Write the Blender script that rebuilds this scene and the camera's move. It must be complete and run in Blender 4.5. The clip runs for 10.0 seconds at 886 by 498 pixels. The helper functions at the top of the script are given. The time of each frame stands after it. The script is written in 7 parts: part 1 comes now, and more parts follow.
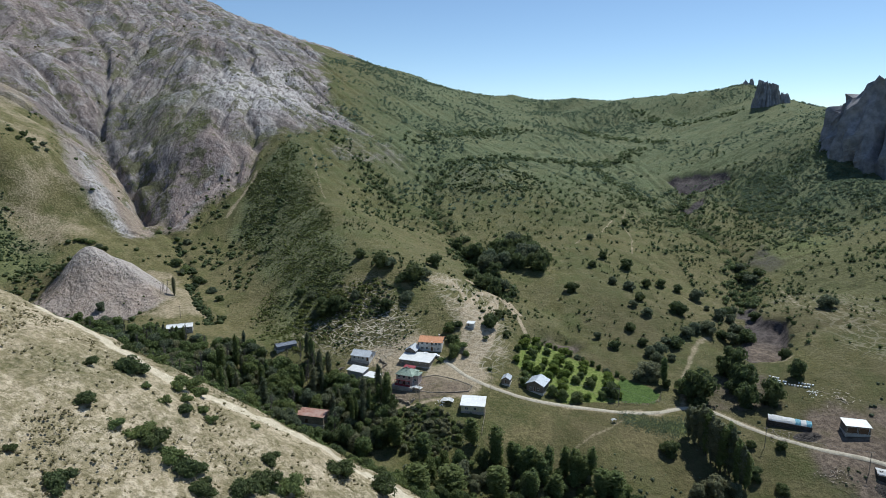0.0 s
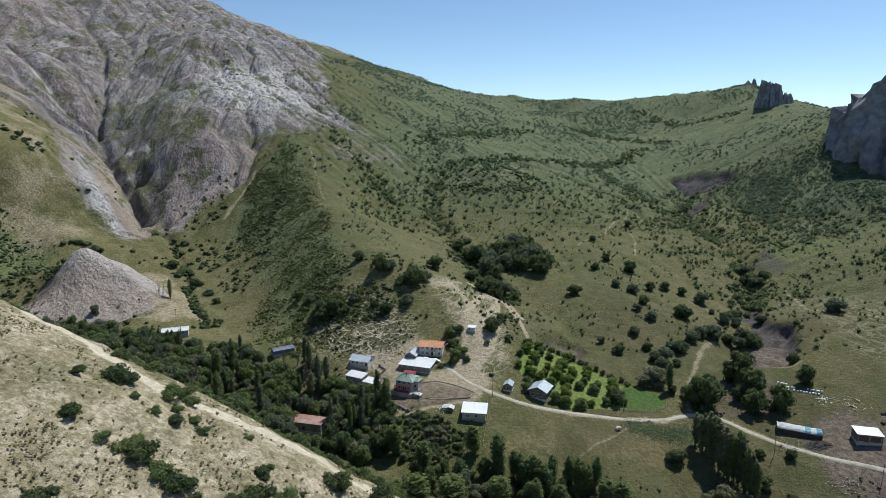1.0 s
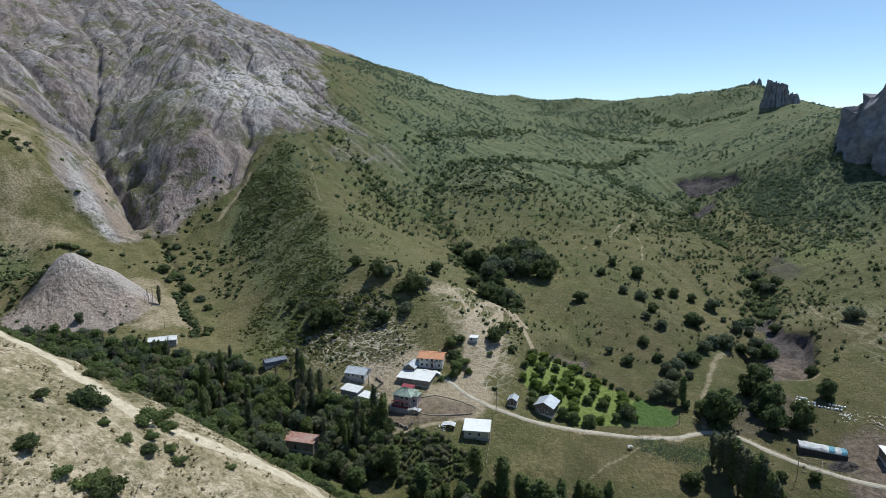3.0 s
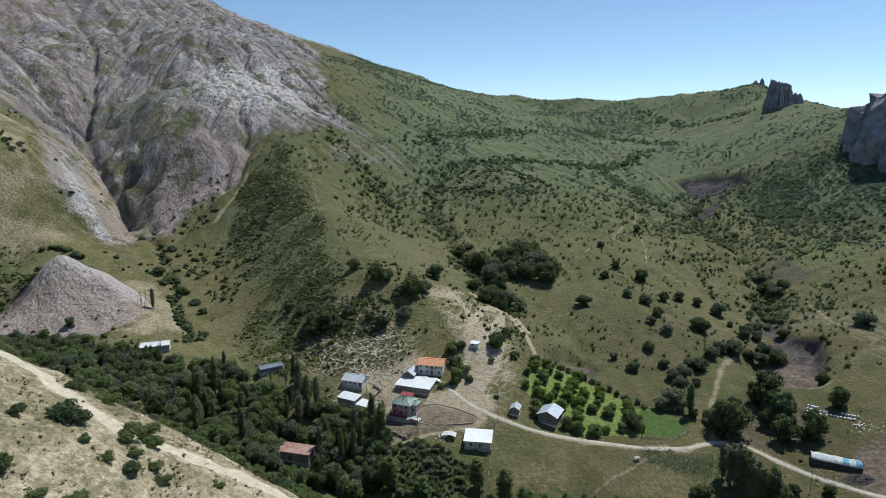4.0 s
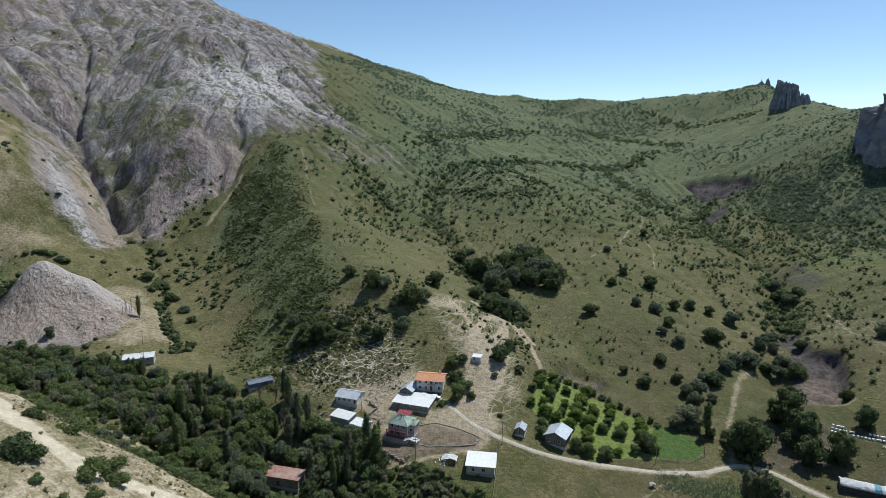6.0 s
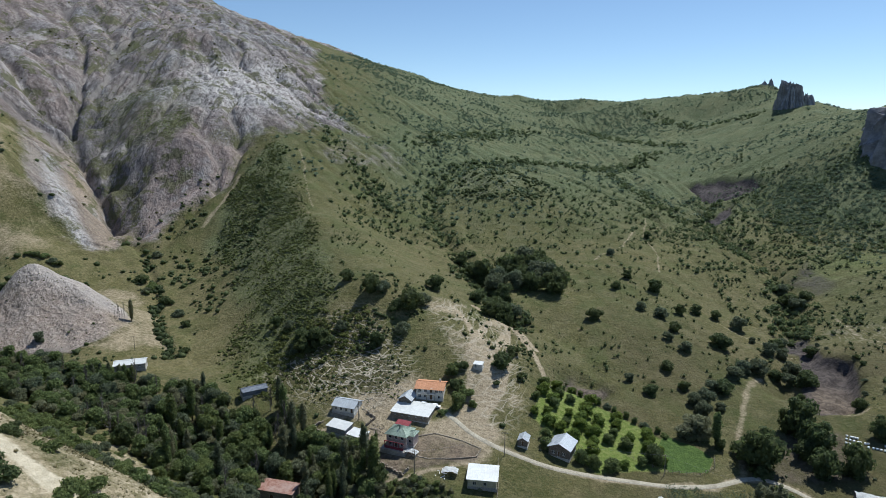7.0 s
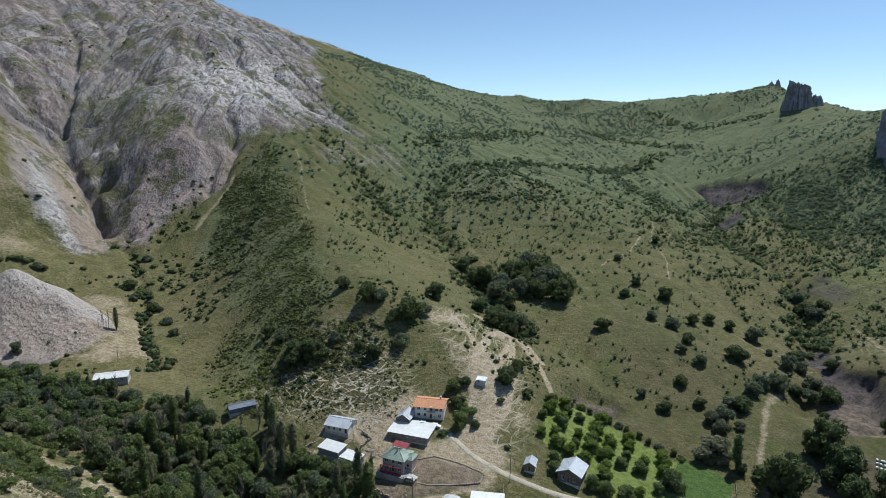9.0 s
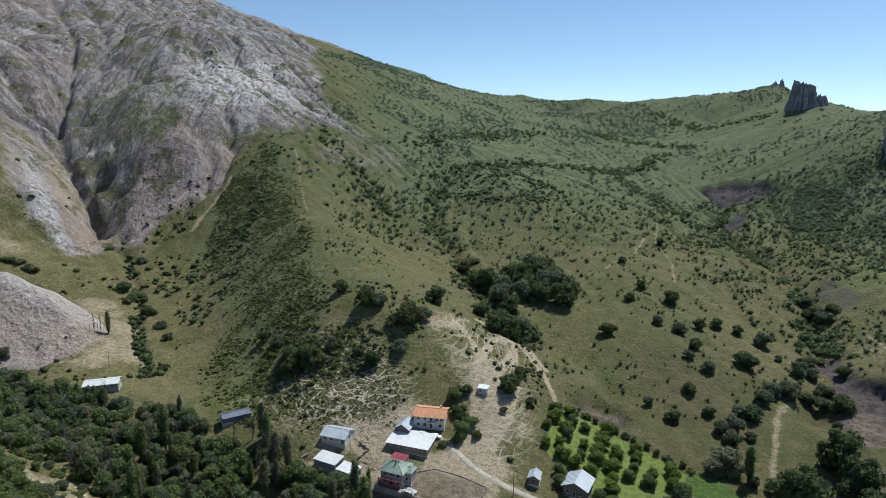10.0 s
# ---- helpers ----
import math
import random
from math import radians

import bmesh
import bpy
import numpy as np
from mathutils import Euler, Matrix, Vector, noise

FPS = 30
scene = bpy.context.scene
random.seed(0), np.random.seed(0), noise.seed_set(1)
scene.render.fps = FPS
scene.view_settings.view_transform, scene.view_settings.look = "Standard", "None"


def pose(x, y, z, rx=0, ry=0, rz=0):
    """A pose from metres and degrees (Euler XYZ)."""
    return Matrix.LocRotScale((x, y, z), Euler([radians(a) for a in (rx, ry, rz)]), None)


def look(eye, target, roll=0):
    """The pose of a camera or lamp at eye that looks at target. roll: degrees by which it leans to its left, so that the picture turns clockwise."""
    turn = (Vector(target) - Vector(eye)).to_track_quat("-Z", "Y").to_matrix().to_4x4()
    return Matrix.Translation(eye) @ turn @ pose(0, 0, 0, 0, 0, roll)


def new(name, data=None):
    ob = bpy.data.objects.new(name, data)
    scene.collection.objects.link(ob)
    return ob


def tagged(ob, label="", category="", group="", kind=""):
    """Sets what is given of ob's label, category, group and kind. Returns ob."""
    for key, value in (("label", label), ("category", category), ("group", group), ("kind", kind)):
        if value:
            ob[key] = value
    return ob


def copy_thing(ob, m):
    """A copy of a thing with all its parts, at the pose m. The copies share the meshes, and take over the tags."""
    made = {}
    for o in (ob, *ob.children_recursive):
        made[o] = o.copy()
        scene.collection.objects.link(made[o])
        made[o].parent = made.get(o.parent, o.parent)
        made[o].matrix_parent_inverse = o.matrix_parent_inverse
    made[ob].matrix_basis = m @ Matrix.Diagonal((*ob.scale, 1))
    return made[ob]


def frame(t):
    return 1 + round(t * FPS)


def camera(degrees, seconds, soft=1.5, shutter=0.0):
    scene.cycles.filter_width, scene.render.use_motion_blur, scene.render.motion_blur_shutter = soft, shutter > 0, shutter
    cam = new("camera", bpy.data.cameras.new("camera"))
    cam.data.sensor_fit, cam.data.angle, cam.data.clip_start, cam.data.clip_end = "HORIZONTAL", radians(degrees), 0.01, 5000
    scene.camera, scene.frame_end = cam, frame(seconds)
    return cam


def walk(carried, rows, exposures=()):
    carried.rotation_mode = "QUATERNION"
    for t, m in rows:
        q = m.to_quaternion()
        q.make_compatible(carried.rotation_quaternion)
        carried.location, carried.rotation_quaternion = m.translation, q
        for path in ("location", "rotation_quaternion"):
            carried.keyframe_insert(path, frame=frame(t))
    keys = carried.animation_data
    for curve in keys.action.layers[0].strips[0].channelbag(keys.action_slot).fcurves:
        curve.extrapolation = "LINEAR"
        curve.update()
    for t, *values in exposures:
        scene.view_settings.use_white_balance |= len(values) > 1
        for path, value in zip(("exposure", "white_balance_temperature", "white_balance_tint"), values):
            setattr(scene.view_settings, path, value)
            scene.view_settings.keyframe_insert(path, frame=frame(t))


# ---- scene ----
cam = camera(73, 10.0, soft=0.6)
PATH = [
    (0, pose(0.00, 0.00, 120.00, 79.284, 0.000, -0.070)),
    (1, pose(-0.10, 6.10, 120.00, 79.303, -0.041, -0.024)),
    (2, pose(-0.19, 13.02, 120.00, 79.314, -0.075, 0.000)),
    (3, pose(-0.28, 20.47, 120.00, 79.325, -0.111, 0.013)),
    (4, pose(-0.36, 28.22, 120.00, 79.341, -0.156, 0.023)),
    (5, pose(-0.45, 36.09, 120.00, 79.363, -0.214, 0.037)),
    (6, pose(-0.54, 43.97, 120.00, 79.392, -0.286, 0.058)),
    (7, pose(-0.64, 51.79, 120.00, 79.422, -0.372, 0.090)),
    (8, pose(-0.75, 59.53, 120.00, 79.448, -0.466, 0.134)),
    (9, pose(-0.88, 67.23, 120.00, 79.458, -0.563, 0.191)),
    (10, pose(-1.03, 75.00, 120.00, 79.440, -0.652, 0.258)),
]
walk(cam, PATH, [(0, 0.57, 6180, 4), (10, 0.57, 6180, 4)])

# ---- daylight: a high sun ahead and a little to the right ----
SUN_TURN, SUN_UP = 42.0, 59.0
world = bpy.data.worlds.new("clear_sky")
scene.world = world
world.use_nodes = True
wn = world.node_tree.nodes
sky = wn.new("ShaderNodeTexSky")
sky.sky_type, sky.sun_disc = "NISHITA", False
sky.sun_elevation, sky.sun_rotation = radians(SUN_UP), radians(SUN_TURN)
sky.altitude, sky.air_density, sky.dust_density, sky.ozone_density = 2600, 1.02, 0.0, 1.4
wn["Background"].inputs["Strength"].default_value = 0.083
world.node_tree.links.new(sky.outputs["Color"], wn["Background"].inputs["Color"])
sun = new("sun", bpy.data.lights.new("sun", "SUN"))
sun.data.energy, sun.data.angle, sun.data.color = 3.3, radians(0.53), (1.0, 0.95, 0.87)
toward = Vector((math.sin(radians(SUN_TURN)) * math.cos(radians(SUN_UP)), math.cos(radians(SUN_TURN)) * math.cos(radians(SUN_UP)), math.sin(radians(SUN_UP))))
sun.matrix_world = look(toward * 2500, (0, 0, 0))

# ---- landforms: crests, gullies and terraces as lines of x, y, height ----
LANDFORMS = {
    "sand_hill_crest": [(-240, 165, 126), (-190, 172, 104), (-150, 178, 81), (-136, 180, 73), (-118, 181, 63), (-103, 183, 55), (-85, 180, 47), (-69, 177, 41), (-50, 171, 34), (-31, 166, 26), (-14, 162, 17), (10, 158, 6)],
    "sand_hill_face": [(-200, 95, 114), (-150, 110, 93), (-124, 150, 78), (-97, 137, 66), (-79, 137, 57), (-64, 134, 47), (-52, 137, 42), (-28, 142, 29), (0, 130, 14)],
    "sand_hill_foot": [(-150, 20, 82), (-80, 60, 52), (-20, 70, 22), (60, 70, -2), (160, 80, -14), (300, 80, -10), (-330, 60, 150)],
    "stream": [(-330, 318, 52), (-260, 292, 32), (-200, 280, 22), (-140, 262, 15), (-90, 238, 9), (-55, 222, 5), (-25, 203, 1), (5, 188, -3), (45, 182, -7), (100, 182, -11), (170, 178, -14), (300, 170, -16)],
    "sand_hill_back": [(-190, 215, 72), (-148, 212, 54), (-124, 206, 44), (-105, 205, 34), (-84, 202, 26), (-62, 194, 21), (-40, 185, 14)],
    "village_terrace": [(-172, 306, 22), (-137, 298, 21), (-100, 285, 20), (-78, 276, 19), (-45, 260, 17), (-20, 256, 16), (2, 264, 19), (-5, 272, 20.5), (-12, 257, 17), (-9, 229, 12), (14, 226, 10), (17, 209, 7), (44, 246, 11)],
    "orchard_terrace": [(44, 289, 18), (68, 301, 14), (70, 265, 10), (95, 300, 14), (78, 250, 8), (66, 216, 5), (93, 240, 6), (60, 200, 1)],
    "farmyard": [(133, 232, 5), (146, 219, 5), (131, 211, 3), (162, 237, 12), (185, 259, 19), (230, 250, 24), (143, 306, 12), (114, 252, 6), (210, 210, 11), (160, 203, 4), (178, 199, 5), (148, 196, 1)],
    "cone": [(-208, 343, 59), (-220, 337, 41), (-228, 329, 27), (-188, 346, 46), (-178, 350, 39), (-169, 351, 32), (-160, 347, 25), (-205, 326, 38), (-200, 310, 27), (-183, 330, 34), (-176, 315, 24), (-238, 352, 40), (-225, 368, 38)],
    "west_meadow": [(-285, 400, 46), (-262, 380, 38), (-258, 410, 54), (-239, 437, 47), (-228, 439, 45), (-225, 400, 40), (-200, 372, 30), (-167, 380, 22), (-140, 330, 21), (-155, 350, 22), (-304, 420, 66), (-320, 440, 116), (-345, 400, 96), (-430, 400, 150), (-330, 350, 76)],
    "brook": [(-230, 470, 46), (-205, 450, 42), (-175, 405, 28), (-160, 372, 21), (-128, 318, 18)],
    "gorge": [(-240, 484, 47), (-252, 502, 53), (-276, 530, 74), (-312, 568, 100), (-343, 612, 130), (-357, 654, 158), (-381, 704, 186), (-407, 757, 214), (-446, 810, 246), (-499, 872, 284)],
    "west_slab": [(-272, 477, 83), (-298, 449, 86), (-315, 516, 116), (-372, 564, 145), (-407, 651, 182), (-463, 719, 216), (-560, 640, 235), (-470, 520, 185)],
    "mountain": [(-222, 519, 78), (-213, 488, 61), (-236, 512, 72), (-211, 557, 118), (-255, 560, 116), (-279, 626, 158), (-311, 773, 236), (-382, 844, 256), (-214, 668, 175), (-178, 612, 146), (-140, 711, 151), (-80, 667, 122), (-230, 850, 238), (-560, 900, 320)],
    "mountain_crest": [(-760, 1200, 460), (-480, 1180, 376), (-348, 1224, 324), (-247, 1302, 300), (-164, 1278, 262), (-60, 1260, 240), (40, 1235, 206), (90, 1200, 190)],
    "side_gully": [(-192, 470, 52), (-186, 500, 68), (-172, 531, 86), (-172, 570, 112)],
    "spur": [(-140, 563, 116), (-123, 532, 102), (-104, 485, 84), (-84, 430, 71), (-66, 378, 60), (-55, 343, 52), (-44, 318, 42)],
    "spur_west_foot": [(-155, 452, 40), (-130, 400, 30), (-112, 350, 23), (-99, 313, 20), (-75, 300, 22)],
    "spur_east": [(-95, 556, 97), (-57, 608, 94), (-29, 591, 74), (-64, 501, 65), (-35, 469, 51), (-10, 420, 42)],
    "knoll": [(-50, 320.5, 46.5), (-27, 296, 29), (30.6, 330, 30), (-33, 329, 52), (-19, 328, 46), (-5, 348, 44), (-60, 308, 35), (-39, 308, 37), (-24, 278, 24), (9, 301, 34), (24, 322, 29), (32, 298, 27), (14, 282, 27), (20, 262, 18)],
    "main_gully": [(36, 345, 25), (22, 400, 34), (4, 470, 45), (-12, 540, 57), (-10, 600, 68), (20, 660, 88)],
    "mid_slopes": [(49, 581, 81), (98, 519, 58), (61, 477, 46), (114, 451, 42), (153, 550, 55), (140, 702, 92), (93, 779, 102), (28, 719, 109), (62, 937, 154), (214, 721, 84), (113, 401, 33), (142, 428, 35)],
    "lower_slopes": [(102, 358, 28), (78, 348, 25), (113, 337, 23), (58, 335, 18), (149, 342, 17), (174, 423, 33), (61, 390, 34)],
    "east_gully": [(150, 300, 9), (182, 350, 15), (203, 392, 21), (217, 435, 33), (218, 529, 46), (245, 600, 60)],
    "east_slopes": [(179, 288, 20.5), (187, 305, 23.5), (193, 322, 24), (252, 382, 40), (269, 439, 46), (279, 497, 53), (286, 572, 69), (301, 443, 56), (293, 507, 60), (330, 480, 84), (340, 400, 74), (267, 648, 77), (260, 704, 85), (280, 320, 40), (400, 400, 84)],
    "cliff_foot": [(359, 565, 118), (361, 538, 100), (373, 500, 82), (395, 488, 92), (430, 620, 150), (480, 560, 165), (560, 600, 180)],
    "head_of_valley": [(201, 1154, 158), (272, 1040, 155), (305, 939, 123), (394, 976, 145), (225, 990, 128), (380, 788, 122), (490, 838, 154), (461, 870, 160)],
    "far_crest": [(138, 1195, 197), (250, 1180, 188), (330, 1120, 184), (394, 1080, 188), (489, 1074, 198), (505, 1025, 206), (560, 985, 170), (612, 950, 150), (700, 960, 152)],
    "tower_ridge": [(515, 900, 172), (527, 900, 166), (540, 868, 156), (566, 862, 152)],
    "beyond": [(-1200, 1900, 300), (-300, 1900, 150), (140, 1700, 90), (600, 1600, 90), (1200, 1400, 160), (1000, 600, 230), (900, 100, 60), (-1000, 500, 330), (-900, 0, 250), (0, -200, 10), (500, -200, -20), (-500, -300, 160)],
}


def warp_height(x, y):
    """The broad shape of the land: a smooth surface carried by the landform lines."""
    d = np.sqrt((x[:, None] - LAND_PTS[None, :, 0]) ** 2 + (y[:, None] - LAND_PTS[None, :, 1]) ** 2 + 64.0)
    return d @ LAND_W[:-3] + LAND_W[-3] + LAND_W[-2] * x / 1000 + LAND_W[-1] * y / 1000


LAND_PTS = np.array([p for line in LANDFORMS.values() for p in line], float)
n = len(LAND_PTS)
gap = np.sqrt(((LAND_PTS[:, None, :2] - LAND_PTS[None, :, :2]) ** 2).sum(-1) + 64.0)
tail = np.c_[np.ones(n), LAND_PTS[:, :2] / 1000]
LAND_W = np.linalg.solve(np.block([[gap - 3.0 * np.eye(n), tail], [tail.T, np.zeros((3, 3))]]), np.r_[LAND_PTS[:, 2], np.zeros(3)])


def lattice(x, y, seed):
    """Smooth value noise, -1 to 1, of wavelength 1."""
    xi, yi = np.floor(x).astype(int), np.floor(y).astype(int)
    fx, fy = x - xi, y - yi
    fx, fy = fx * fx * fx * (fx * (fx * 6 - 15) + 10), fy * fy * fy * (fy * (fy * 6 - 15) + 10)

    def corner(i, j):
        k = (i * 374761393 + j * 668265263 + seed * 974634777) & 0x7FFFFFFF
        k = ((k ^ (k >> 13)) * 1274126177) & 0x7FFFFFFF
        return ((k ^ (k >> 16)) & 0xFFFF) / 32767.5 - 1
    a, b = corner(xi, yi), corner(xi + 1, yi)
    c, d = corner(xi, yi + 1), corner(xi + 1, yi + 1)
    return (a + (b - a) * fx) * (1 - fy) + (c + (d - c) * fx) * fy


def fractal(x, y, size, octaves, seed):
    """Several octaves of value noise, the widest of the given size in metres."""
    return sum(lattice(x * 2 ** k / size, y * 2 ** k / size, seed + k) / 2 ** k for k in range(octaves))


def inside(x, y, shape, soft):
    """1 inside a closed outline, 0 outside, with a soft edge of that many metres."""
    p = np.array(shape, float)
    q = np.roll(p, -1, 0)
    near, odd = np.full(np.shape(x), 1e9), np.zeros(np.shape(x), bool)
    for (ax, ay), (bx, by) in zip(p, q):
        u = np.clip(((x - ax) * (bx - ax) + (y - ay) * (by - ay)) / ((bx - ax) ** 2 + (by - ay) ** 2), 0, 1)
        near = np.minimum(near, np.hypot(x - ax - u * (bx - ax), y - ay - u * (by - ay)))
        if ay != by:
            odd ^= ((ay > y) != (by > y)) & (x < (bx - ax) * (y - ay) / (by - ay) + ax)
    return np.clip(0.5 + np.where(odd, near, -near) / soft, 0, 1)


def beside(x, y, line):
    """Distance from a line of points on the plan."""
    p, near = np.array(line, float), np.full(np.shape(x), 1e9)
    for (ax, ay), (bx, by) in zip(p[:-1], p[1:]):
        u = np.clip(((x - ax) * (bx - ax) + (y - ay) * (by - ay)) / ((bx - ax) ** 2 + (by - ay) ** 2), 0, 1)
        near = np.minimum(near, np.hypot(x - ax - u * (bx - ax), y - ay - u * (by - ay)))
    return near


# ---- cover of the land on the plan ----
BADLAND = [(-760, 900), (-760, 540), (-372, 550), (-344, 560), (-300, 530), (-257, 500), (-226, 464), (-189, 461), (-185, 520), (-188, 556), (-157, 586), (-123, 620), (-79, 669), (-118, 725), (-165, 850), (-215, 1000), (-235, 1090), (-170, 1170), (-140, 1330), (-300, 1400), (-760, 1500)]
WEST_SLAB = [(-350, 560), (-322, 516), (-284, 468), (-244, 440), (-226, 436), (-220, 450), (-232, 468), (-257, 503), (-308, 548)]
CONE = [(-240, 318), (-228, 334), (-216, 346), (-208, 350), (-190, 355), (-176, 358), (-160, 351), (-161, 330), (-170, 312), (-186, 303), (-215, 297), (-245, 300)]
KNOLL_GREY = [(-76, 300), (-59, 310), (-42, 314), (-26, 304), (-15, 286), (-18, 270), (-42, 267), (-72, 280)]
KNOLL_SAND = [(-11, 326), (1, 340), (20, 344), (32, 340), (34, 294), (29, 266), (21, 252), (9, 255), (8, 279), (2, 300)]
SCAR_UPPER = [(245, 662), (274, 664), (298, 628), (294, 604), (262, 606), (245, 612)]
SCAR_MIDDLE = [(229, 591), (233, 574), (262, 594), (243, 556), (222, 547)]
SLIDE_CREST = [(186, 345), (184, 334), (179, 320), (186, 310), (178, 293), (166, 274)]
SLIDE = SLIDE_CREST + [(150, 274), (149, 281), (158, 300), (166, 314), (178, 338)]
SCAR_LOWER = SLIDE_CREST + [(151, 274), (149, 281), (158, 300), (166, 314), (178, 338)]
SCAR_NECK = [(174, 322), (184, 330), (192, 352), (184, 360), (174, 342)]
SCAR_GULLY = [(213, 419), (242, 445), (237, 396), (221, 396)]
SPUR_SCRUB = [(-142, 566), (-118, 519), (-86, 429), (-65, 370), (-54, 327), (-66, 308), (-86, 285), (-101, 319), (-104, 360), (-156, 458), (-160, 520)]
CLIFF_SCRUB = [(285, 430), (420, 430), (400, 560), (330, 610), (290, 590), (270, 520)]
ORCHARD = [(40, 287), (51, 292), (66, 276), (82, 259), (77, 242), (52, 237), (33, 262)]
GREEN_FIELD = [(84, 262), (93, 257), (97, 249), (92, 241), (78, 241), (74, 248)]
HAY_FIELD = [(20, 240), (36, 236), (79, 230), (92, 220), (80, 206), (39, 208), (15, 208)]
WEST_FIELD = [(-168, 322), (-140, 318), (-132, 330), (-146, 356), (-165, 380), (-188, 398), (-196, 378), (-170, 345)]
VILLAGE_YARD = [(-20, 249), (-8, 251), (14, 242), (11, 237), (-17, 231), (-26, 241)]
VILLAGE = [(-48, 262), (-32, 274), (-10, 282), (4, 278), (18, 264), (24, 246), (12, 235), (-14, 227), (-28, 237), (-46, 250)]
FARMYARD = [(146, 230), (153, 232), (168, 234), (182, 226), (196, 200), (186, 178), (150, 178), (134, 196), (138, 212), (136, 219)]
PALE_FACE = [(-262, 640), (-205, 612), (-150, 640), (-132, 690), (-190, 790), (-270, 740)]
PALE_STREAK = [(-312, 524), (-302, 524), (-270, 484), (-255, 463), (-229, 437), (-236, 431), (-258, 449), (-277, 470), (-297, 498)]
SPUR_ROCK = [(-118, 560), (-95, 560), (-55, 596), (-30, 600), (-28, 640), (-70, 672), (-110, 630)]
CONE_TOP = [(-222, 342), (-208, 352), (-190, 357), (-170, 359), (-159, 350), (-172, 343), (-190, 340), (-205, 337), (-218, 330)]
RED_FOOT = [(-232, 470), (-195, 462), (-190, 500), (-200, 530), (-225, 525), (-240, 500), (-300, 560), (-330, 560), (-262, 495)]
BROWN_WEST = [(-760, 900), (-760, 560), (-372, 556), (-330, 590), (-390, 720), (-480, 860)]
EAST_GREEN = [(208, 330), (212, 380), (236, 450), (300, 520), (420, 480), (420, 250), (260, 245), (225, 290)]
OUTCROP = [(8, 556), (14, 610), (26, 662), (62, 650), (94, 602), (74, 552)]
BROWN_FACE = [(-262, 500), (-234, 470), (-195, 462), (-170, 520), (-160, 580), (-200, 592), (-252, 560)]
GREEN_LEDGE = [(-250, 560), (-200, 570), (-160, 588), (-170, 600), (-230, 610), (-300, 640), (-300, 700), (-330, 690), (-310, 610)]
SAND_HILL = [(-270, 50), (-270, 200), (-150, 194), (-103, 194), (-72, 190), (-40, 180), (-8, 170), (8, 158), (-8, 118), (-60, 50)]
BRIGHT_SLOPE = [(222, 398), (262, 386), (285, 420), (256, 450), (236, 440)]
SAND_STRIP = [(-130, 182), (-109, 172), (-96, 167), (-84, 163), (-74, 158), (-66, 160), (-58, 164), (-48, 165), (-36, 161), (-20, 157), (-4, 158)]
MAIN_ROAD = [(-2, 264), (3, 259), (10, 250), (22, 242.5), (36, 237), (52, 234.5), (74, 232.5), (91, 234.5), (102, 239), (109, 240.5), (116, 236), (123, 226), (131, 217), (141, 209), (150, 204.5), (163, 199), (185, 190), (230, 172)]
HUT_TRACK = [(6, 256), (12, 262), (16, 274), (16, 286), (12, 297), (17, 318), (24, 336)]
HILL_TRACK = [(44, 286), (42, 298), (39, 312), (33, 332), (28, 345)]
FIELD_TRACK = [(103, 240), (108, 256), (117, 272), (127, 290), (134, 302), (143, 309)]
SPUR_PATH = [(-122, 560), (-112, 535), (-106, 510), (-98, 486), (-90, 462)]
YARD_TRACK = [(-30, 236), (-17, 229), (-4, 233), (6, 235), (14, 240)]
WEST_TAN = [(-420, 400), (-420, 620), (-340, 560), (-280, 470), (-230, 430), (-260, 390)]
RAVINE = [(47, 290), (50, 300), (60, 304), (74, 292), (66, 284), (55, 288)]
HAY_PATH = [(44, 204), (49.6, 208.9), (61.5, 217.1), (74, 227.8)]
VILLAGE_TRACK = [(-48, 254), (-38, 256), (-27, 252), (-22, 244), (-30, 238)]
KNOLL_TRACKS = [[(9, 253), (14, 262), (19, 276), (19, 290), (24, 302), (27, 320)], [(4, 258), (9, 268), (11, 282), (13, 296)], [(12, 255), (18, 266), (24, 278), (27, 290)], [(3, 334), (10, 321), (14, 303), (10, 291)], [(14, 348), (22, 347), (30, 330), (28, 297), (21, 278), (13, 264), (9, 253)], [(29, 344), (35, 335), (42, 314)], [(12, 269), (20, 285), (20, 299), (12, 293)], [(6, 258), (14, 270), (17, 288), (16, 306), (20, 330)]]
CRAG_FACE = [(-362, 648), (-337, 668), (-300, 612), (-262, 566), (-236, 545), (-228, 508), (-223, 474), (-243, 492), (-284, 540), (-337, 600)]
SLAB_TAN = [(-332, 580), (-306, 566), (-256, 510), (-219, 449), (-227, 434), (-258, 471), (-288, 506)]
SHALE_TOP = [(-400, 790), (-330, 790), (-280, 710), (-228, 596), (-298, 586), (-330, 650), (-330, 690)]
SPUR_SCAR = [(-164, 529), (-168, 498), (-172, 476)]
EAST_TRAILS = [(192, 352), (212, 352), (246, 300), (240, 250), (190, 255), (184, 288), (196, 320)]
WEST_SCRUB = [(-400, 520), (-340, 470), (-318, 430), (-296, 412), (-272, 402), (-252, 388), (-244, 368), (-246, 352), (-280, 350), (-420, 400)]
WOOD_SAND = [(-165, 205), (-150, 240), (-130, 250), (-114, 244), (-98, 232), (-82, 222), (-68, 210), (-58, 194), (-64, 182), (-100, 186)]
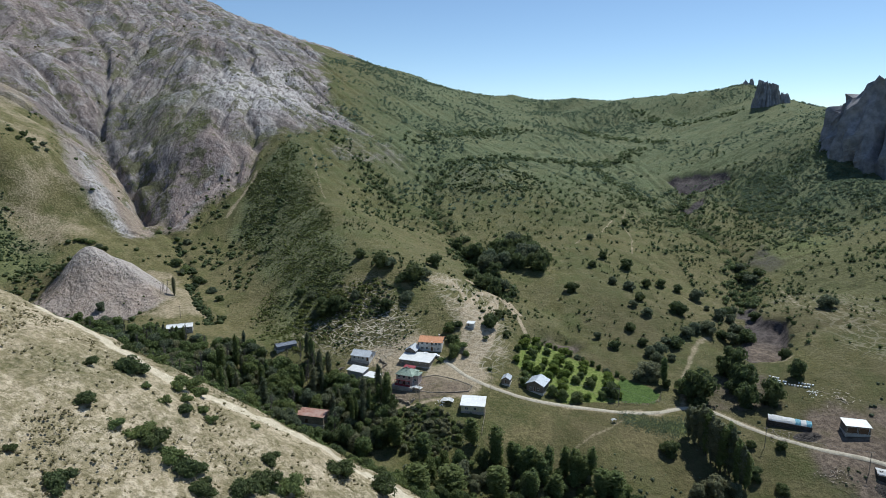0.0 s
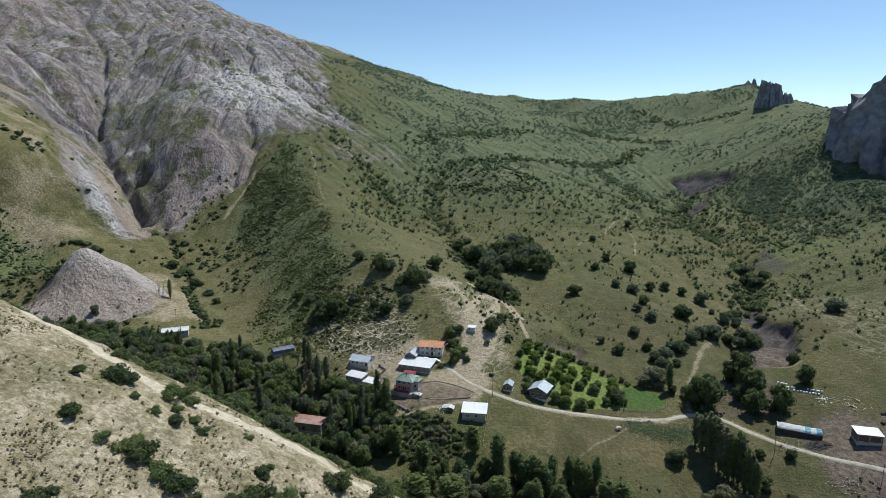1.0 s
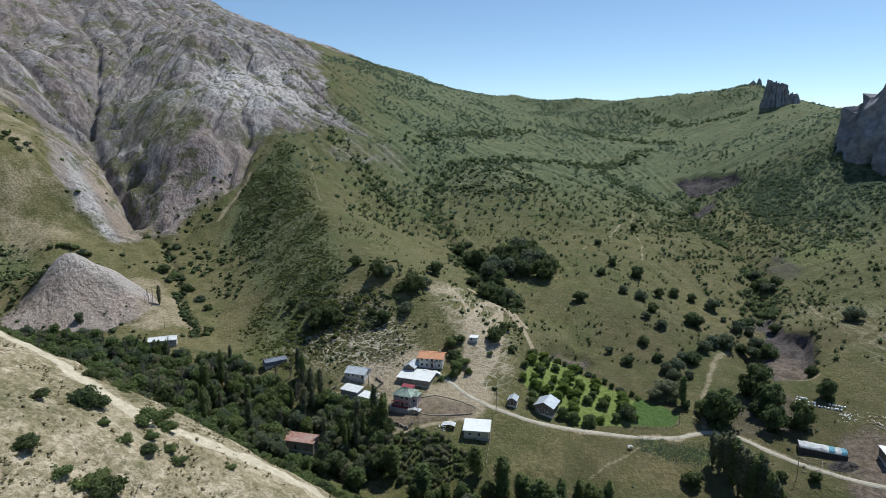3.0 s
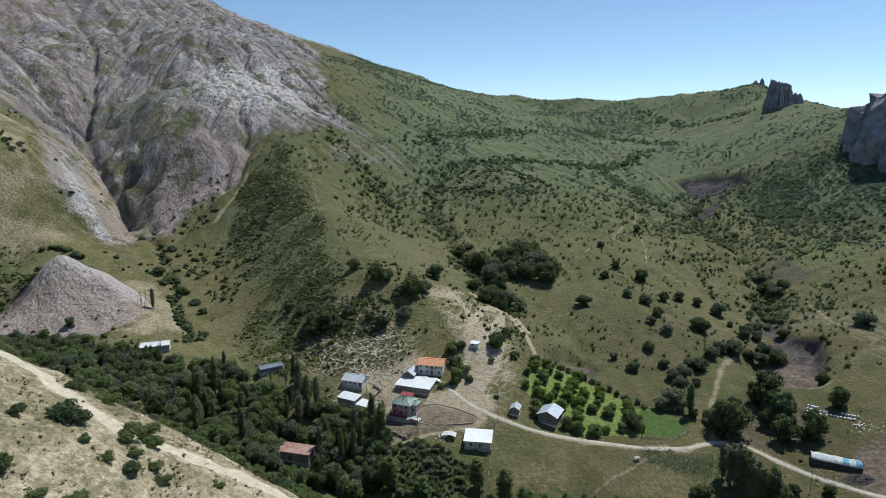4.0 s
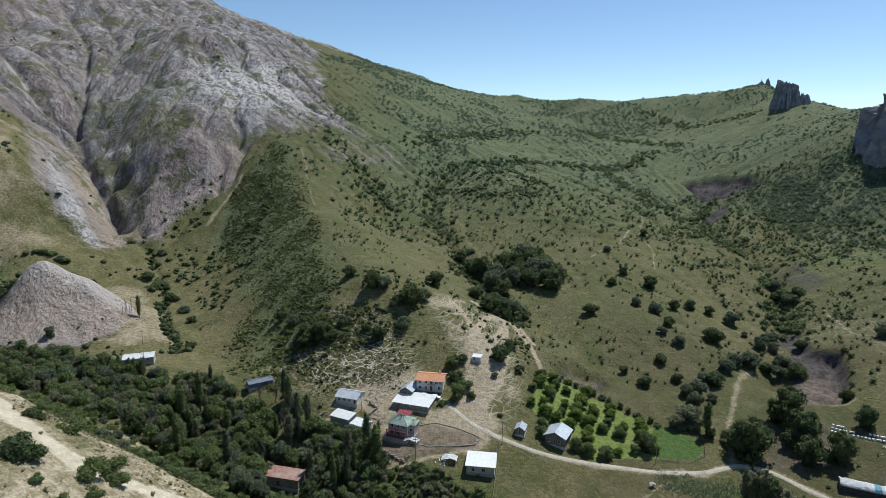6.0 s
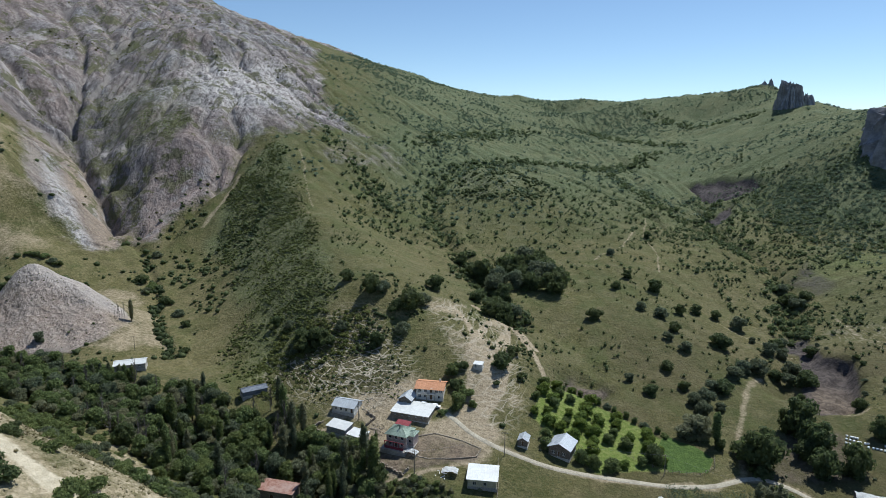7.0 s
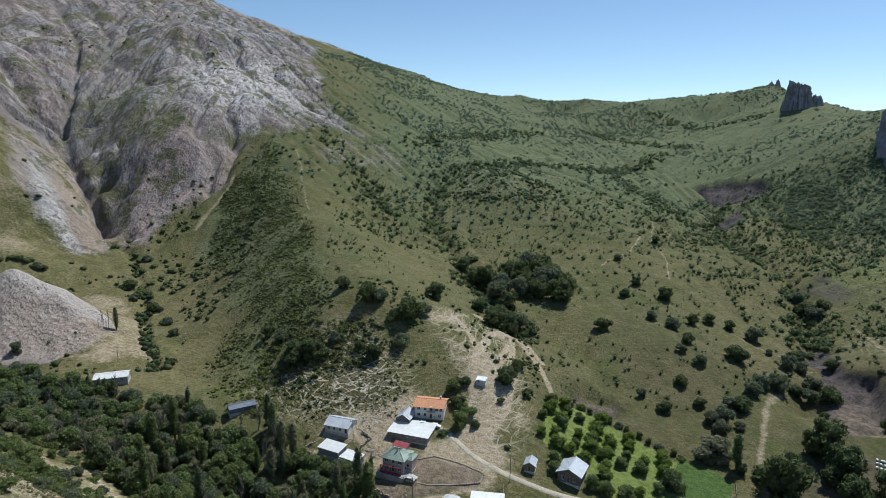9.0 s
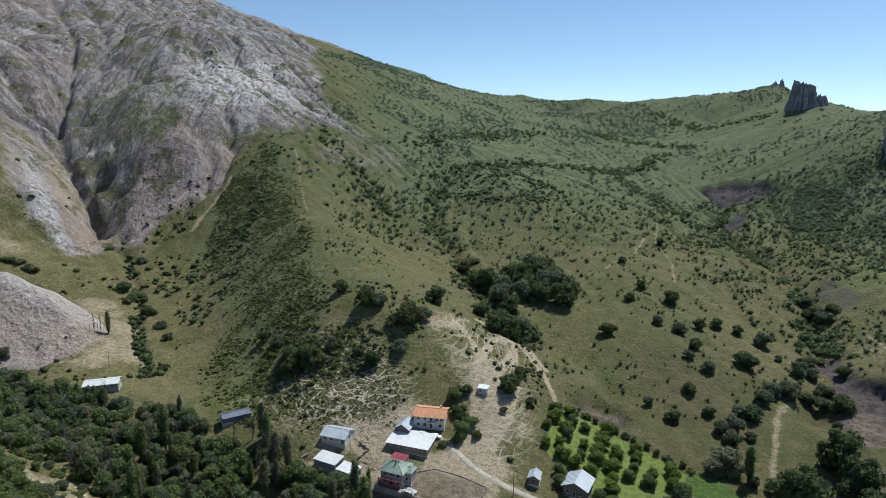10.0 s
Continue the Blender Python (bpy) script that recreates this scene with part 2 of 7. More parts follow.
SLOPE_PATHS = [[(152, 275), (160, 272), (168, 273)], [(170, 556), (152, 505), (147, 455), (138, 424)], [(150, 520), (128, 470), (100, 440)], [(225, 300), (205, 330), (215, 372)], [(240, 300), (222, 262), (205, 240)], [(150, 366), (162, 348), (172, 332)]]


def covers(x, y):
    """The masks of the land's cover, 0 to 1 each."""
    wob = 9 * fractal(x, y, 60, 3, 11) + 3 * fractal(x, y, 14, 2, 17)
    wx, wy = x + wob, y + 9 * fractal(x, y, 55, 3, 23)
    sx, sy = x + 0.15 * wob, y + 1.2 * fractal(x, y, 9, 2, 23)
    c = {}
    c["rock"] = np.maximum.reduce([inside(wx + 0.8 * wob, wy, BADLAND, 42), inside(sx + 0.5 * wob, sy, WEST_SLAB, 20), 0.95 * inside(sx, sy, CONE, 7), 0.34 * inside(sx, sy, KNOLL_GREY, 10) * np.clip(0.8 + (x + 45) / 60 + 0.6 * fractal(x, y, 16, 3, 135), 0, 1), 0.42 * inside(wx, wy, SPUR_ROCK, 24), 0.3 * inside(wx, wy, OUTCROP, 22)])
    c["crag"] = inside(wx, wy, CRAG_FACE, 14)
    c["tan"] = np.maximum(inside(sx, sy, SLAB_TAN, 12), 0.6 * inside(sx, sy, WEST_SLAB, 16) * (1 - inside(sx, sy, PALE_STREAK, 8)))
    c["rock"] *= np.clip(1.15 - 0.7 * np.clip(fractal(x, y, 70, 4, 41) - 0.25, 0, 1), 0, 1)
    hill = inside(sx, sy, SAND_HILL, 5)
    c["sand"] = hill * np.clip(np.maximum(1.3 - beside(sx, sy, SAND_STRIP) / 5, np.clip(0.66 + 0.3 * fractal(x, y, 22, 3, 5) + np.clip(x + 110, -60, 40) / 150, 0.5, 0.74)), 0, 1)
    c["sand"] = np.maximum(c["sand"], 0.52 * inside(sx, sy, WOOD_SAND, 6) * np.clip(0.8 + fractal(x, y, 10, 3, 9), 0, 1.3))
    tracks = np.minimum.reduce([beside(sx, sy, HUT_TRACK), beside(sx, sy, HILL_TRACK), beside(sx, sy, YARD_TRACK), beside(sx, sy, VILLAGE_TRACK)])
    paths = np.minimum.reduce([beside(sx, sy, p) for p in SLOPE_PATHS + [SPUR_PATH]])
    paths = np.minimum(paths, beside(sx, sy, SPUR_SCAR) / 3)
    c["dirt"] = np.maximum.reduce([np.clip(0.78 - beside(sx, sy, FIELD_TRACK) / 2.6, 0, 0.55), 0.5 * np.clip(1.2 - beside(sx, sy, HAY_PATH) / 0.9, 0, 1), np.clip(1.5 - np.minimum.reduce([beside(sx, sy, p) for p in KNOLL_TRACKS + [HUT_TRACK, HILL_TRACK]]) / 1.3, 0, 1.05), 0.44 * inside(wx, wy, WEST_TAN, 30) * np.clip(0.7 + 0.9 * fractal(x, y, 20, 4, 139), 0, 1.2), np.clip(1.0 - tracks / 1.4, 0, 0.8), 0.5 * inside(sx, sy, KNOLL_SAND, 9) * np.clip(0.6 + 1.1 * fractal(x, y, 15, 3, 9), 0, 1.2), 0.1 * inside(sx, sy, KNOLL_GREY, 10) * np.clip(0.75 + (x + 50) / 60 + 0.5 * fractal(x, y, 14, 3, 133), 0.1, 1), 0.62 * np.clip(1.4 - paths / 0.7, 0, 1), inside(sx, sy, VILLAGE, 8) * np.clip(0.4 + 0.7 * fractal(x, y, 11, 3, 131), 0, 0.8), np.clip(1.25 - beside(sx, sy, MAIN_ROAD) / 1.5, 0, 0.6), 0.58 * inside(wx, wy, WEST_FIELD, 9) * np.clip(0.8 + fractal(x, y, 14, 3, 61), 0, 1)])
    c["scar"] = np.maximum.reduce([inside(sx, sy, s, 5) for s in (SCAR_UPPER, SCAR_MIDDLE)] + [inside(x, y, SCAR_LOWER, 2.5), 0.62 * inside(sx, sy, RAVINE, 5) * np.clip(0.8 + 0.6 * fractal(x, y, 7, 2, 145), 0, 1.2)] + [0.7 * inside(sx, sy, SCAR_NECK, 5), 0.62 * inside(sx, sy, VILLAGE_YARD, 3), 0.5 * inside(sx, sy, [(104, 240), (118, 236), (144, 236), (150, 262), (132, 268), (116, 250)], 6), 0.5 * inside(sx, sy, SCAR_GULLY, 9), 0.72 * inside(sx, sy, FARMYARD, 12) * np.clip(0.85 + 0.6 * fractal(x, y, 12, 3, 137), 0, 1.2)])
    # the last scrub term brings the haze-toned heath in with distance
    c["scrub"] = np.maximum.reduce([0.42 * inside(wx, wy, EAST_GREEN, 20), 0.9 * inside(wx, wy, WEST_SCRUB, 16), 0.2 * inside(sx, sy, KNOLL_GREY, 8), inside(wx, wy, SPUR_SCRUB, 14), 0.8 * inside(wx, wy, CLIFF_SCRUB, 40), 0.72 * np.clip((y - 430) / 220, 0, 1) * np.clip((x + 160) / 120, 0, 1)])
    c["lush"] = np.maximum.reduce([inside(sx, sy, ORCHARD, 3), 0.35 * inside(wx, wy, BRIGHT_SLOPE, 14), 0.42 * np.clip(1.4 - beside(sx, sy, [(78, 228), (90, 224), (99, 226)]) / 5, 0, 1)])
    c["dry"] = np.maximum.reduce([0.7 * inside(wx, wy, [(-75, 262), (-70, 310), (-30, 345), (30, 352), (50, 300), (30, 245), (-20, 232)], 14), 0.25 * np.clip((x + 20) / 40, 0, 1) * np.clip((235 - y) / 15, 0, 1), 0.9 * np.clip((-80 - x) / 30, 0, 1) * np.clip((480 - y) / 60, 0, 1), 0.25 * np.clip((y - 380) / 60, 0, 1) * np.clip((600 - y) / 120, 0, 1) * np.clip(0.8 + fractal(x, y, 50, 3, 77), 0, 1), 0.95 * inside(wx, wy, WEST_TAN, 30), 0.12 * np.clip((x - 60) / 60, 0, 1) * np.clip((420 - y) / 80, 0, 1) * np.clip((230 - x) / 60, 0.2, 1), 1.7 * inside(sx, sy, HAY_FIELD, 3) * np.clip(0.55 + 1.2 * fractal(x, y, 16, 4, 67) + (x - 55) / 120, 0, 1), 0.8 * inside(wx, wy, WEST_FIELD, 9), np.clip(0.35 + 0.5 * fractal(x, y, 90, 3, 71), 0, 1) * np.clip(1.5 - np.abs(y - 380) / 150, 0, 1) * 0.8])
    c["calm"] = np.maximum.reduce([inside(x, y, s, 12) for s in (ORCHARD, GREEN_FIELD, HAY_FIELD, VILLAGE_YARD, FARMYARD, WEST_FIELD)] + [np.clip(1.6 - np.hypot((x + 15) / 45, (y - 255) / 26), 0, 1), np.clip(1.5 - beside(x, y, MAIN_ROAD) / 8, 0, 1), np.clip(1.4 - np.hypot((x - 150) / 26, (y - 215) / 26), 0, 1)])
    c["hill"] = hill
    c["pale"] = np.maximum.reduce([0.9 * inside(wx, wy, PALE_FACE, 40), 0.8 * inside(sx, sy, PALE_STREAK, 7) * np.clip(1.5 - (y - 440) / 60, 0.25, 1), 0.95 * inside(sx, sy, CONE_TOP, 9)])
    c["cone"] = inside(sx, sy, CONE, 7)
    c["red"] = np.maximum.reduce([inside(wx, wy, RED_FOOT, 22), 0.85 * inside(x, y, BROWN_FACE, 12), 0.4 * inside(wx, wy, BROWN_WEST, 30), 0.85 * inside(sx, sy, CONE, 7) * np.clip((345 - y) / 30, 0.2, 0.6), 0.7 * inside(sx, sy, SCAR_LOWER, 8)])
    c["green"] = np.maximum(inside(wx, wy, GREEN_LEDGE, 24), 0.75 * inside(wx, wy, SHALE_TOP, 40)) * np.clip(0.45 + 1.1 * fractal(x, y, 30, 3, 141), 0, 1)
    c["trails"] = np.maximum.reduce([1.0 * inside(sx, sy, KNOLL_GREY, 18), 0.6 * inside(sx, sy, KNOLL_SAND, 8), 0.3 * inside(sx, sy, CONE, 6), 0.2 * inside(wx, wy, SPUR_SCRUB, 20), 0.28 * inside(wx, wy, EAST_TRAILS, 12), 0.05 * np.clip(1.5 - np.abs(y - 350) / 90, 0, 1)])
    # near land and the spur; elsewhere the heath keeps its painted haze tone
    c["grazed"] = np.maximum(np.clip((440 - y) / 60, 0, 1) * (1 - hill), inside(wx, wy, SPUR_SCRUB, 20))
    c["field"] = inside(sx, sy, GREEN_FIELD, 1.2)
    c["strip"] = hill * np.clip(1.25 - beside(x + 0.35 * wob, y + 2.5 * fractal(x, y, 17, 2, 29), SAND_STRIP) / 3.2 + 0.25 * fractal(x, y, 12, 2, 33), 0, 1)
    # landslide soil thins towards the headwall: dark earth plus the wall's shade, painted in
    c["soil"] = np.maximum.reduce([inside(sx, sy, SCAR_LOWER, 5) * np.clip(1.1 - np.hypot(x - 152, y - 280) / 34, 0.15, 0.8), 0.85 * inside(sx, sy, FARMYARD, 8), 0.6 * inside(sx, sy, RAVINE, 8), 1.0 * inside(sx, sy, VILLAGE_YARD, 5), 0.5 * inside(sx, sy, [(104, 240), (118, 236), (144, 236), (150, 262), (132, 268), (116, 250)], 8)])
    c["brown"] = np.maximum(inside(sx, sy, KNOLL_GREY, 14), np.clip((x - 15) / 40, 0, 1) * np.clip((375 - y) / 60, 0, 1) * np.clip(0.75 + 0.6 * fractal(x, y, 34, 3, 147), 0, 1) * (1 - c["lush"]))
    c["streak"] = inside(sx, sy, PALE_STREAK, 7)
    return c


# ---- the land worn by running water, on an even grid ----
STEP = 2.4
EX, EY = np.arange(-640, 703, STEP), np.arange(60, 1343, STEP)
gx, gy = np.meshgrid(EX, EY)
land = warp_height(gx.ravel(), gy.ravel()).reshape(gx.shape)
plan = covers(gx, gy)
land -= 6 * inside(gx, gy, SCAR_UPPER, 9) + 4 * inside(gx, gy, SCAR_MIDDLE, 8)
# the landslide: a sharp crest and a floor that falls to its mouth
bowl = inside(gx, gy, SLIDE, 2.0)
floor_z = 9.5 + 0.1 * np.hypot(gx - 150, gy - 279) + 1.2 * np.abs(fractal(gx, gy, 9, 2, 161))
land = np.where(floor_z < land, land - (land - floor_z) * bowl * np.clip(beside(gx, gy, SLIDE_CREST) / 3.6 + 0.2, 0, 1), land)
trench = beside(gx, gy, [p[:2] for p in LANDFORMS["gorge"]])
land -= (11 - 7 * np.clip((gy - 560) / 120, 0, 1)) * 0.75 * np.clip(1 - trench / 8, 0, 1) ** 1.3 + 2 * np.clip(1 - beside(gx, gy, [p[:2] for p in LANDFORMS["side_gully"]]) / 7 * 1.0, 0, 1) + 2.2 * np.clip(1 - beside(gx, gy, [p[:2] for p in LANDFORMS["brook"]]) / 4, 0, 1)
land -= 3.0 * inside(gx, gy, RAVINE, 5) + 3.5 * np.clip(1 - beside(gx, gy, [p[:2] for p in LANDFORMS["main_gully"]]) / 12, 0, 1) + 3.0 * np.clip(1 - beside(gx, gy, [p[:2] for p in LANDFORMS["east_gully"]]) / 11, 0, 1)
rough = (0.15 + 0.13 * np.clip((gy - 400) / 120, 0, 1) * np.clip((gx + 130) / 60, 0, 1) + 1.0 * plan["rock"] + 0.08 * plan["scrub"] + 0.2 * plan["scar"]) * (1 - 0.92 * plan["calm"]) * (1 - 0.6 * plan["hill"])
rough *= np.clip((gy - 200) / 60, 0.35, 1) * (1 - 0.55 * inside(gx, gy, WEST_SLAB, 12))
land += rough * (7.5 * fractal(gx, gy, 105, 3, 3) + 3.4 * np.abs(fractal(gx, gy, 46, 2, 37)) + 0.5 * fractal(gx, gy, 16, 2, 31))
# broken dark faces over the gorge, and the hollow behind the western slab
land += plan["crag"] * (3.0 * np.abs(fractal(gx, gy, 24, 3, 151)) - 2.0 + 0.9 * np.round(2.6 * fractal(gx, gy, 15, 2, 157)))
land -= 9.0 * np.clip(1 - beside(gx, gy, [(-338, 604), (-372, 612), (-410, 640), (-470, 690)]) / 16, 0, 1)


def blur(a, n):
    for _ in range(n):
        p = np.pad(a, 1, mode="edge")
        a = (p[:-2, 1:-1] + p[2:, 1:-1] + p[1:-1, :-2] + p[1:-1, 2:] + 2 * a) / 6
    return a


def runoff(h):
    """How many cells drain through each cell, each into its lowest neighbour."""
    ny, nx = h.shape
    p = np.pad(h, 1, constant_values=1e9)
    shifts = [(a, b) for a in (-1, 0, 1) for b in (-1, 0, 1) if a or b]
    drops = np.stack([(h - p[1 + a:1 + a + ny, 1 + b:1 + b + nx]) / math.hypot(a, b) for a, b in shifts])
    best = drops.argmax(0)
    off = np.array([a * nx + b for a, b in shifts])[best]
    goal = (np.arange(ny * nx).reshape(ny, nx) + np.where(drops.max(0) > 0, off, 0)).ravel().tolist()
    amount = [1.0] * (ny * nx)
    for k in np.argsort(-h.ravel(), kind="stable").tolist():
        if goal[k] != k:
            amount[goal[k]] += amount[k]
    return np.array(amount).reshape(ny, nx)


for turn in range(3):
    cut = np.clip(runoff(land) ** 0.45 - 1.5, 0, 12) * rough * 0.42
    cut = blur(cut, 2)
    land -= cut - blur(cut, 80) * 0.9


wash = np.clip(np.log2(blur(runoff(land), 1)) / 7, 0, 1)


def washed(x, y):
    """How much water has run over a place, 0 to 1."""
    i = np.clip(((x - EX[0]) / STEP), 0, len(EX) - 1.01)
    j = np.clip(((y - EY[0]) / STEP), 0, len(EY) - 1.01)
    a, b = i.astype(int), j.astype(int)
    u, v = i - a, j - b
    return (wash[b, a] * (1 - u) + wash[b, a + 1] * u) * (1 - v) + (wash[b + 1, a] * (1 - u) + wash[b + 1, a + 1] * u) * v


def height(x, y):
    """The ground's height at any place."""
    x, y = np.atleast_1d(np.asarray(x, float)), np.atleast_1d(np.asarray(y, float))
    u, v = (x - EX[0]) / STEP, (y - EY[0]) / STEP
    far = np.clip(np.maximum.reduce([8 - u, u - (len(EX) - 9), 8 - v, v - (len(EY) - 9)]) / 8, 0, 1)
    i, j = np.clip(u.astype(int), 0, len(EX) - 2), np.clip(v.astype(int), 0, len(EY) - 2)
    fu, fv = np.clip(u - i, 0, 1), np.clip(v - j, 0, 1)
    z = (land[j, i] * (1 - fu) + land[j, i + 1] * fu) * (1 - fv) + (land[j + 1, i] * (1 - fu) + land[j + 1, i + 1] * fu) * fv
    out = far > 0
    if out.any():
        z[out] = z[out] * (1 - far[out]) + warp_height(x[out], y[out]) * far[out]
    return z


def ground_at(x, y):
    return float(height(x, y)[0])


# ---- materials ----
def material(name, rough=0.85, metal=0.0):
    m = bpy.data.materials.new(name)
    m.use_nodes = True
    b = m.node_tree.nodes["Principled BSDF"]
    b.inputs["Roughness"].default_value, b.inputs["Metallic"].default_value = rough, metal
    b.inputs["Specular IOR Level"].default_value = 0.25
    return m, m.node_tree, b


class Web:
    """Short words for shader nodes of one material."""

    def __init__(self, tree):
        self.t = tree
        self.where = tree.nodes.new("ShaderNodeNewGeometry").outputs["Position"]

    def put(self, socket, value):
        if isinstance(value, bpy.types.NodeSocket):
            self.t.links.new(value, socket)
        elif isinstance(value, (tuple, list)) and len(value) == 3 and socket.type == "RGBA":
            socket.default_value = (*value, 1)
        else:
            socket.default_value = value

    def noise(self, size, detail=4.0, seed=0.0, rough=0.55, where=None, stretch=None):
        m = self.t.nodes.new("ShaderNodeMapping")
        self.put(m.inputs["Vector"], where or self.where)
        k = stretch or (1, 1, 1)
        m.inputs["Scale"].default_value = tuple(a / size for a in k)
        m.inputs["Location"].default_value = (seed, seed * 0.7, seed * 1.3)
        n = self.t.nodes.new("ShaderNodeTexNoise")
        n.inputs["Scale"].default_value, n.inputs["Detail"].default_value, n.inputs["Roughness"].default_value = 1.0, detail, rough
        self.put(n.inputs["Vector"], m.outputs["Vector"])
        return n.outputs["Fac"]

    def cells(self, size, seed=0.0):
        m = self.t.nodes.new("ShaderNodeMapping")
        self.put(m.inputs["Vector"], self.where)
        m.inputs["Scale"].default_value = (1 / size,) * 3
        m.inputs["Location"].default_value = (seed, seed, seed)
        n = self.t.nodes.new("ShaderNodeTexVoronoi")
        n.inputs["Scale"].default_value = 1.0
        self.put(n.inputs["Vector"], m.outputs["Vector"])
        return n.outputs["Distance"]

    def math(self, op, a, b=0.0, clamp=False):
        n = self.t.nodes.new("ShaderNodeMath")
        n.operation, n.use_clamp = op, clamp
        self.put(n.inputs[0], a)
        self.put(n.inputs[1], b)
        return n.outputs[0]

    def step(self, value, low, high, to_low=0.0, to_high=1.0):
        n = self.t.nodes.new("ShaderNodeMapRange")
        n.interpolation_type = "SMOOTHSTEP"
        for key, v in (("Value", value), ("From Min", low), ("From Max", high), ("To Min", to_low), ("To Max", to_high)):
            self.put(n.inputs[key], v)
        return n.outputs["Result"]

    def mix(self, fac, a, b, kind="MIX"):
        n = self.t.nodes.new("ShaderNodeMix")
        n.data_type, n.blend_type = "RGBA", kind
        self.put(n.inputs[0], fac)
        self.put(n.inputs[6], a)
        self.put(n.inputs[7], b)
        return n.outputs[2]

    def bump(self, value, depth, strength=1.0):
        n = self.t.nodes.new("ShaderNodeBump")
        n.inputs["Distance"].default_value, n.inputs["Strength"].default_value = depth, strength
        self.put(n.inputs["Height"], value)
        return n.outputs["Normal"]

    def random(self):
        return self.t.nodes.new("ShaderNodeObjectInfo").outputs["Random"]

    def island(self):
        return self.t.nodes.new("ShaderNodeNewGeometry").outputs["Random Per Island"]

    def mask(self, name):
        n = self.t.nodes.new("ShaderNodeAttribute")
        n.attribute_name = name
        s = self.t.nodes.new("ShaderNodeSeparateColor")
        self.put(s.inputs[0], n.outputs["Color"])
        return (*s.outputs, n.outputs["Alpha"])


def land_material():
    m, tree, out = material("hillside_ground", 0.95)
    w = Web(tree)
    rock, sand, dirt, lush = w.mask("cover_a")
    scrub, scar, dry, trails = w.mask("cover_b")
    pale_rock, red_rock, ledge, wash_mask = w.mask("cover_c")
    field, strip, soil, white = w.mask("cover_d")
    cone, grazed, crag_face, tan = w.mask("cover_e")
    brown = w.mask("cover_f")[0]
    broad, mid, fine, grain = w.noise(45, 5, 1.0), w.noise(9, 5, 2.0), w.noise(1.6, 5, 3.0, 0.65), w.noise(0.35, 3, 4.0, 0.7)

    def edge(mask, hard=0.22):
        v = w.math("ADD", mask, w.math("MULTIPLY", w.math("SUBTRACT", w.math("ADD", mid, fine), 1.0), 0.55))
        return w.step(v, 0.5 - hard, 0.5 + hard)
    grass = w.mix(w.step(broad, 0.35, 0.65), (0.068, 0.074, 0.022), (0.115, 0.106, 0.037))
    grass = w.mix(w.step(mid, 0.42, 0.68), grass, (0.13, 0.12, 0.058))
    grass = w.mix(w.step(fine, 0.5, 0.6, 0.0, 0.45), grass, (0.165, 0.15, 0.07))
    grass = w.mix(w.step(w.noise(0.8, 4, 14.0, 0.7), 0.41, 0.5, 0.7, 0.0), grass, (0.04, 0.056, 0.018))
    tuft = w.step(w.cells(2.1, 3.0), 0.14, 0.32, 1.0, 0.0)
    grass = w.mix(w.math("MULTIPLY", tuft, w.step(mid, 0.4, 0.6, 0.25, 0.85)), grass, (0.042, 0.05, 0.017))
    speck = w.step(w.cells(1.25, 8.0), 0.16, 0.3, 0.75, 0.0)
    grass = w.mix(w.math("MULTIPLY", w.math("MULTIPLY", speck, grazed), w.step(w.noise(7, 4, 85.0), 0.42, 0.58)), grass, (0.03, 0.036, 0.013))
    trail = w.step(w.math("ABSOLUTE", w.math("SUBTRACT", w.noise(16, 2, 9.0, where=None, stretch=(1, 1, 3)), 0.5)), 0.004, 0.016, 0.3, 0.0)
    grass = w.mix(w.math("MULTIPLY", trail, w.step(broad, 0.45, 0.6)), grass, (0.3, 0.25, 0.16))
    grass = w.mix(w.step(w.noise(21, 5, 83.0, 0.6), 0.5, 0.6, 0.0, 0.5), grass, (0.066, 0.088, 0.024))
    grass = w.mix(w.math("MULTIPLY", dry, w.step(w.math("ADD", w.math("MULTIPLY", mid, 0.6), w.math("MULTIPLY", fine, 0.4)), 0.38, 0.6, 0.15, 0.85)), grass, w.mix(w.step(fine, 0.35, 0.65), (0.12, 0.105, 0.048), (0.2, 0.172, 0.085)))
    grass = w.mix(w.math("MULTIPLY", brown, w.step(fine, 0.3, 0.65, 0.75, 0.4)), grass, w.mix(w.step(mid, 0.4, 0.6), (0.07, 0.06, 0.028), (0.1, 0.082, 0.042)))
    # far heath paler and bluer, distance haze put into its colour; near heath yellower
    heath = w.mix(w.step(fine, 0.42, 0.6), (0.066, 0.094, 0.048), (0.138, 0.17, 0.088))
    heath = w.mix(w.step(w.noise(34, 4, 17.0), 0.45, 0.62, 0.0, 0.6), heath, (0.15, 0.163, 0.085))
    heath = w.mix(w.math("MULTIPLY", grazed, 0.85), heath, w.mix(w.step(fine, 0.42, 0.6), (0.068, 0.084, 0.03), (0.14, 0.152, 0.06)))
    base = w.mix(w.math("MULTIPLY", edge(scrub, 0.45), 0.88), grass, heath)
    green = w.mix(w.step(fine, 0.35, 0.7), (0.12, 0.175, 0.034), (0.21, 0.24, 0.075))
    base = w.mix(edge(lush, 0.3), base, green)
    # weathered grey and mauve slopes with pale streaks
    streak = w.noise(5, 6, 6.0, 0.7, stretch=(1.6, 1.0, 0.25))
    stone = w.mix(w.step(streak, 0.4, 0.6), (0.18, 0.155, 0.156), (0.335, 0.295, 0.293))
    stone = w.mix(w.step(w.noise(60, 5, 81.0), 0.42, 0.56, 0.0, 0.7), stone, w.mix(w.step(streak, 0.42, 0.58), (0.2, 0.2, 0.215), (0.38, 0.38, 0.4)))
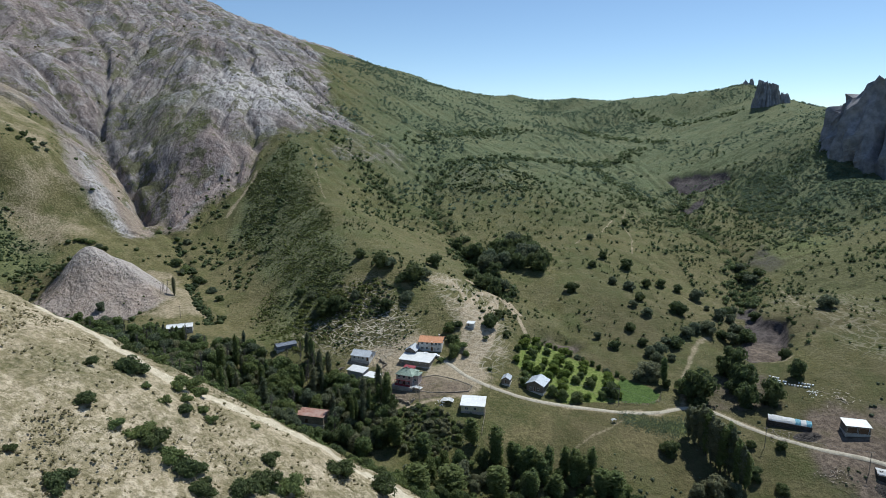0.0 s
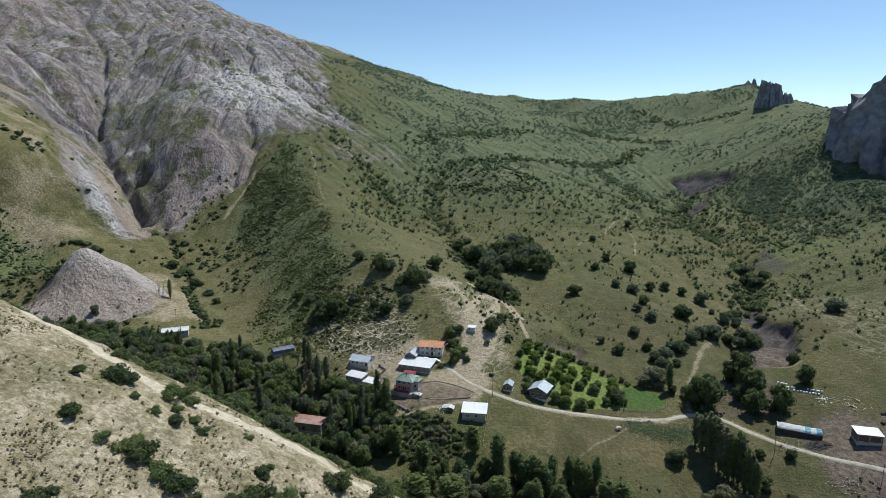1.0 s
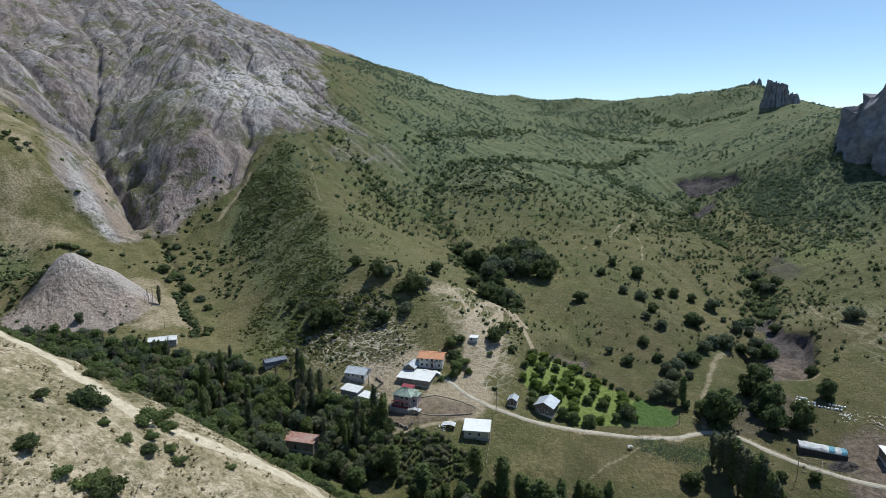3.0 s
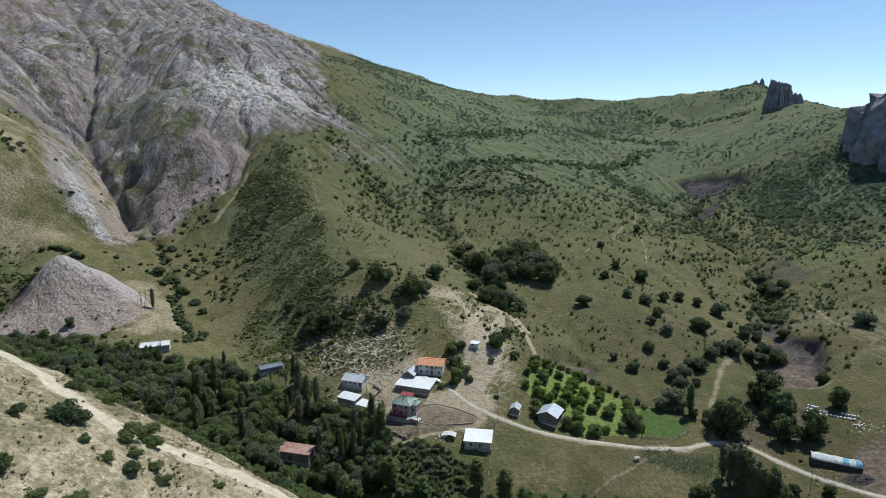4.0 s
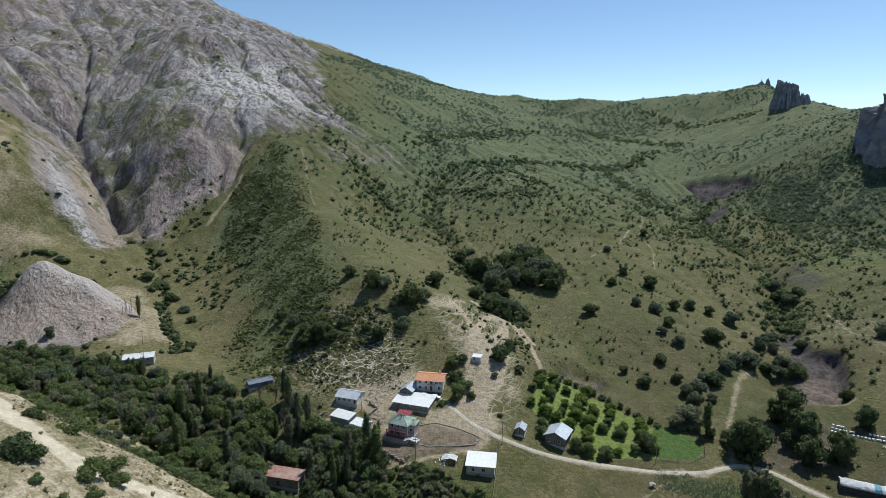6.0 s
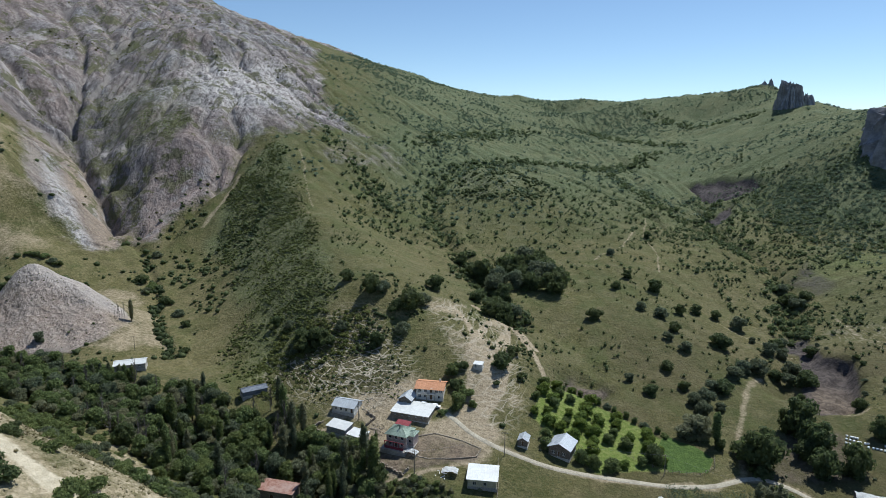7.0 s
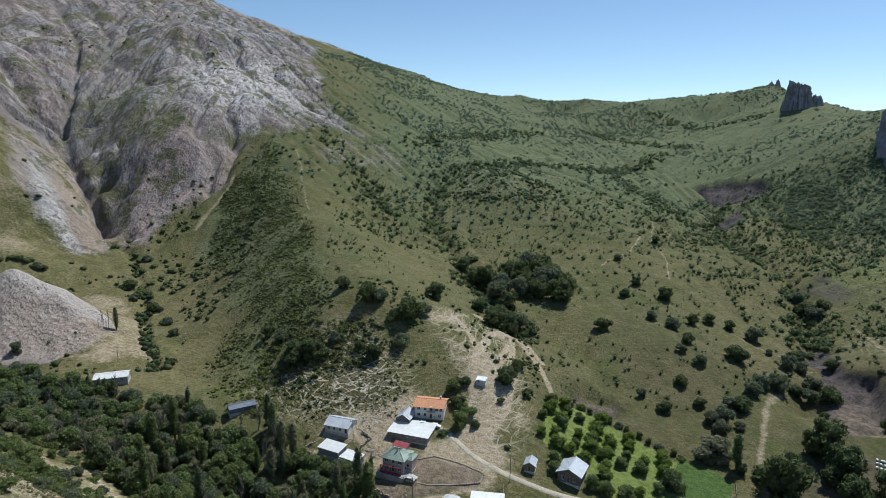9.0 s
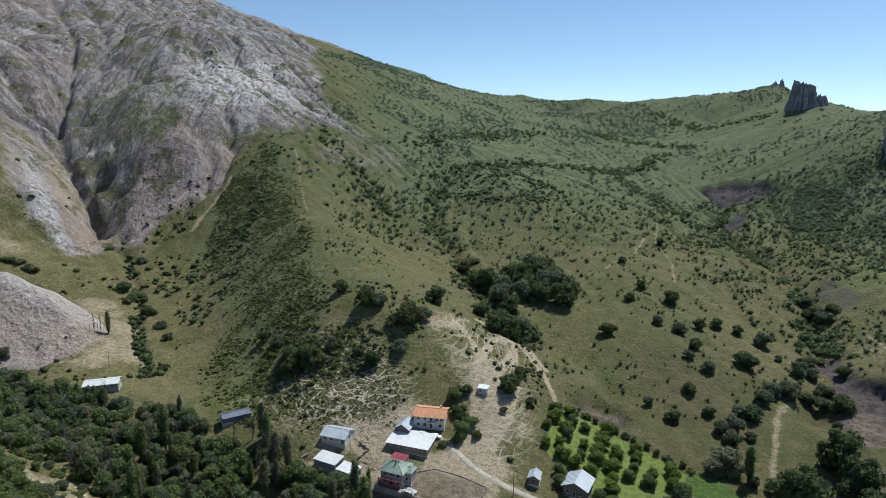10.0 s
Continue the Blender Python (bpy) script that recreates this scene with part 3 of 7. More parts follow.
    stone = w.mix(w.step(broad, 0.46, 0.6, 0.0, 0.75), stone, w.mix(w.step(streak, 0.42, 0.58), (0.2, 0.155, 0.145), (0.36, 0.29, 0.27)))
    thread = w.noise(2.6, 6, 63.0, 0.72, stretch=(1.8, 1.0, 0.16))
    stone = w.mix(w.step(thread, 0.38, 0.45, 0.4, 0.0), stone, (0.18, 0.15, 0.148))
    stone = w.mix(w.step(thread, 0.58, 0.62, 0.0, 0.4), stone, (0.56, 0.52, 0.52))
    crack = w.noise(1.7, 5, 61.0, 0.75, stretch=(1.3, 1.0, 0.4))
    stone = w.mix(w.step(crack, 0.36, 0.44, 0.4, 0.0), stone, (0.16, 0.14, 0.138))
    stone = w.mix(w.step(crack, 0.58, 0.64, 0.0, 0.35), stone, (0.52, 0.475, 0.47))
    # stone darker along the runoff lines, paler along the largest
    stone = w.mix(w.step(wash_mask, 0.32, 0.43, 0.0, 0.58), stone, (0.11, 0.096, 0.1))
    stone = w.mix(w.step(wash_mask, 0.55, 0.75, 0.0, 0.6), stone, (0.36, 0.33, 0.32))
    stone = w.mix(w.math("MULTIPLY", red_rock, w.step(fine, 0.3, 0.7, 0.2, 0.75)), stone, (0.35, 0.268, 0.245))
    stone = w.mix(w.math("MULTIPLY", tan, w.step(fine, 0.3, 0.7, 0.45, 0.9)), stone, w.mix(w.step(thread, 0.4, 0.6), (0.33, 0.26, 0.2), (0.46, 0.375, 0.3)))
    stone = w.mix(w.math("MULTIPLY", crag_face, w.step(w.noise(7, 5, 95.0, 0.65), 0.36, 0.56, 0.25, 0.9)), stone, w.mix(w.step(crack, 0.4, 0.6), (0.095, 0.09, 0.1), (0.23, 0.21, 0.215)))
    stone = w.mix(w.math("MULTIPLY", crag_face, w.step(w.noise(13, 6, 97.0, 0.7), 0.5, 0.58, 0.0, 0.8)), stone, (0.1, 0.11, 0.045))
    stone = w.mix(w.math("MULTIPLY", pale_rock, w.step(streak, 0.36, 0.56)), stone, (0.64, 0.605, 0.6))
    stone = w.mix(w.step(w.noise(28, 4, 12.0), 0.56, 0.68), stone, (0.43, 0.395, 0.39))
    stone = w.mix(w.step(w.noise(24, 8, 15.0, 0.74), 0.53, 0.58, 0.0, 0.8), stone, (0.118, 0.12, 0.056))
    stone = w.mix(w.math("MULTIPLY", ledge, w.step(fine, 0.35, 0.6)), stone, (0.1, 0.115, 0.04))
    stone = w.mix(w.math("MULTIPLY", white, w.step(thread, 0.48, 0.56, 0.0, 0.45)), stone, (0.55, 0.545, 0.56))
    scree = w.mix(w.step(fine, 0.38, 0.62), (0.31, 0.245, 0.215), (0.46, 0.385, 0.35))
    scree = w.mix(w.step(w.noise(11, 4, 103.0), 0.42, 0.6, 0.0, 0.6), scree, (0.36, 0.31, 0.29))
    scree = w.mix(w.step(w.noise(3.0, 5, 91.0, 0.6, stretch=(0.6, 0.6, 3.0)), 0.54, 0.62, 0.0, 0.45), scree, (0.25, 0.205, 0.18))
    scree = w.mix(w.math("MULTIPLY", pale_rock, 0.6), scree, w.mix(fine, (0.5, 0.46, 0.45), (0.62, 0.58, 0.57)))
    stone = w.mix(cone, stone, scree)
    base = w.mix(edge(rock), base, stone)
    pale = w.mix(w.step(fine, 0.3, 0.75), (0.44, 0.365, 0.265), (0.6, 0.515, 0.39))
    pale = w.mix(w.step(w.noise(9.0, 5, 105.0, 0.62), 0.44, 0.58, 0.0, 0.7), pale, w.mix(w.step(fine, 0.38, 0.62), (0.23, 0.19, 0.115), (0.36, 0.3, 0.2)))
    pale = w.mix(w.step(w.noise(3.2, 5, 18.0, 0.7), 0.47, 0.62, 0.0, 0.75), pale, (0.22, 0.19, 0.105))
    pale = w.mix(w.step(w.noise(0.9, 4, 19.0, 0.7), 0.52, 0.62, 0.0, 0.6), pale, (0.19, 0.16, 0.1))
    pale = w.mix(w.math("MULTIPLY", w.step(w.noise(6.0, 7, 71.0, 0.74), 0.44, 0.55, 0.0, 0.9), w.step(w.noise(0.8, 5, 79.0, 0.7), 0.44, 0.56, 0.15, 1.0)), pale, w.mix(w.step(fine, 0.4, 0.6), (0.15, 0.13, 0.07), (0.28, 0.24, 0.15)))
    base = w.mix(edge(sand, 0.3), base, pale)
    base = w.mix(edge(strip, 0.18), base, w.mix(w.step(w.noise(2.0, 5, 73.0), 0.35, 0.7), (0.5, 0.44, 0.335), (0.64, 0.57, 0.45)))
    bare = w.mix(w.step(fine, 0.3, 0.7), (0.26, 0.21, 0.145), (0.42, 0.35, 0.255))
    base = w.mix(edge(dirt, 0.35), base, bare)
    rubble = w.noise(2.2, 5, 99.0, 0.68)
    dark = w.mix(w.step(rubble, 0.4, 0.62), (0.04, 0.034, 0.04), (0.092, 0.078, 0.083))
    dark = w.mix(soil, dark, w.mix(w.step(rubble, 0.38, 0.62), (0.11, 0.084, 0.066), (0.22, 0.17, 0.13)))
    base = w.mix(edge(scar, 0.3), base, dark)
    # trodden terraces that follow the slope, branch and cross
    up = tree.nodes.new("ShaderNodeSeparateXYZ")
    w.put(up.inputs[0], w.where)
    web = None
    for pitch, lean, size, sway, seed, thin in ((1.15, 0.0, 15.0, 1.7, 21.0, 0.12), (1.9, 0.3, 19.0, 2.6, 45.0, 0.09), (2.1, -0.34, 17.0, 2.4, 69.0, 0.08), (3.6, 0.0, 10.0, 2.6, 33.0, 0.06)):
        rise = w.math("ADD", up.outputs[2], w.math("MULTIPLY", up.outputs[0], lean))
        h = w.math("ADD", w.math("DIVIDE", rise, pitch), w.math("MULTIPLY", w.noise(size, 3, seed, 0.5), sway))
        line = w.step(w.math("ABSOLUTE", w.math("SUBTRACT", w.math("FRACT", h), 0.5)), thin * 0.5, thin, 1.0, 0.0)
        line = w.math("MULTIPLY", line, w.step(w.noise(6.0, 3, seed + 5.0), 0.42, 0.54))
        web = line if web is None else w.math("MAXIMUM", web, line)
    base = w.mix(w.math("MULTIPLY", w.math("MULTIPLY", web, trails), 0.85), base, (0.48, 0.43, 0.355))
    base = w.mix(edge(field, 0.12), base, w.mix(w.step(fine, 0.35, 0.7), (0.05, 0.092, 0.02), (0.085, 0.138, 0.034)))
    base = w.mix(w.step(grain, 0.3, 0.75, 0.35, 0.0), base, w.mix(0.5, base, (0.03, 0.03, 0.015)))
    w.put(out.inputs["Base Color"], base)
    relief = w.math("ADD", w.math("MULTIPLY", fine, 0.7), w.math("ADD", w.math("MULTIPLY", grain, 0.2), w.math("MULTIPLY", w.math("ADD", streak, w.math("ADD", w.math("MULTIPLY", thread, 0.6), w.math("ADD", w.math("MULTIPLY", w.noise(7.0, 6, 29.0, 0.68, stretch=(1.5, 1.2, 0.35)), 3.2), w.math("MULTIPLY", w.cells(2.4, 17.0), 0.35)))), w.math("MULTIPLY", rock, 1.3))))
    w.put(out.inputs["Normal"], w.bump(relief, 1.3, 0.9))
    return m


LAND = land_material()


def plain(name, dark, light, size=0.6, rough=0.85, metal=0.0, depth=0.02, stain=None, spread=0.12):
    """A surface with grain, broad blotches and a small difference from piece to piece."""
    m, tree, out = material(name, rough, metal)
    w = Web(tree)
    c = w.mix(w.step(w.noise(size, 5, 2.0, 0.65), 0.3, 0.7), dark, light)
    c = w.mix(w.step(w.noise(size * 6, 4, 7.0), 0.45, 0.75, 0.0, 0.55), c, stain or tuple(v * 0.6 for v in dark))
    c = w.mix(w.math("MULTIPLY", w.random(), spread), c, (0.02, 0.02, 0.02))
    w.put(out.inputs["Base Color"], c)
    w.put(out.inputs["Normal"], w.bump(w.noise(size * 0.4, 4, 5.0), depth, 0.6))
    return m


def leaf_material(name, dark, light):
    m, tree, out = material(name, 0.7)
    w = Web(tree)
    c = w.mix(w.island(), dark, light)
    c = w.mix(w.math("MULTIPLY", w.random(), 0.55), c, tuple(0.5 * (a + b) * k for a, b, k in zip(dark, light, (1.25, 1.0, 0.8))))
    c = w.mix(w.step(w.noise(2.2, 3, 4.0), 0.35, 0.7, 0.45, 0.0), c, dark)
    w.put(out.inputs["Base Color"], c)
    glow = tree.nodes.new("ShaderNodeBsdfTranslucent")
    w.put(glow.inputs["Color"], w.mix(0.3, c, light))
    both = tree.nodes.new("ShaderNodeMixShader")
    both.inputs[0].default_value = 0.52
    tree.links.new(out.outputs[0], both.inputs[1])
    tree.links.new(glow.outputs[0], both.inputs[2])
    tree.links.new(both.outputs[0], tree.nodes["Material Output"].inputs[0])
    return m


LEAF_DARK = leaf_material("dark_leaves", (0.045, 0.066, 0.03), (0.16, 0.21, 0.09))
LEAF_GREEN = leaf_material("green_leaves", (0.07, 0.104, 0.04), (0.25, 0.32, 0.13))
LEAF_FRESH = leaf_material("orchard_leaves", (0.07, 0.12, 0.026), (0.24, 0.32, 0.075))
LEAF_GREY = leaf_material("grey_green_leaves", (0.064, 0.088, 0.056), (0.215, 0.262, 0.17))
LEAF_SILVER = leaf_material("silver_willow_leaves", (0.1, 0.115, 0.068), (0.3, 0.325, 0.21))
LEAF_SCRUB = leaf_material("scrub_leaves", (0.06, 0.09, 0.042), (0.18, 0.23, 0.11))
# grey-green scrub, lightened and blued: distance haze put into the leaf colour
LEAF_FAR = leaf_material("hazed_grey_scrub_leaves", (0.085, 0.128, 0.088), (0.2, 0.265, 0.178))
LEAF_SPUR = leaf_material("olive_scrub_leaves", (0.074, 0.1, 0.035), (0.22, 0.265, 0.1))
LEAF_TUFT = leaf_material("dry_grass_tufts", (0.15, 0.14, 0.075), (0.33, 0.3, 0.175))
LEAF_DRY = leaf_material("dry_scrub_leaves", (0.075, 0.08, 0.038), (0.17, 0.17, 0.08))
TWIG = plain("bare_grey_twigs", (0.13, 0.115, 0.1), (0.24, 0.22, 0.2), 0.2)
BARK = plain("grey_brown_bark", (0.06, 0.047, 0.035), (0.14, 0.115, 0.09), 0.25, depth=0.03)
# far cliff rock, lightened and blued to hold distance haze in its colour
CLIFF = plain("hazed_cliff_rock", (0.19, 0.19, 0.212), (0.36, 0.352, 0.38), 6.0, depth=1.0, stain=(0.13, 0.125, 0.1))
ROADBED = plain("pale_gravel_road", (0.3, 0.27, 0.22), (0.46, 0.42, 0.345), 0.7, 0.95)


# ---- mesh helpers ----
def mesh_of(name, verts, faces, mats, index=None, smooth=False):
    me = bpy.data.meshes.new(name)
    me.from_pydata([tuple(v) for v in verts], [], [tuple(f) for f in faces])
    for mt in mats:
        me.materials.append(mt)
    if index is not None:
        me.polygons.foreach_set("material_index", np.asarray(index, np.int32))
    if smooth:
        me.polygons.foreach_set("use_smooth", np.ones(len(me.polygons), bool))
    me.update()
    return me


def part(name, bm, mat, parent, label="", at=None):
    """Link a bmesh as one mesh object under a thing or under a part."""
    me = bpy.data.meshes.new(name)
    bm.to_mesh(me)
    bm.free()
    me.materials.append(mat)
    ob = new(name, me)
    ob.parent = parent
    if at is not None:
        ob.matrix_local = at
    return tagged(ob, label)


def thing(name, m, label, category, group=""):
    ob = new(name)
    ob.empty_display_size = 0.5
    ob.matrix_world = m
    return tagged(ob, label, category, group)


def box(bm, x0, x1, y0, y1, z0, z1):
    v = [bm.verts.new(p) for p in ((x0, y0, z0), (x1, y0, z0), (x1, y1, z0), (x0, y1, z0), (x0, y0, z1), (x1, y0, z1), (x1, y1, z1), (x0, y1, z1))]
    for f in ((0, 3, 2, 1), (4, 5, 6, 7), (0, 1, 5, 4), (1, 2, 6, 5), (2, 3, 7, 6), (3, 0, 4, 7)):
        bm.faces.new([v[k] for k in f])
    return bm


def tube(bm, a, b, r0, r1, sides=6):
    a, b = Vector(a), Vector(b)
    q = (b - a).to_track_quat("Z", "Y")
    rings = [[bm.verts.new(c + q @ Vector((math.cos(k * math.tau / sides) * r, math.sin(k * math.tau / sides) * r, 0))) for k in range(sides)] for c, r in ((a, r0), (b, r1))]
    for k in range(sides):
        bm.faces.new((rings[0][k], rings[0][(k + 1) % sides], rings[1][(k + 1) % sides], rings[1][k]))
    bm.faces.new(rings[1])
    bm.faces.new(rings[0][::-1])
    return bm


# ---- the ground: one sheet to the horizon, finest round the village ----
def spaced(spans):
    """Grid lines from (end, spacing there) pairs, the spacing growing evenly between them."""
    out, at = [spans[0][0]], spans[0][0]
    for (a, sa), (b, sb) in zip(spans[:-1], spans[1:]):
        while at < b - 1e-6:
            at = min(at + sa + (sb - sa) * (at - a) / (b - a), b)
            if b - at < 0.3 * sb:
                at = b
            out.append(at)
    return np.array(out)


XL = spaced([(-3200, 260), (-900, 60), (-640, 9), (-440, 2.6), (-230, 1.7), (-100, 1.1), (140, 1.1), (220, 1.7), (420, 3.4), (640, 8), (900, 60), (3200, 260)])
YL = spaced([(-1500, 200), (-100, 30), (80, 2.5), (130, 1.0), (330, 1.1), (480, 1.8), (760, 2.9), (1340, 6.5), (1600, 40), (4200, 260)])
px, py = np.meshgrid(XL, YL)
pz = height(px.ravel(), py.ravel()).reshape(px.shape)
tone = covers(px, py)
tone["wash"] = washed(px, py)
lumps = (0.35 + 0.75 * tone["rock"] + 0.5 * tone["scrub"] + 0.9 * tone["hill"] + 0.9 * tone["scar"]) * (1 - 0.85 * tone["calm"])
pz += lumps * (0.55 * fractal(px, py, 7.0, 3, 51) + 0.12 * fractal(px, py, 1.9, 2, 57))
pz += tone["rock"] * (1 - tone["cone"]) * (1 - 0.7 * tone["tan"]) * (1.7 * np.abs(fractal(px, py, 13, 3, 171)) - 0.6)
# cattle terraces along the contours of the grazed slopes
wave = pz / 1.15 + 1.4 * fractal(px, py, 24, 3, 63)
pz += 0.14 * np.sin(wave * math.tau) * (1 - tone["calm"]) * np.clip(1 - (py - 420) / 200, 0, 1) * (0.4 + tone["hill"] + tone["rock"])
nx, ny = len(XL), len(YL)
ids = np.arange(nx * ny, dtype=np.int32).reshape(ny, nx)
quads = np.stack([ids[:-1, :-1], ids[:-1, 1:], ids[1:, 1:], ids[1:, :-1]], -1).reshape(-1, 4)
me = bpy.data.meshes.new("ground")
me.vertices.add(nx * ny)
me.vertices.foreach_set("co", np.stack([px, py, pz], -1).astype(np.float32).ravel())
me.loops.add(quads.size)
me.loops.foreach_set("vertex_index", quads.ravel())
me.polygons.add(len(quads))
me.polygons.foreach_set("loop_start", np.arange(0, quads.size, 4, dtype=np.int32))
me.polygons.foreach_set("use_smooth", np.ones(len(quads), bool))
me.materials.append(LAND)
for key, names in (("cover_a", ("rock", "sand", "dirt", "lush")), ("cover_b", ("scrub", "scar", "dry", "trails")), ("cover_c", ("pale", "red", "green", "wash")), ("cover_d", ("field", "strip", "soil", "streak")), ("cover_e", ("cone", "grazed", "crag", "tan")), ("cover_f", ("brown", "brown", "brown", "brown"))):
    layer = me.attributes.new(key, "FLOAT_COLOR", "POINT")
    layer.data.foreach_set("color", np.stack([tone[k] for k in names], -1).astype(np.float32).ravel())
me.update(calc_edges=True)
me.validate()
tagged(new("ground", me), "grassy mountain valley ground with grey badland slopes and sand", "ground", kind="structure")


# ---- roads ----
def road_strip(name, line, width, lift, label, seed):
    p, pts = np.array(line, float), []
    for a, b in zip(p[:-1], p[1:]):
        k = max(2, int(np.hypot(*(b - a)) / 1.5))
        pts += [a + (b - a) * i / k for i in range(k)]
    pts = np.array(pts + [p[-1]])
    for _ in range(6):
        pts[1:-1] = (pts[:-2] + 2 * pts[1:-1] + pts[2:]) / 4
    along = np.gradient(pts, axis=0)
    side = np.stack([-along[:, 1], along[:, 0]], 1) / np.hypot(*along.T)[:, None]
    rows, cross = [], (-1.0, -0.62, -0.3, 0.0, 0.3, 0.62, 1.0)
    shape = (-0.4, 0.0, -0.03, 0.04, -0.03, 0.0, -0.4)
    n = np.arange(len(pts))
    mid = height(pts[:, 0], pts[:, 1])
    for c, lower in zip(cross, shape):
        wob = width / 2 * (1 + 0.14 * lattice(n / 3.0, n * 0 + c, seed))
        q = pts + side * (c * wob)[:, None]
        rows.append(np.c_[q, 0.5 * height(q[:, 0], q[:, 1]) + 0.5 * mid + lift + lower])
    v = np.stack(rows, 1).reshape(-1, 3)
    k = len(cross)
    f = [(i * k + j, i * k + j + 1, (i + 1) * k + j + 1, (i + 1) * k + j) for i in range(len(pts) - 1) for j in range(k - 1)]
    ob = new(name, mesh_of(name, v, [q[::-1] for q in f], [ROADBED], smooth=True))
    return tagged(ob, label, "road", kind="structure")


road_strip("road", MAIN_ROAD, 2.5, 0.2, "pale gravel village road with worn wheel ruts", 3)


# ---- crags ----
def crag_mesh(name, outline, base, peak, seed, flute=0.16, taper=0.3):
    """A rock that rises with fluted faces over an outline of (direction, radius, share of the height)."""
    rng = np.random.default_rng(seed)
    na, nz = 110, 38
    ang = np.linspace(0, math.tau, na, endpoint=False)
    key = np.array(outline, float)
    k = np.radians(np.r_[key[:, 0] - 360, key[:, 0], key[:, 0] + 360])
    rad, tall = np.interp(ang, k, np.tile(key[:, 1], 3)), np.interp(ang, k, np.tile(key[:, 2], 3))
    cx, cy = np.cos(ang), np.sin(ang)
    rows = []
    for i in range(nz):
        s = i / (nz - 1)
        face = rad * (1 - taper * s ** 1.6) + 3.0 * (1 - s) ** 3
        rib = np.abs(lattice(ang * 9 + 0.6 * s, s * 1.5 + ang * 0, seed)) + 0.6 * np.abs(lattice(ang * 22, s * 3 + ang * 0, seed + 3)) + 0.16 * lattice(ang * 40, s * 6 + ang * 0, seed + 5)
        face = face * (1 - flute * rib)
        rows.append(np.c_[cx * face, cy * face, base + (peak - base) * s * tall * (1 - 0.14 * np.abs(lattice(ang * 7, ang * 0 + 2.0, seed + 9)) * s - 0.1 * np.abs(lattice(ang * 19, ang * 0, seed + 11)) * s)])
    for shrink, drop in ((0.7, 1.0), (0.4, 2.0), (0.12, 3.0)):
        top = rows[nz - 1].copy()
        top[:, :2] *= shrink * (1 + 0.2 * rng.standard_normal((na, 1)))
        top[:, 2] = shrink * top[:, 2] + (1 - shrink) * top[:, 2].mean() + drop * rng.standard_normal(na) * 0.8
        rows.append(top)
    v = np.concatenate(rows)
    f = [(i * na + j, i * na + (j + 1) % na, (i + 1) * na + (j + 1) % na, (i + 1) * na + j) for i in range(len(rows) - 1) for j in range(na)]
    f.append(tuple((len(rows) - 1) * na + j for j in range(na)))
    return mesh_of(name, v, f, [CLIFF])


def crag(name, x, y, turn, outline, peak, seed, label, sink=12.0, taper=0.3, flute=0.16):
    z = ground_at(x, y)
    ob = new(name, crag_mesh(name, outline, -sink, peak - z, seed, flute, taper))
    ob.matrix_world = pose(x, y, z, 0, 0, turn)
    return tagged(ob, label, "rock")


TOWER = [(0, 15, 0.82), (60, 13, 0.9), (120, 12, 0.9), (180, 15, 1.0), (230, 14, 0.96), (300, 14, 0.86)]
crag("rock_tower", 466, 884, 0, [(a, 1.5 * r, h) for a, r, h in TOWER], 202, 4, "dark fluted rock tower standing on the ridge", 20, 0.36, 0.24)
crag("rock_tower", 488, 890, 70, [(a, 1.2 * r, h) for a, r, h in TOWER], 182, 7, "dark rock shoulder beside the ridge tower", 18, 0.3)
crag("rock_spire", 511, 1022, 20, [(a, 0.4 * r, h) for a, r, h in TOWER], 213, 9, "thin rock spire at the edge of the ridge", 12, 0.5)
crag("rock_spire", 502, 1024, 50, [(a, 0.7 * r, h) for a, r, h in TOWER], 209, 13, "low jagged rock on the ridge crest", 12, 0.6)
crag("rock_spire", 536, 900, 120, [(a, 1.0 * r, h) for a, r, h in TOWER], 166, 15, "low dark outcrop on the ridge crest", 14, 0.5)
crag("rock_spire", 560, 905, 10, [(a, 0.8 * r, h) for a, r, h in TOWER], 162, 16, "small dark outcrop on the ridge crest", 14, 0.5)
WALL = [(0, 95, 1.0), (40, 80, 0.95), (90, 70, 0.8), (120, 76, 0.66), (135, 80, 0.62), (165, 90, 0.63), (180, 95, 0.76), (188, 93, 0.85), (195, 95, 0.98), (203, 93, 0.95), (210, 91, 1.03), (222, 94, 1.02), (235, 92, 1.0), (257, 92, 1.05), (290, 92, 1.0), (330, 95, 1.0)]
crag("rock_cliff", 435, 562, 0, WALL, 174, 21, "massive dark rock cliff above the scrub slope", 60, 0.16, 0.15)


# ---- foliage ----
def ball(rng, n):
    u = rng.standard_normal((n, 3))
    return u / np.linalg.norm(u, axis=1)[:, None]


ICO = bmesh.new()
bmesh.ops.create_icosphere(ICO, subdivisions=1, radius=1.0)
PIP_V, PIP_F = np.array([v.co[:] for v in ICO.verts]), [tuple(v.index for v in f.verts) for f in ICO.faces]
ICO.free()
OCT_V, OCT_F = np.array([(1, 0, 0), (-1, 0, 0), (0, 1, 0), (0, -1, 0), (0, 0, 1), (0, 0, -1)], float), [(0, 2, 4), (2, 1, 4), (1, 3, 4), (3, 0, 4), (2, 0, 5), (1, 2, 5), (3, 1, 5), (0, 3, 5)]


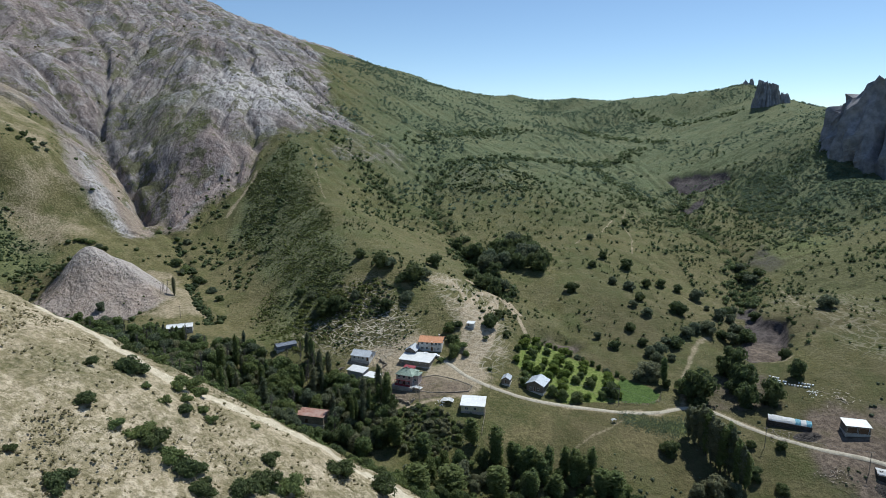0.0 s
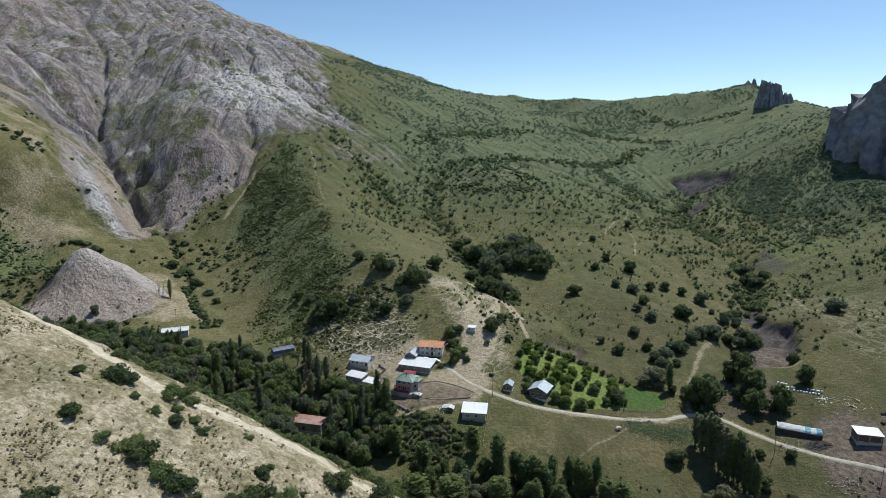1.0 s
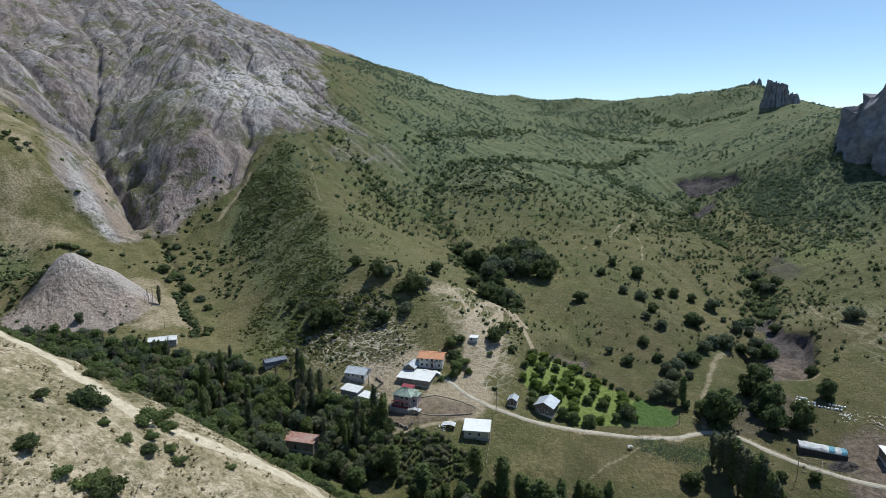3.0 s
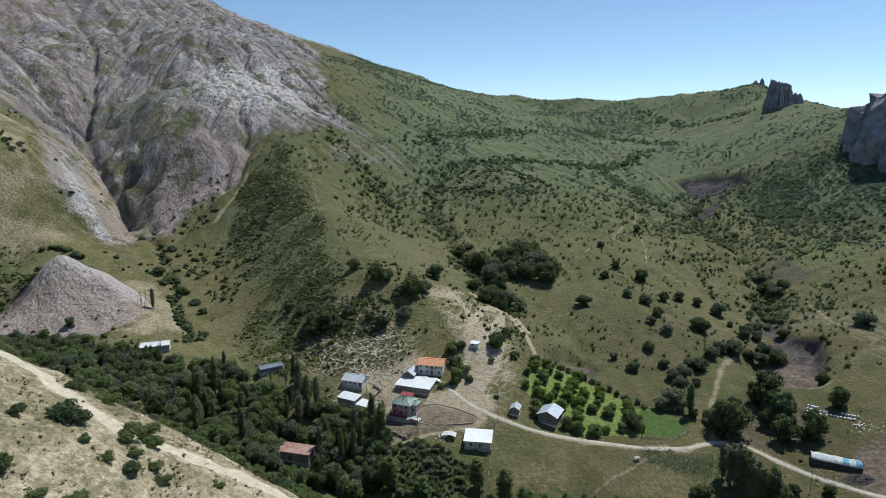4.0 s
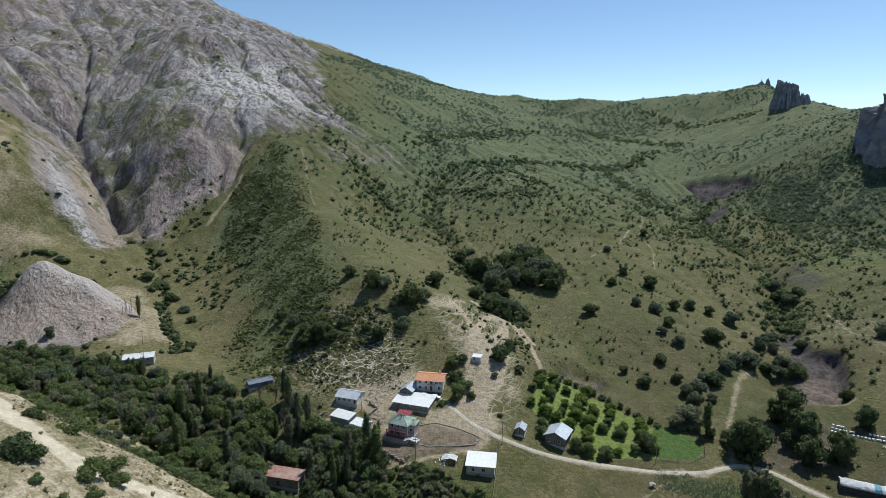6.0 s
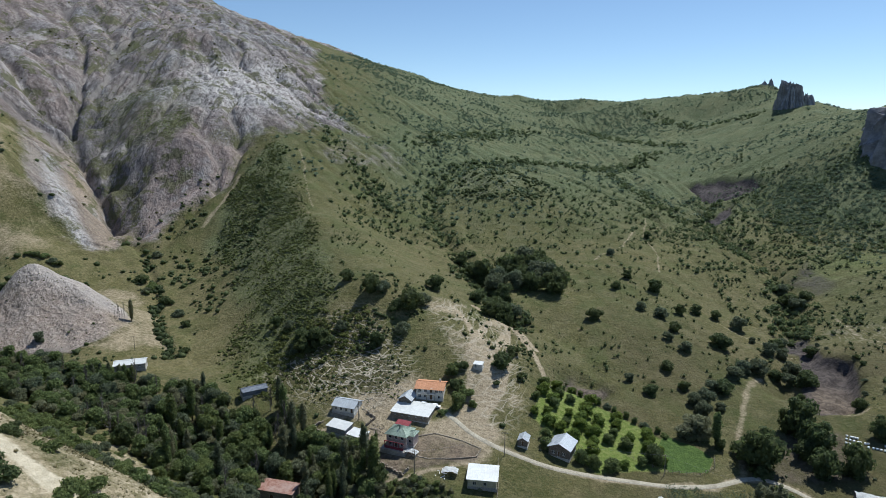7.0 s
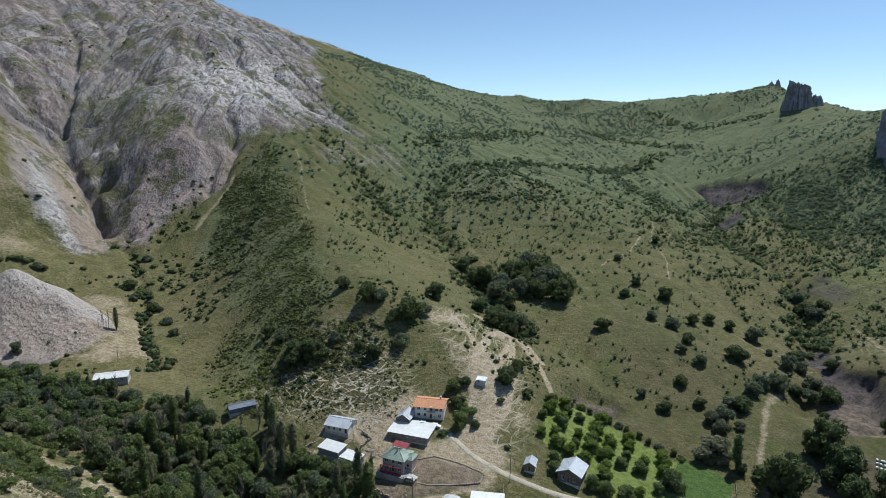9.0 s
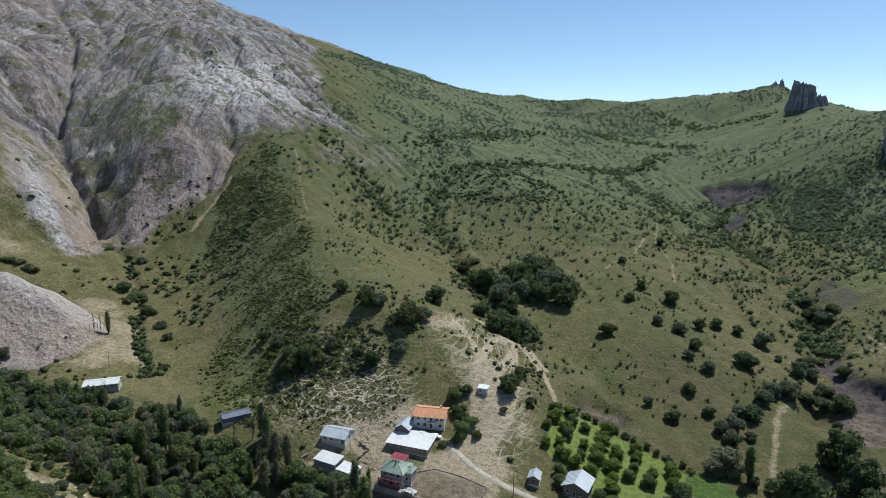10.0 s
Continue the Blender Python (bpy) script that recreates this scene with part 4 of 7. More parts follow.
def clumps(rng, blobs, leaves, size):
    """Leaf sprays over a set of blobs (x, y, z, rx, ry, rz): an inner mass and many small tilted sprays outside it."""
    verts, faces = [], []
    area = np.array([(b[3] * b[4] + b[4] * b[5] + b[3] * b[5]) for b in blobs])
    for b, share in zip(blobs, area / area.sum()):
        c, r = np.array(b[:3]), np.array(b[3:])
        lump = PIP_V * (1 + 0.16 * rng.standard_normal((len(PIP_V), 1)))
        start = sum(len(v) for v in verts)
        verts.append(c + lump * r * 0.76)
        faces += [tuple(k + start for k in f) for f in PIP_F]
        n = max(8, int(leaves * share))
        d = ball(rng, n)
        d[:, 2] = np.where(d[:, 2] < -0.45, -d[:, 2], d[:, 2])
        at = c + d * r * rng.uniform(0.78, 1.12, (n, 1))
        tilt = ball(rng, n) * 0.75 + d
        tilt /= np.linalg.norm(tilt, axis=1)[:, None]
        a = np.cross(tilt, ball(rng, n))
        a /= np.linalg.norm(a, axis=1)[:, None] + 1e-9
        e = np.cross(tilt, a)
        s = size * rng.uniform(0.55, 1.25, (n, 1))
        start = sum(len(v) for v in verts)
        bend = tilt * s * 0.25
        spray = np.stack([at - a * s - bend, at + a * s * 0.7 - e * s * 0.75, at + a * s * 0.6 + e * s * 0.8 - bend], 1).reshape(-1, 3)
        verts.append(spray)
        faces += [(start + 3 * k, start + 3 * k + 1, start + 3 * k + 2) for k in range(n)]
    return np.concatenate(verts), faces


def limb(bm, rng, a, b, r0, r1, steps=2):
    a, b = Vector(a), Vector(b)
    last, rad = a, r0
    for i in range(1, steps + 1):
        t = i / steps
        nxt = a.lerp(b, t) + Vector(rng.standard_normal(3)) * (b - a).length * (0.04 if i < steps else 0)
        nr = r0 + (r1 - r0) * t
        tube(bm, last, nxt, rad, nr, 4)
        last, rad = nxt, nr
    return last


def tree_model(name, seed, leaf, style):
    """A tree at the origin, about 8 m wide (poplars 16 m high): trunk with limbs, and a crown."""
    rng = np.random.default_rng(seed)
    root = thing(name, pose(0, -400, -60), "tree", "tree")
    bm, blobs = bmesh.new(), []
    if style == "round":
        trunk_top = limb(bm, rng, (0, 0, -0.8), (0.2, 0.1, 2.6), 0.34, 0.24)
        for k in range(11):
            a, rr, zz = k * 2.4 + rng.uniform(-0.4, 0.4), rng.uniform(0.8, 2.7), (0.9 if k % 4 == 0 else rng.uniform(1.2, 5.2))
            rr *= 1.0 if 1.9 < zz < 4.2 else 0.72
            s = rng.uniform(1.15, 1.75)
            p = (math.cos(a) * rr, math.sin(a) * rr, zz)
            blobs.append((*p, s * 1.08, s * 1.08, s * 0.92))
            if k < 6:
                limb(bm, rng, trunk_top, p, 0.15, 0.05)
        blobs.append((0, 0, 3.4, 2.4, 2.4, 2.3))
        leaves, size = 1350, 0.37
    elif style == "low":
        for k in range(5):
            a = k * 1.3
            limb(bm, rng, (0, 0, -0.6), (math.cos(a) * 1.6, math.sin(a) * 1.6, 2.0), 0.15, 0.05)
        for k in range(10):
            a, rr = k * 2.4 + rng.uniform(-0.5, 0.5), rng.uniform(0.4, 2.9)
            s = rng.uniform(1.0, 1.6)
            blobs.append((math.cos(a) * rr, math.sin(a) * rr, rng.uniform(0.8, 2.7) - 0.2 * rr, s * 1.2, s * 1.2, s))
        leaves, size = 1050, 0.36
    elif style == "poplar":
        limb(bm, rng, (0, 0, -0.8), (0.1, 0.1, 13.5), 0.28, 0.04, 3)
        for k in range(13):
            t = k / 12
            s = 1.95 * (0.35 + 1.25 * t ** 0.5 * (1 - t) ** 0.42) * rng.uniform(0.85, 1.15)
            blobs.append((rng.uniform(-0.35, 0.35), rng.uniform(-0.35, 0.35), 1.4 + 13.6 * t, s, s, 1.45))
            if k % 3 == 1:
                limb(bm, rng, (0, 0, 1.0 + 12 * t), (rng.uniform(-0.6, 0.6), rng.uniform(-0.6, 0.6), 3.2 + 12 * t), 0.07, 0.02)
        leaves, size = 1300, 0.33
    else:  # bare
        top = limb(bm, rng, (0, 0, -0.5), (0.2, 0, 7.5), 0.22, 0.05, 5)
        for k in range(46):
            z0 = rng.uniform(1.2, 7.0)
            a, r = rng.uniform(0, math.tau), rng.uniform(0.5, 1.5) * (1.25 - z0 / 9)
            tip = (math.cos(a) * r, math.sin(a) * r, z0 + rng.uniform(0.9, 2.2))
            tube(bm, (0.02 * z0, 0, z0), tip, 0.05, 0.015, 4)
            tube(bm, tip, (tip[0] * 1.3, tip[1] * 1.3, tip[2] + 0.8), 0.02, 0.008, 3)
        leaves = 0
    part("trunk" if style != "low" else "stem", bm, TWIG if style == "bare" else BARK, root)
    if leaves:
        v, f = clumps(rng, blobs, leaves, size)
        crown = new("crown" if style != "low" else "foliage", mesh_of("crown", v, f, [leaf]))
        crown.parent = root
    return root


ROUND = [tree_model("tree", 100 + k, mt, "round") for k, mt in enumerate((LEAF_DARK, LEAF_DARK, LEAF_GREEN, LEAF_GREEN, LEAF_GREY, LEAF_GREY))]
SILVER = [tree_model("willow", 120 + k, LEAF_SILVER, "round") for k in range(2)]
FRUIT = [tree_model("fruit_tree", 130 + k, LEAF_FRESH, "round") for k in range(3)]
LOW = [tree_model("bush", 140 + k, mt, "low") for k, mt in enumerate((LEAF_DARK, LEAF_GREEN, LEAF_GREY))]
POPLAR = [tree_model("poplar", 150 + k, mt, "poplar") for k, mt in enumerate((LEAF_GREEN, LEAF_GREY, LEAF_SILVER, LEAF_GREEN))]
BARE = [tree_model("bare_tree", 160, None, "bare")]
MODELS = ROUND + SILVER + FRUIT + LOW + POPLAR + BARE
pick = random.Random(5)


def plant(models, x, y, wide, label, category, group, tall=1.0, full=8.0, sink=0.0, fat=1.0, mass=None):
    s = wide / full
    m = pose(x, y, ground_at(x, y) - sink * s, 0, 0, pick.uniform(0, 360)) @ Matrix.Diagonal((s * fat, s * fat * pick.uniform(0.9, 1.1), s * tall * pick.uniform(0.92, 1.08), 1))
    model = pick.choice(models)
    if mass is not None:
        return mass.append((model, m))
    return tagged(copy_thing(model, m), label, category, group)


def stand(name, label, category, items):
    """A dense stand as one mesh, joined from copies of the models."""
    verts, faces, index, mats, start = [], [], [], [], 0
    for model, m in items:
        for piece in model.children:
            me = piece.data
            co = np.empty(len(me.vertices) * 3)
            me.vertices.foreach_get("co", co)
            co = np.c_[co.reshape(-1, 3), np.ones(len(me.vertices))]
            verts.append((co @ np.array(m).T)[:, :3])
            mt = me.materials[0]
            if mt not in mats:
                mats.append(mt)
            faces += [tuple(k + start for k in p.vertices) for p in me.polygons]
            index += [mats.index(mt)] * len(me.polygons)
            start += len(me.vertices)
    return tagged(new(name, mesh_of(name, np.concatenate(verts), faces, mats, index)), label, category, kind="stuff")


WOOD_MASS, BANK_MASS, THICKET_MASS = [], [], []


HILL_TREES = [(78.3, 353.1, 8.7), (101.1, 393.1, 6.9), (112.5, 410.1, 7.2), (124.1, 395.1, 10.4), (106.6, 365.1, 7.0), (115.0, 358.1, 8.8), (128.4, 366.1, 7.1), (139.9, 372.1, 7.2), (149.8, 370.1, 6.5), (112.8, 451.1, 6.0), (153.5, 499.1, 7.5), (116.4, 342.1, 7.2), (110.0, 332.1, 5.8), (115.0, 323.1, 7.4), (136.0, 334.1, 11.7), (159.1, 347.1, 4.3), (101.0, 309.1, 7.0), (87.8, 290.1, 6.6), (81.7, 300.1, 4.7), (176.0, 349.1, 6.2), (158.5, 362.1, 9.6), (212.4, 319.1, 11.2)]
GULLY_TREES = [(130.6, 306.1, 9.1), (137.4, 312.1, 8.8), (120.1, 294.1, 8.8), (116.6, 295.1, 6.7), (108.3, 285.1, 9.0), (103.9, 284.1, 7.5), (103.3, 294.1, 5.7), (104.9, 278.1, 7.3), (113.5, 281.1, 5.4), (144.8, 313.1, 11.0), (159.7, 332.1, 8.8), (170.3, 344.1, 7.3), (166.1, 332.1, 7.6), (161.5, 316.1, 8.9), (157.4, 308.1, 8.1), (152.6, 312.1, 7.1), (160.8, 302.1, 10.6), (179.6, 331.1, 7.6), (207.4, 400.1, 12.0), (208.4, 392.1, 10.4), (210.3, 413.1, 9.5), (215.4, 399.1, 8.5)]
DARK_TREES = [(111.3, 245.1, 16.2), (110.2, 252.1, 10.1), (135.2, 262.1, 13.7), (134.2, 252.1, 13.2), (132.2, 265.1, 9.3), (130.8, 240.1, 10.4), (140.5, 239.1, 11.2), (159.8, 254.1, 9.7), (165.7, 275.1, 6.2), (150.6, 289.1, 4.1), (130.3, 250.1, 8.7), (101.5, 255.1, 4.4), (73.7, 245.1, 8.1)]
WILLOWS = [(97.1, 264.1, 13.8), (91.7, 262.1, 9.1)]
POPLARS = [(97.9, 220.0, 13.5), (98.6, 216.0, 15.5), (100.0, 213.0, 17.5), (101.0, 210.0, 18.3), (101.4, 207.0, 18.1), (102.4, 205.0, 19.0), (103.2, 203.0, 17.8), (105.3, 203.0, 18.8), (106.0, 201.0, 17.6), (106.3, 197.0, 16.3), (107.5, 196.0, 15.3), (108.7, 195.0, 14.2), (100.7, 217.0, 15.5), (102.0, 214.0, 17.5)]
KNOLL_TREES = [(-47.1, 334.1, 7.5), (-34.5, 324.1, 10.0), (-29.1, 326.1, 9.0), (-20.6, 317.1, 9.8), (-15.8, 319.1, 12.1), (-10.5, 325.1, 10.1), (-4.6, 347.1, 10.2), (-18.5, 305.1, 9.5), (-29.2, 298.1, 7.7), (-72.2, 319.1, 6.7), (-62.5, 303.1, 9.5), (-55.5, 300.1, 9.4), (-46.1, 307.1, 6.9), (-80.0, 326.0, 6.0), (-66.0, 301.0, 8.0), (-60.5, 298.5, 8.5), (-50.5, 300.0, 8.0), (-35.0, 303.5, 5.5), (23.6, 286.1, 9.4), (31.4, 284.1, 4.4), (20.8, 276.1, 3.3), (29.8, 298.1, 6.7)]
GARDEN_TREES = [(4.8, 274.1, 6.6), (7.3, 283.1, 6.9), (3.1, 280.1, 6.8), (5.3, 264.1, 8.2), (8.2, 270.1, 7.9), (10.8, 264.1, 4.1), (-0.4, 261.1, 4.1)]
GROVE = [(33, 402, 13), (48, 404, 14), (46, 418, 13), (56, 420, 14), (34, 376, 11), (50, 388, 13), (68, 396, 13), (60, 428, 12), (23.6, 411.1, 14.5), (29.1, 389.1, 13.7), (40.5, 417.1, 16.2), (51.6, 433.1, 16.8), (56.2, 399.1, 17.5), (62.4, 383.1, 14.8), (63.3, 410.1, 14.4), (41.3, 391.1, 12.4), (28.5, 361.1, 11.4), (22.5, 343.1, 9.0), (30.2, 344.1, 12.0), (35.9, 355.1, 10.6), (18.6, 421.1, 11.1), (11.7, 442.1, 10.1), (17.2, 358.1, 7.5)]
BROOK_BUSHES = [(-187.2, 411.1, 10.2), (-178.3, 407.1, 10.1), (-162.7, 391.1, 9.7), (-148.8, 374.1, 8.6), (-137.4, 358.1, 6.9), (-124.9, 325.1, 6.3), (-192.5, 446.1, 8.7), (-219.6, 456.1, 4.8), (-178.3, 399.1, 7.0), (-250.7, 405.1, 5.6), (-246.3, 406.1, 6.4), (-242.1, 407.1, 7.1), (-236.0, 404.1, 7.8), (-231.6, 403.1, 7.1)]
BOTTOM_TREES = [(19.6, 202.0, 5.4), (25.1, 199.0, 4.5), (26.9, 197.0, 4.5), (28.7, 195.0, 5.6), (31.4, 195.0, 5.2), (33.6, 194.0, 4.8), (35.5, 193.0, 5.6), (38.0, 196.0, 4.1), (44.5, 198.0, 4.1), (47.0, 195.0, 4.4), (49.8, 194.0, 4.8), (53.3, 196.0, 4.1), (11.1, 208.0, 6.4), (-6.8, 202.0, 5.4), (-17.9, 211.0, 5.6), (55.6, 189.0, 7.9), (60.3, 188.0, 7.8), (18.9, 186.0, 7.7), (3.3, 186.0, 9.7), (-7.8, 175.0, 9.1), (30.7, 187.0, 5.8), (39.7, 188.0, 5.9), (86.8, 210.0, 7.3), (129.2, 210.0, 4.7), (119.6, 213.0, 3.9), (115.3, 212.0, 3.0), (120.6, 192.0, 5.2), (114.0, 199.0, 6.2)]
SILVER_TREES = [(1.5, 197.0, 4.5), (7.5, 196.0, 6.9), (11.5, 194.0, 3.6), (15.1, 193.0, 4.8), (-14.5, 208.0, 3.8), (97.1, 193.0, 10.0), (104.2, 193.0, 6.8), (91.0, 193.0, 6.0), (17.3, 191.0, 5.2)]
NEAR_BUSHES = [(-84.1, 153.0, 7.0), (-83.1, 130.0, 4.5), (-75.5, 128.0, 3.9), (-70.2, 129.0, 6.0), (-67.1, 129.0, 6.1), (-62.6, 126.0, 5.7), (-57.8, 125.0, 6.4), (-53.2, 121.0, 5.0), (-74.6, 106.0, 5.5), (-85.3, 109.0, 2.2), (-27.9, 152.0, 7.2), (-44.0, 141.0, 4.3), (-51.9, 153.0, 3.1), (-66.9, 146.0, 3.0), (-73.0, 157.0, 5.7), (-42.6, 131.0, 6.8), (-37.7, 133.0, 6.9), (-46.0, 125.0, 6.5), (-34.5, 140.0, 1.7), (-17.1, 154.0, 8.0), (-94, 172, 4.4), (-86, 171.5, 5.2), (-72, 162, 5.6), (-68.5, 159, 4.2), (-91, 147, 3.2), (-72, 145, 3.4), (-67, 145, 3.8), (-69, 151, 3.4), (-78, 148, 2.6), (-64, 150, 2.8), (-61, 147, 3.0)]
for x, y, w in HILL_TREES:
    plant(ROUND[:2] + ROUND[4:], x, y, w * 1.08, "round grey-green tree alone on the grazed slope", "tree", "trees on the grazed slope", 0.95, sink=0.5)
for x, y, w in GULLY_TREES:
    plant(ROUND[4:] + ROUND[:1], x, y, w * 1.1, "round dusty green tree in the gully thicket", "tree", "trees along the gully", 0.95, sink=0.6)
for x, y, w in DARK_TREES:
    plant(ROUND[:2], x, y, w * 1.08, "broad dark green tree beside the farm track", "tree", "dark trees by the farm", 1.3, sink=1.3)
for x, y, w in WILLOWS:
    plant(SILVER, x, y, w, "pale grey-green willow at the foot of the slope", "willow", "willows", 0.85, sink=0.4)
for x, y, h in POPLARS:
    plant(POPLAR, x, y, h, "tall slender dark green poplar by the road", "poplar", "poplars by the road", 1.0, 15.5)
for x, y, w in KNOLL_TREES:
    plant(LOW[:1] + ROUND[:1] + LOW[2:], x, y, w * 1.05, "dense dark green bush on the knoll", "bush", "bushes on the knoll", 1.1)
for x, y, w in ((187.5, 311, 3.2), (185.5, 303, 3.6), (178.5, 291, 3.4), (172.5, 282, 3.8), (167.5, 276, 5.2), (184.5, 327, 3.0), (187, 338, 3.4)):
    plant(LOW[:1] + LOW[2:], x, y, w, "dark bush on the rim of the landslide", "bush", "bushes on the landslide rim", 1.0)
for x, y, w in GARDEN_TREES:
    plant(ROUND[2:4] + LOW[:2], x, y, w, "leafy garden tree beside the orange-roofed house", "tree", "garden trees", 0.95)
for x, y, w in ((36.3, 247.0, 6.0), (47.5, 241.8, 6.5), (51.5, 239.5, 6.0), (37.0, 252.0, 5.5), (58.0, 239.0, 6.0)):
    plant(ROUND[2:4], x, y, w, "leafy green tree beside the gabled house", "tree", "garden trees", 0.95)
for x, y, w in GROVE:
    plant(ROUND[:2] + ROUND[4:5], x, y, w * 1.15, "large dark green tree in the slope grove", "tree", "trees of the grove", 1.1, sink=0.8)
for x, y, w in ((-318, 470, 8), (-312, 466, 6), (-325, 474, 7), (-321, 462, 6), (-314, 478, 7), (-330, 466, 6), (-309, 474, 5)):
    plant(LOW[:1] + LOW[2:], x, y, w, "dark bush in a clump on the western shoulder", "bush", "bushes on the western shoulder", 1.0)
for x, y, w in BROOK_BUSHES:
    plant(LOW, x, y, w, "dark bush along the dry brook", "bush", "bushes along the brook", 0.9)
for x, y, w in BOTTOM_TREES:
    if x > 80:
        plant(ROUND[:2], x, y, w * 1.1, "round dark green tree in the meadow by the road", "tree", "trees in the stream meadow", 1.0, sink=0.6)
        continue
    plant(POPLAR[:1] + POPLAR[3:], x, y, pick.uniform(9.5, 12.5), "upright oval dark green tree in the stream meadow", "tree", "trees in the stream meadow", 1.0, 15.5, fat=w / 2.9)
for x, y, w in SILVER_TREES:
    plant(SILVER, x, y, w * 1.1, "small silver-leaved willow in the stream meadow", "willow", "willows in the stream meadow", 1.0)
for x, y, w in NEAR_BUSHES:
    plant(LOW[:2], x, y, w * 1.25, "spreading green bush on the sandy hillside", "bush", "bushes on the sandy hill", 0.95)
plant(POPLAR, 101, 257, 14, "thin grey-green poplar by the field track", "poplar", "", 1.0, 15.5)
plant(POPLAR, -22.5, 229, 17, "tall dark poplar at the village edge", "poplar", "", 1.05, 15.5)
for x, y, h in ((-166, 345, 9), (-164.6, 343.5, 8), (-163.4, 346, 10), (-162.6, 342.5, 7), (-165.4, 341, 6)):
    plant(BARE, x, y, h, "thin leafless pole-like tree beside the pale mound", "tree", "bare trees by the mound", 1.0, 9.0, fat=0.45)
plant(POPLAR[2:3], -160.5, 347.5, 11.5, "slender grey-green tree beside the pale mound", "tree", "", 1.0, 15.5, fat=0.8)
plant(ROUND[4:], -185, 313, 6.2, "small dusty green tree below the pale mound", "tree", "", 1.25, 8.0)

for k in range(9):
    plant(LOW[:2], -61 + 2.1 * k, 216.5 + pick.uniform(-1.2, 1.2), pick.uniform(4.0, 5.6), "leafy bush below the rusty shed", "bush", "bushes on the stream bank", 1.05)
for k in range(12):
    plant(LOW[1:] + ROUND[2:3], 51 + 3.0 * k + pick.uniform(-0.8, 0.8), 291.5 - 2.7 * k + pick.uniform(-0.8, 0.8), pick.uniform(2.4, 4.6), "green bush along the upper orchard edge", "bush", "bushes along the orchard", 1.0)

# rows of fruit trees
dx, dy = Vector((0.86, -0.5)), Vector((0.35, 0.94))
for i in range(-9, 10):
    for j in range(-9, 10):
        q = Vector((58, 262)) + dx * (6.0 * i) + dy * (5.4 * j)
        x, y = q.x + pick.uniform(-1.3, 1.3), q.y + pick.uniform(-1.3, 1.3)
        if inside(np.array([x]), np.array([y]), ORCHARD, 0.1)[0] > 0.5 and pick.random() < 0.86 and math.hypot(x - 41.7, y - 245.4) > 8:
            plant(FRUIT + ROUND[2:3], x, y, pick.uniform(4.2, 6.8), "bright green fruit tree in the village orchard", "fruit tree", "fruit trees in the orchard", 0.9)

# the wooded stream below the village
WOOD = [(-215, 296), (-190, 300), (-165, 297), (-148, 293), (-120, 288), (-90, 276), (-70, 269), (-58, 265), (-50, 257), (-45, 249), (-38, 245), (-29, 243), (-20, 226), (-20, 212), (-34, 204), (-56, 208), (-84, 226), (-118, 246), (-155, 256), (-215, 270)]
spots = []
while len(spots) < 430:
    x, y = pick.uniform(-215, -18), pick.uniform(200, 302)
    if inside(np.array([x]), np.array([y]), WOOD, 0.1)[0] > 0.5 and all(math.hypot(x - a, y - b) > 2.8 for a, b in spots) and math.hypot(x + 52.8, y - 225) > 8:
        spots.append((x, y))
clear = ((-52.5, 219, 6.5), (-49, 213, 5), (-137, 294, 6), (-76, 272, 8), (-50, 258, 5), (-131, 295, 5), (-143, 295, 5))
for x, y in spots:
    if any(math.hypot(x - a, y - b) < r for a, b, r in clear):
        continue
    lean = pick.random()
    if -108 < x < -24 and y > 222 and lean < 0.15:
        plant(POPLAR, x, y, pick.uniform(9, 15.5), "slender poplar in the streamside wood", "poplar", "poplars of the streamside wood", 1.0, 15.5, fat=0.85)
    elif lean < 0.46:
        plant(SILVER if lean < 0.36 else BARE, x, y, pick.uniform(5, 8) if lean < 0.36 else pick.uniform(7, 11), "pale willow in the streamside wood" if lean < 0.36 else "leafless grey tree in the streamside wood", "tree", "pale trees of the streamside wood")
    else:
        plant(ROUND[1:4] + ROUND[2:5], x, y, pick.uniform(5.6, 9.4), "dense green tree in the streamside wood", "tree", "trees of the streamside wood", pick.uniform(0.95, 1.3), mass=WOOD_MASS if x < -104 else None)

for k in range(15):
    x, y = pick.uniform(-46, -22), pick.uniform(222, 243)
    if math.hypot(x + 30.6, y - 249.4) > 8:
        plant(POPLAR, x, y, pick.uniform(12, 15) - 0.3 * (y - 222), "slender poplar at the village edge of the wood", "poplar", "poplars of the streamside wood", 1.0, 15.5, fat=0.72)
for k in range(9):
    plant(ROUND[1:5], -45 + 2.1 * k + pick.uniform(-0.6, 0.6), 247 - 0.5 * k + pick.uniform(-0.8, 0.8), pick.uniform(6.4, 7.6), "leafy tree before the low white sheds", "tree", "trees of the streamside wood", 1.0)
for k in range(7):
    plant(POPLAR, -146 + 2.6 * k + pick.uniform(-0.7, 0.7), 287.5 + pick.uniform(-1, 1), pick.uniform(6.5, 8.5), "short poplar before the low western shed", "poplar", "poplars of the streamside wood", 1.0, 15.5, fat=1.1)
spots = []
while len(spots) < 125:
    x, y = pick.uniform(-165, -56), pick.uniform(184, 250)
    if inside(np.array([x]), np.array([y]), WOOD_SAND, 0.1)[0] > 0.5 and all(math.hypot(x - a, y - b) > 3.2 for a, b in spots) and min(math.hypot(x + 118, y - 232), math.hypot(x + 140, y - 222), math.hypot(x + 86, y - 214)) > 5.5:
        spots.append((x, y))
for x, y in spots:
    plant(LOW[1:] + LOW[1:2] + ROUND[2:3], x, y, pick.uniform(3.6, 6.4), "leafy bush on the slope down to the stream", "bush", "bushes on the stream bank", 1.0, mass=BANK_MASS)
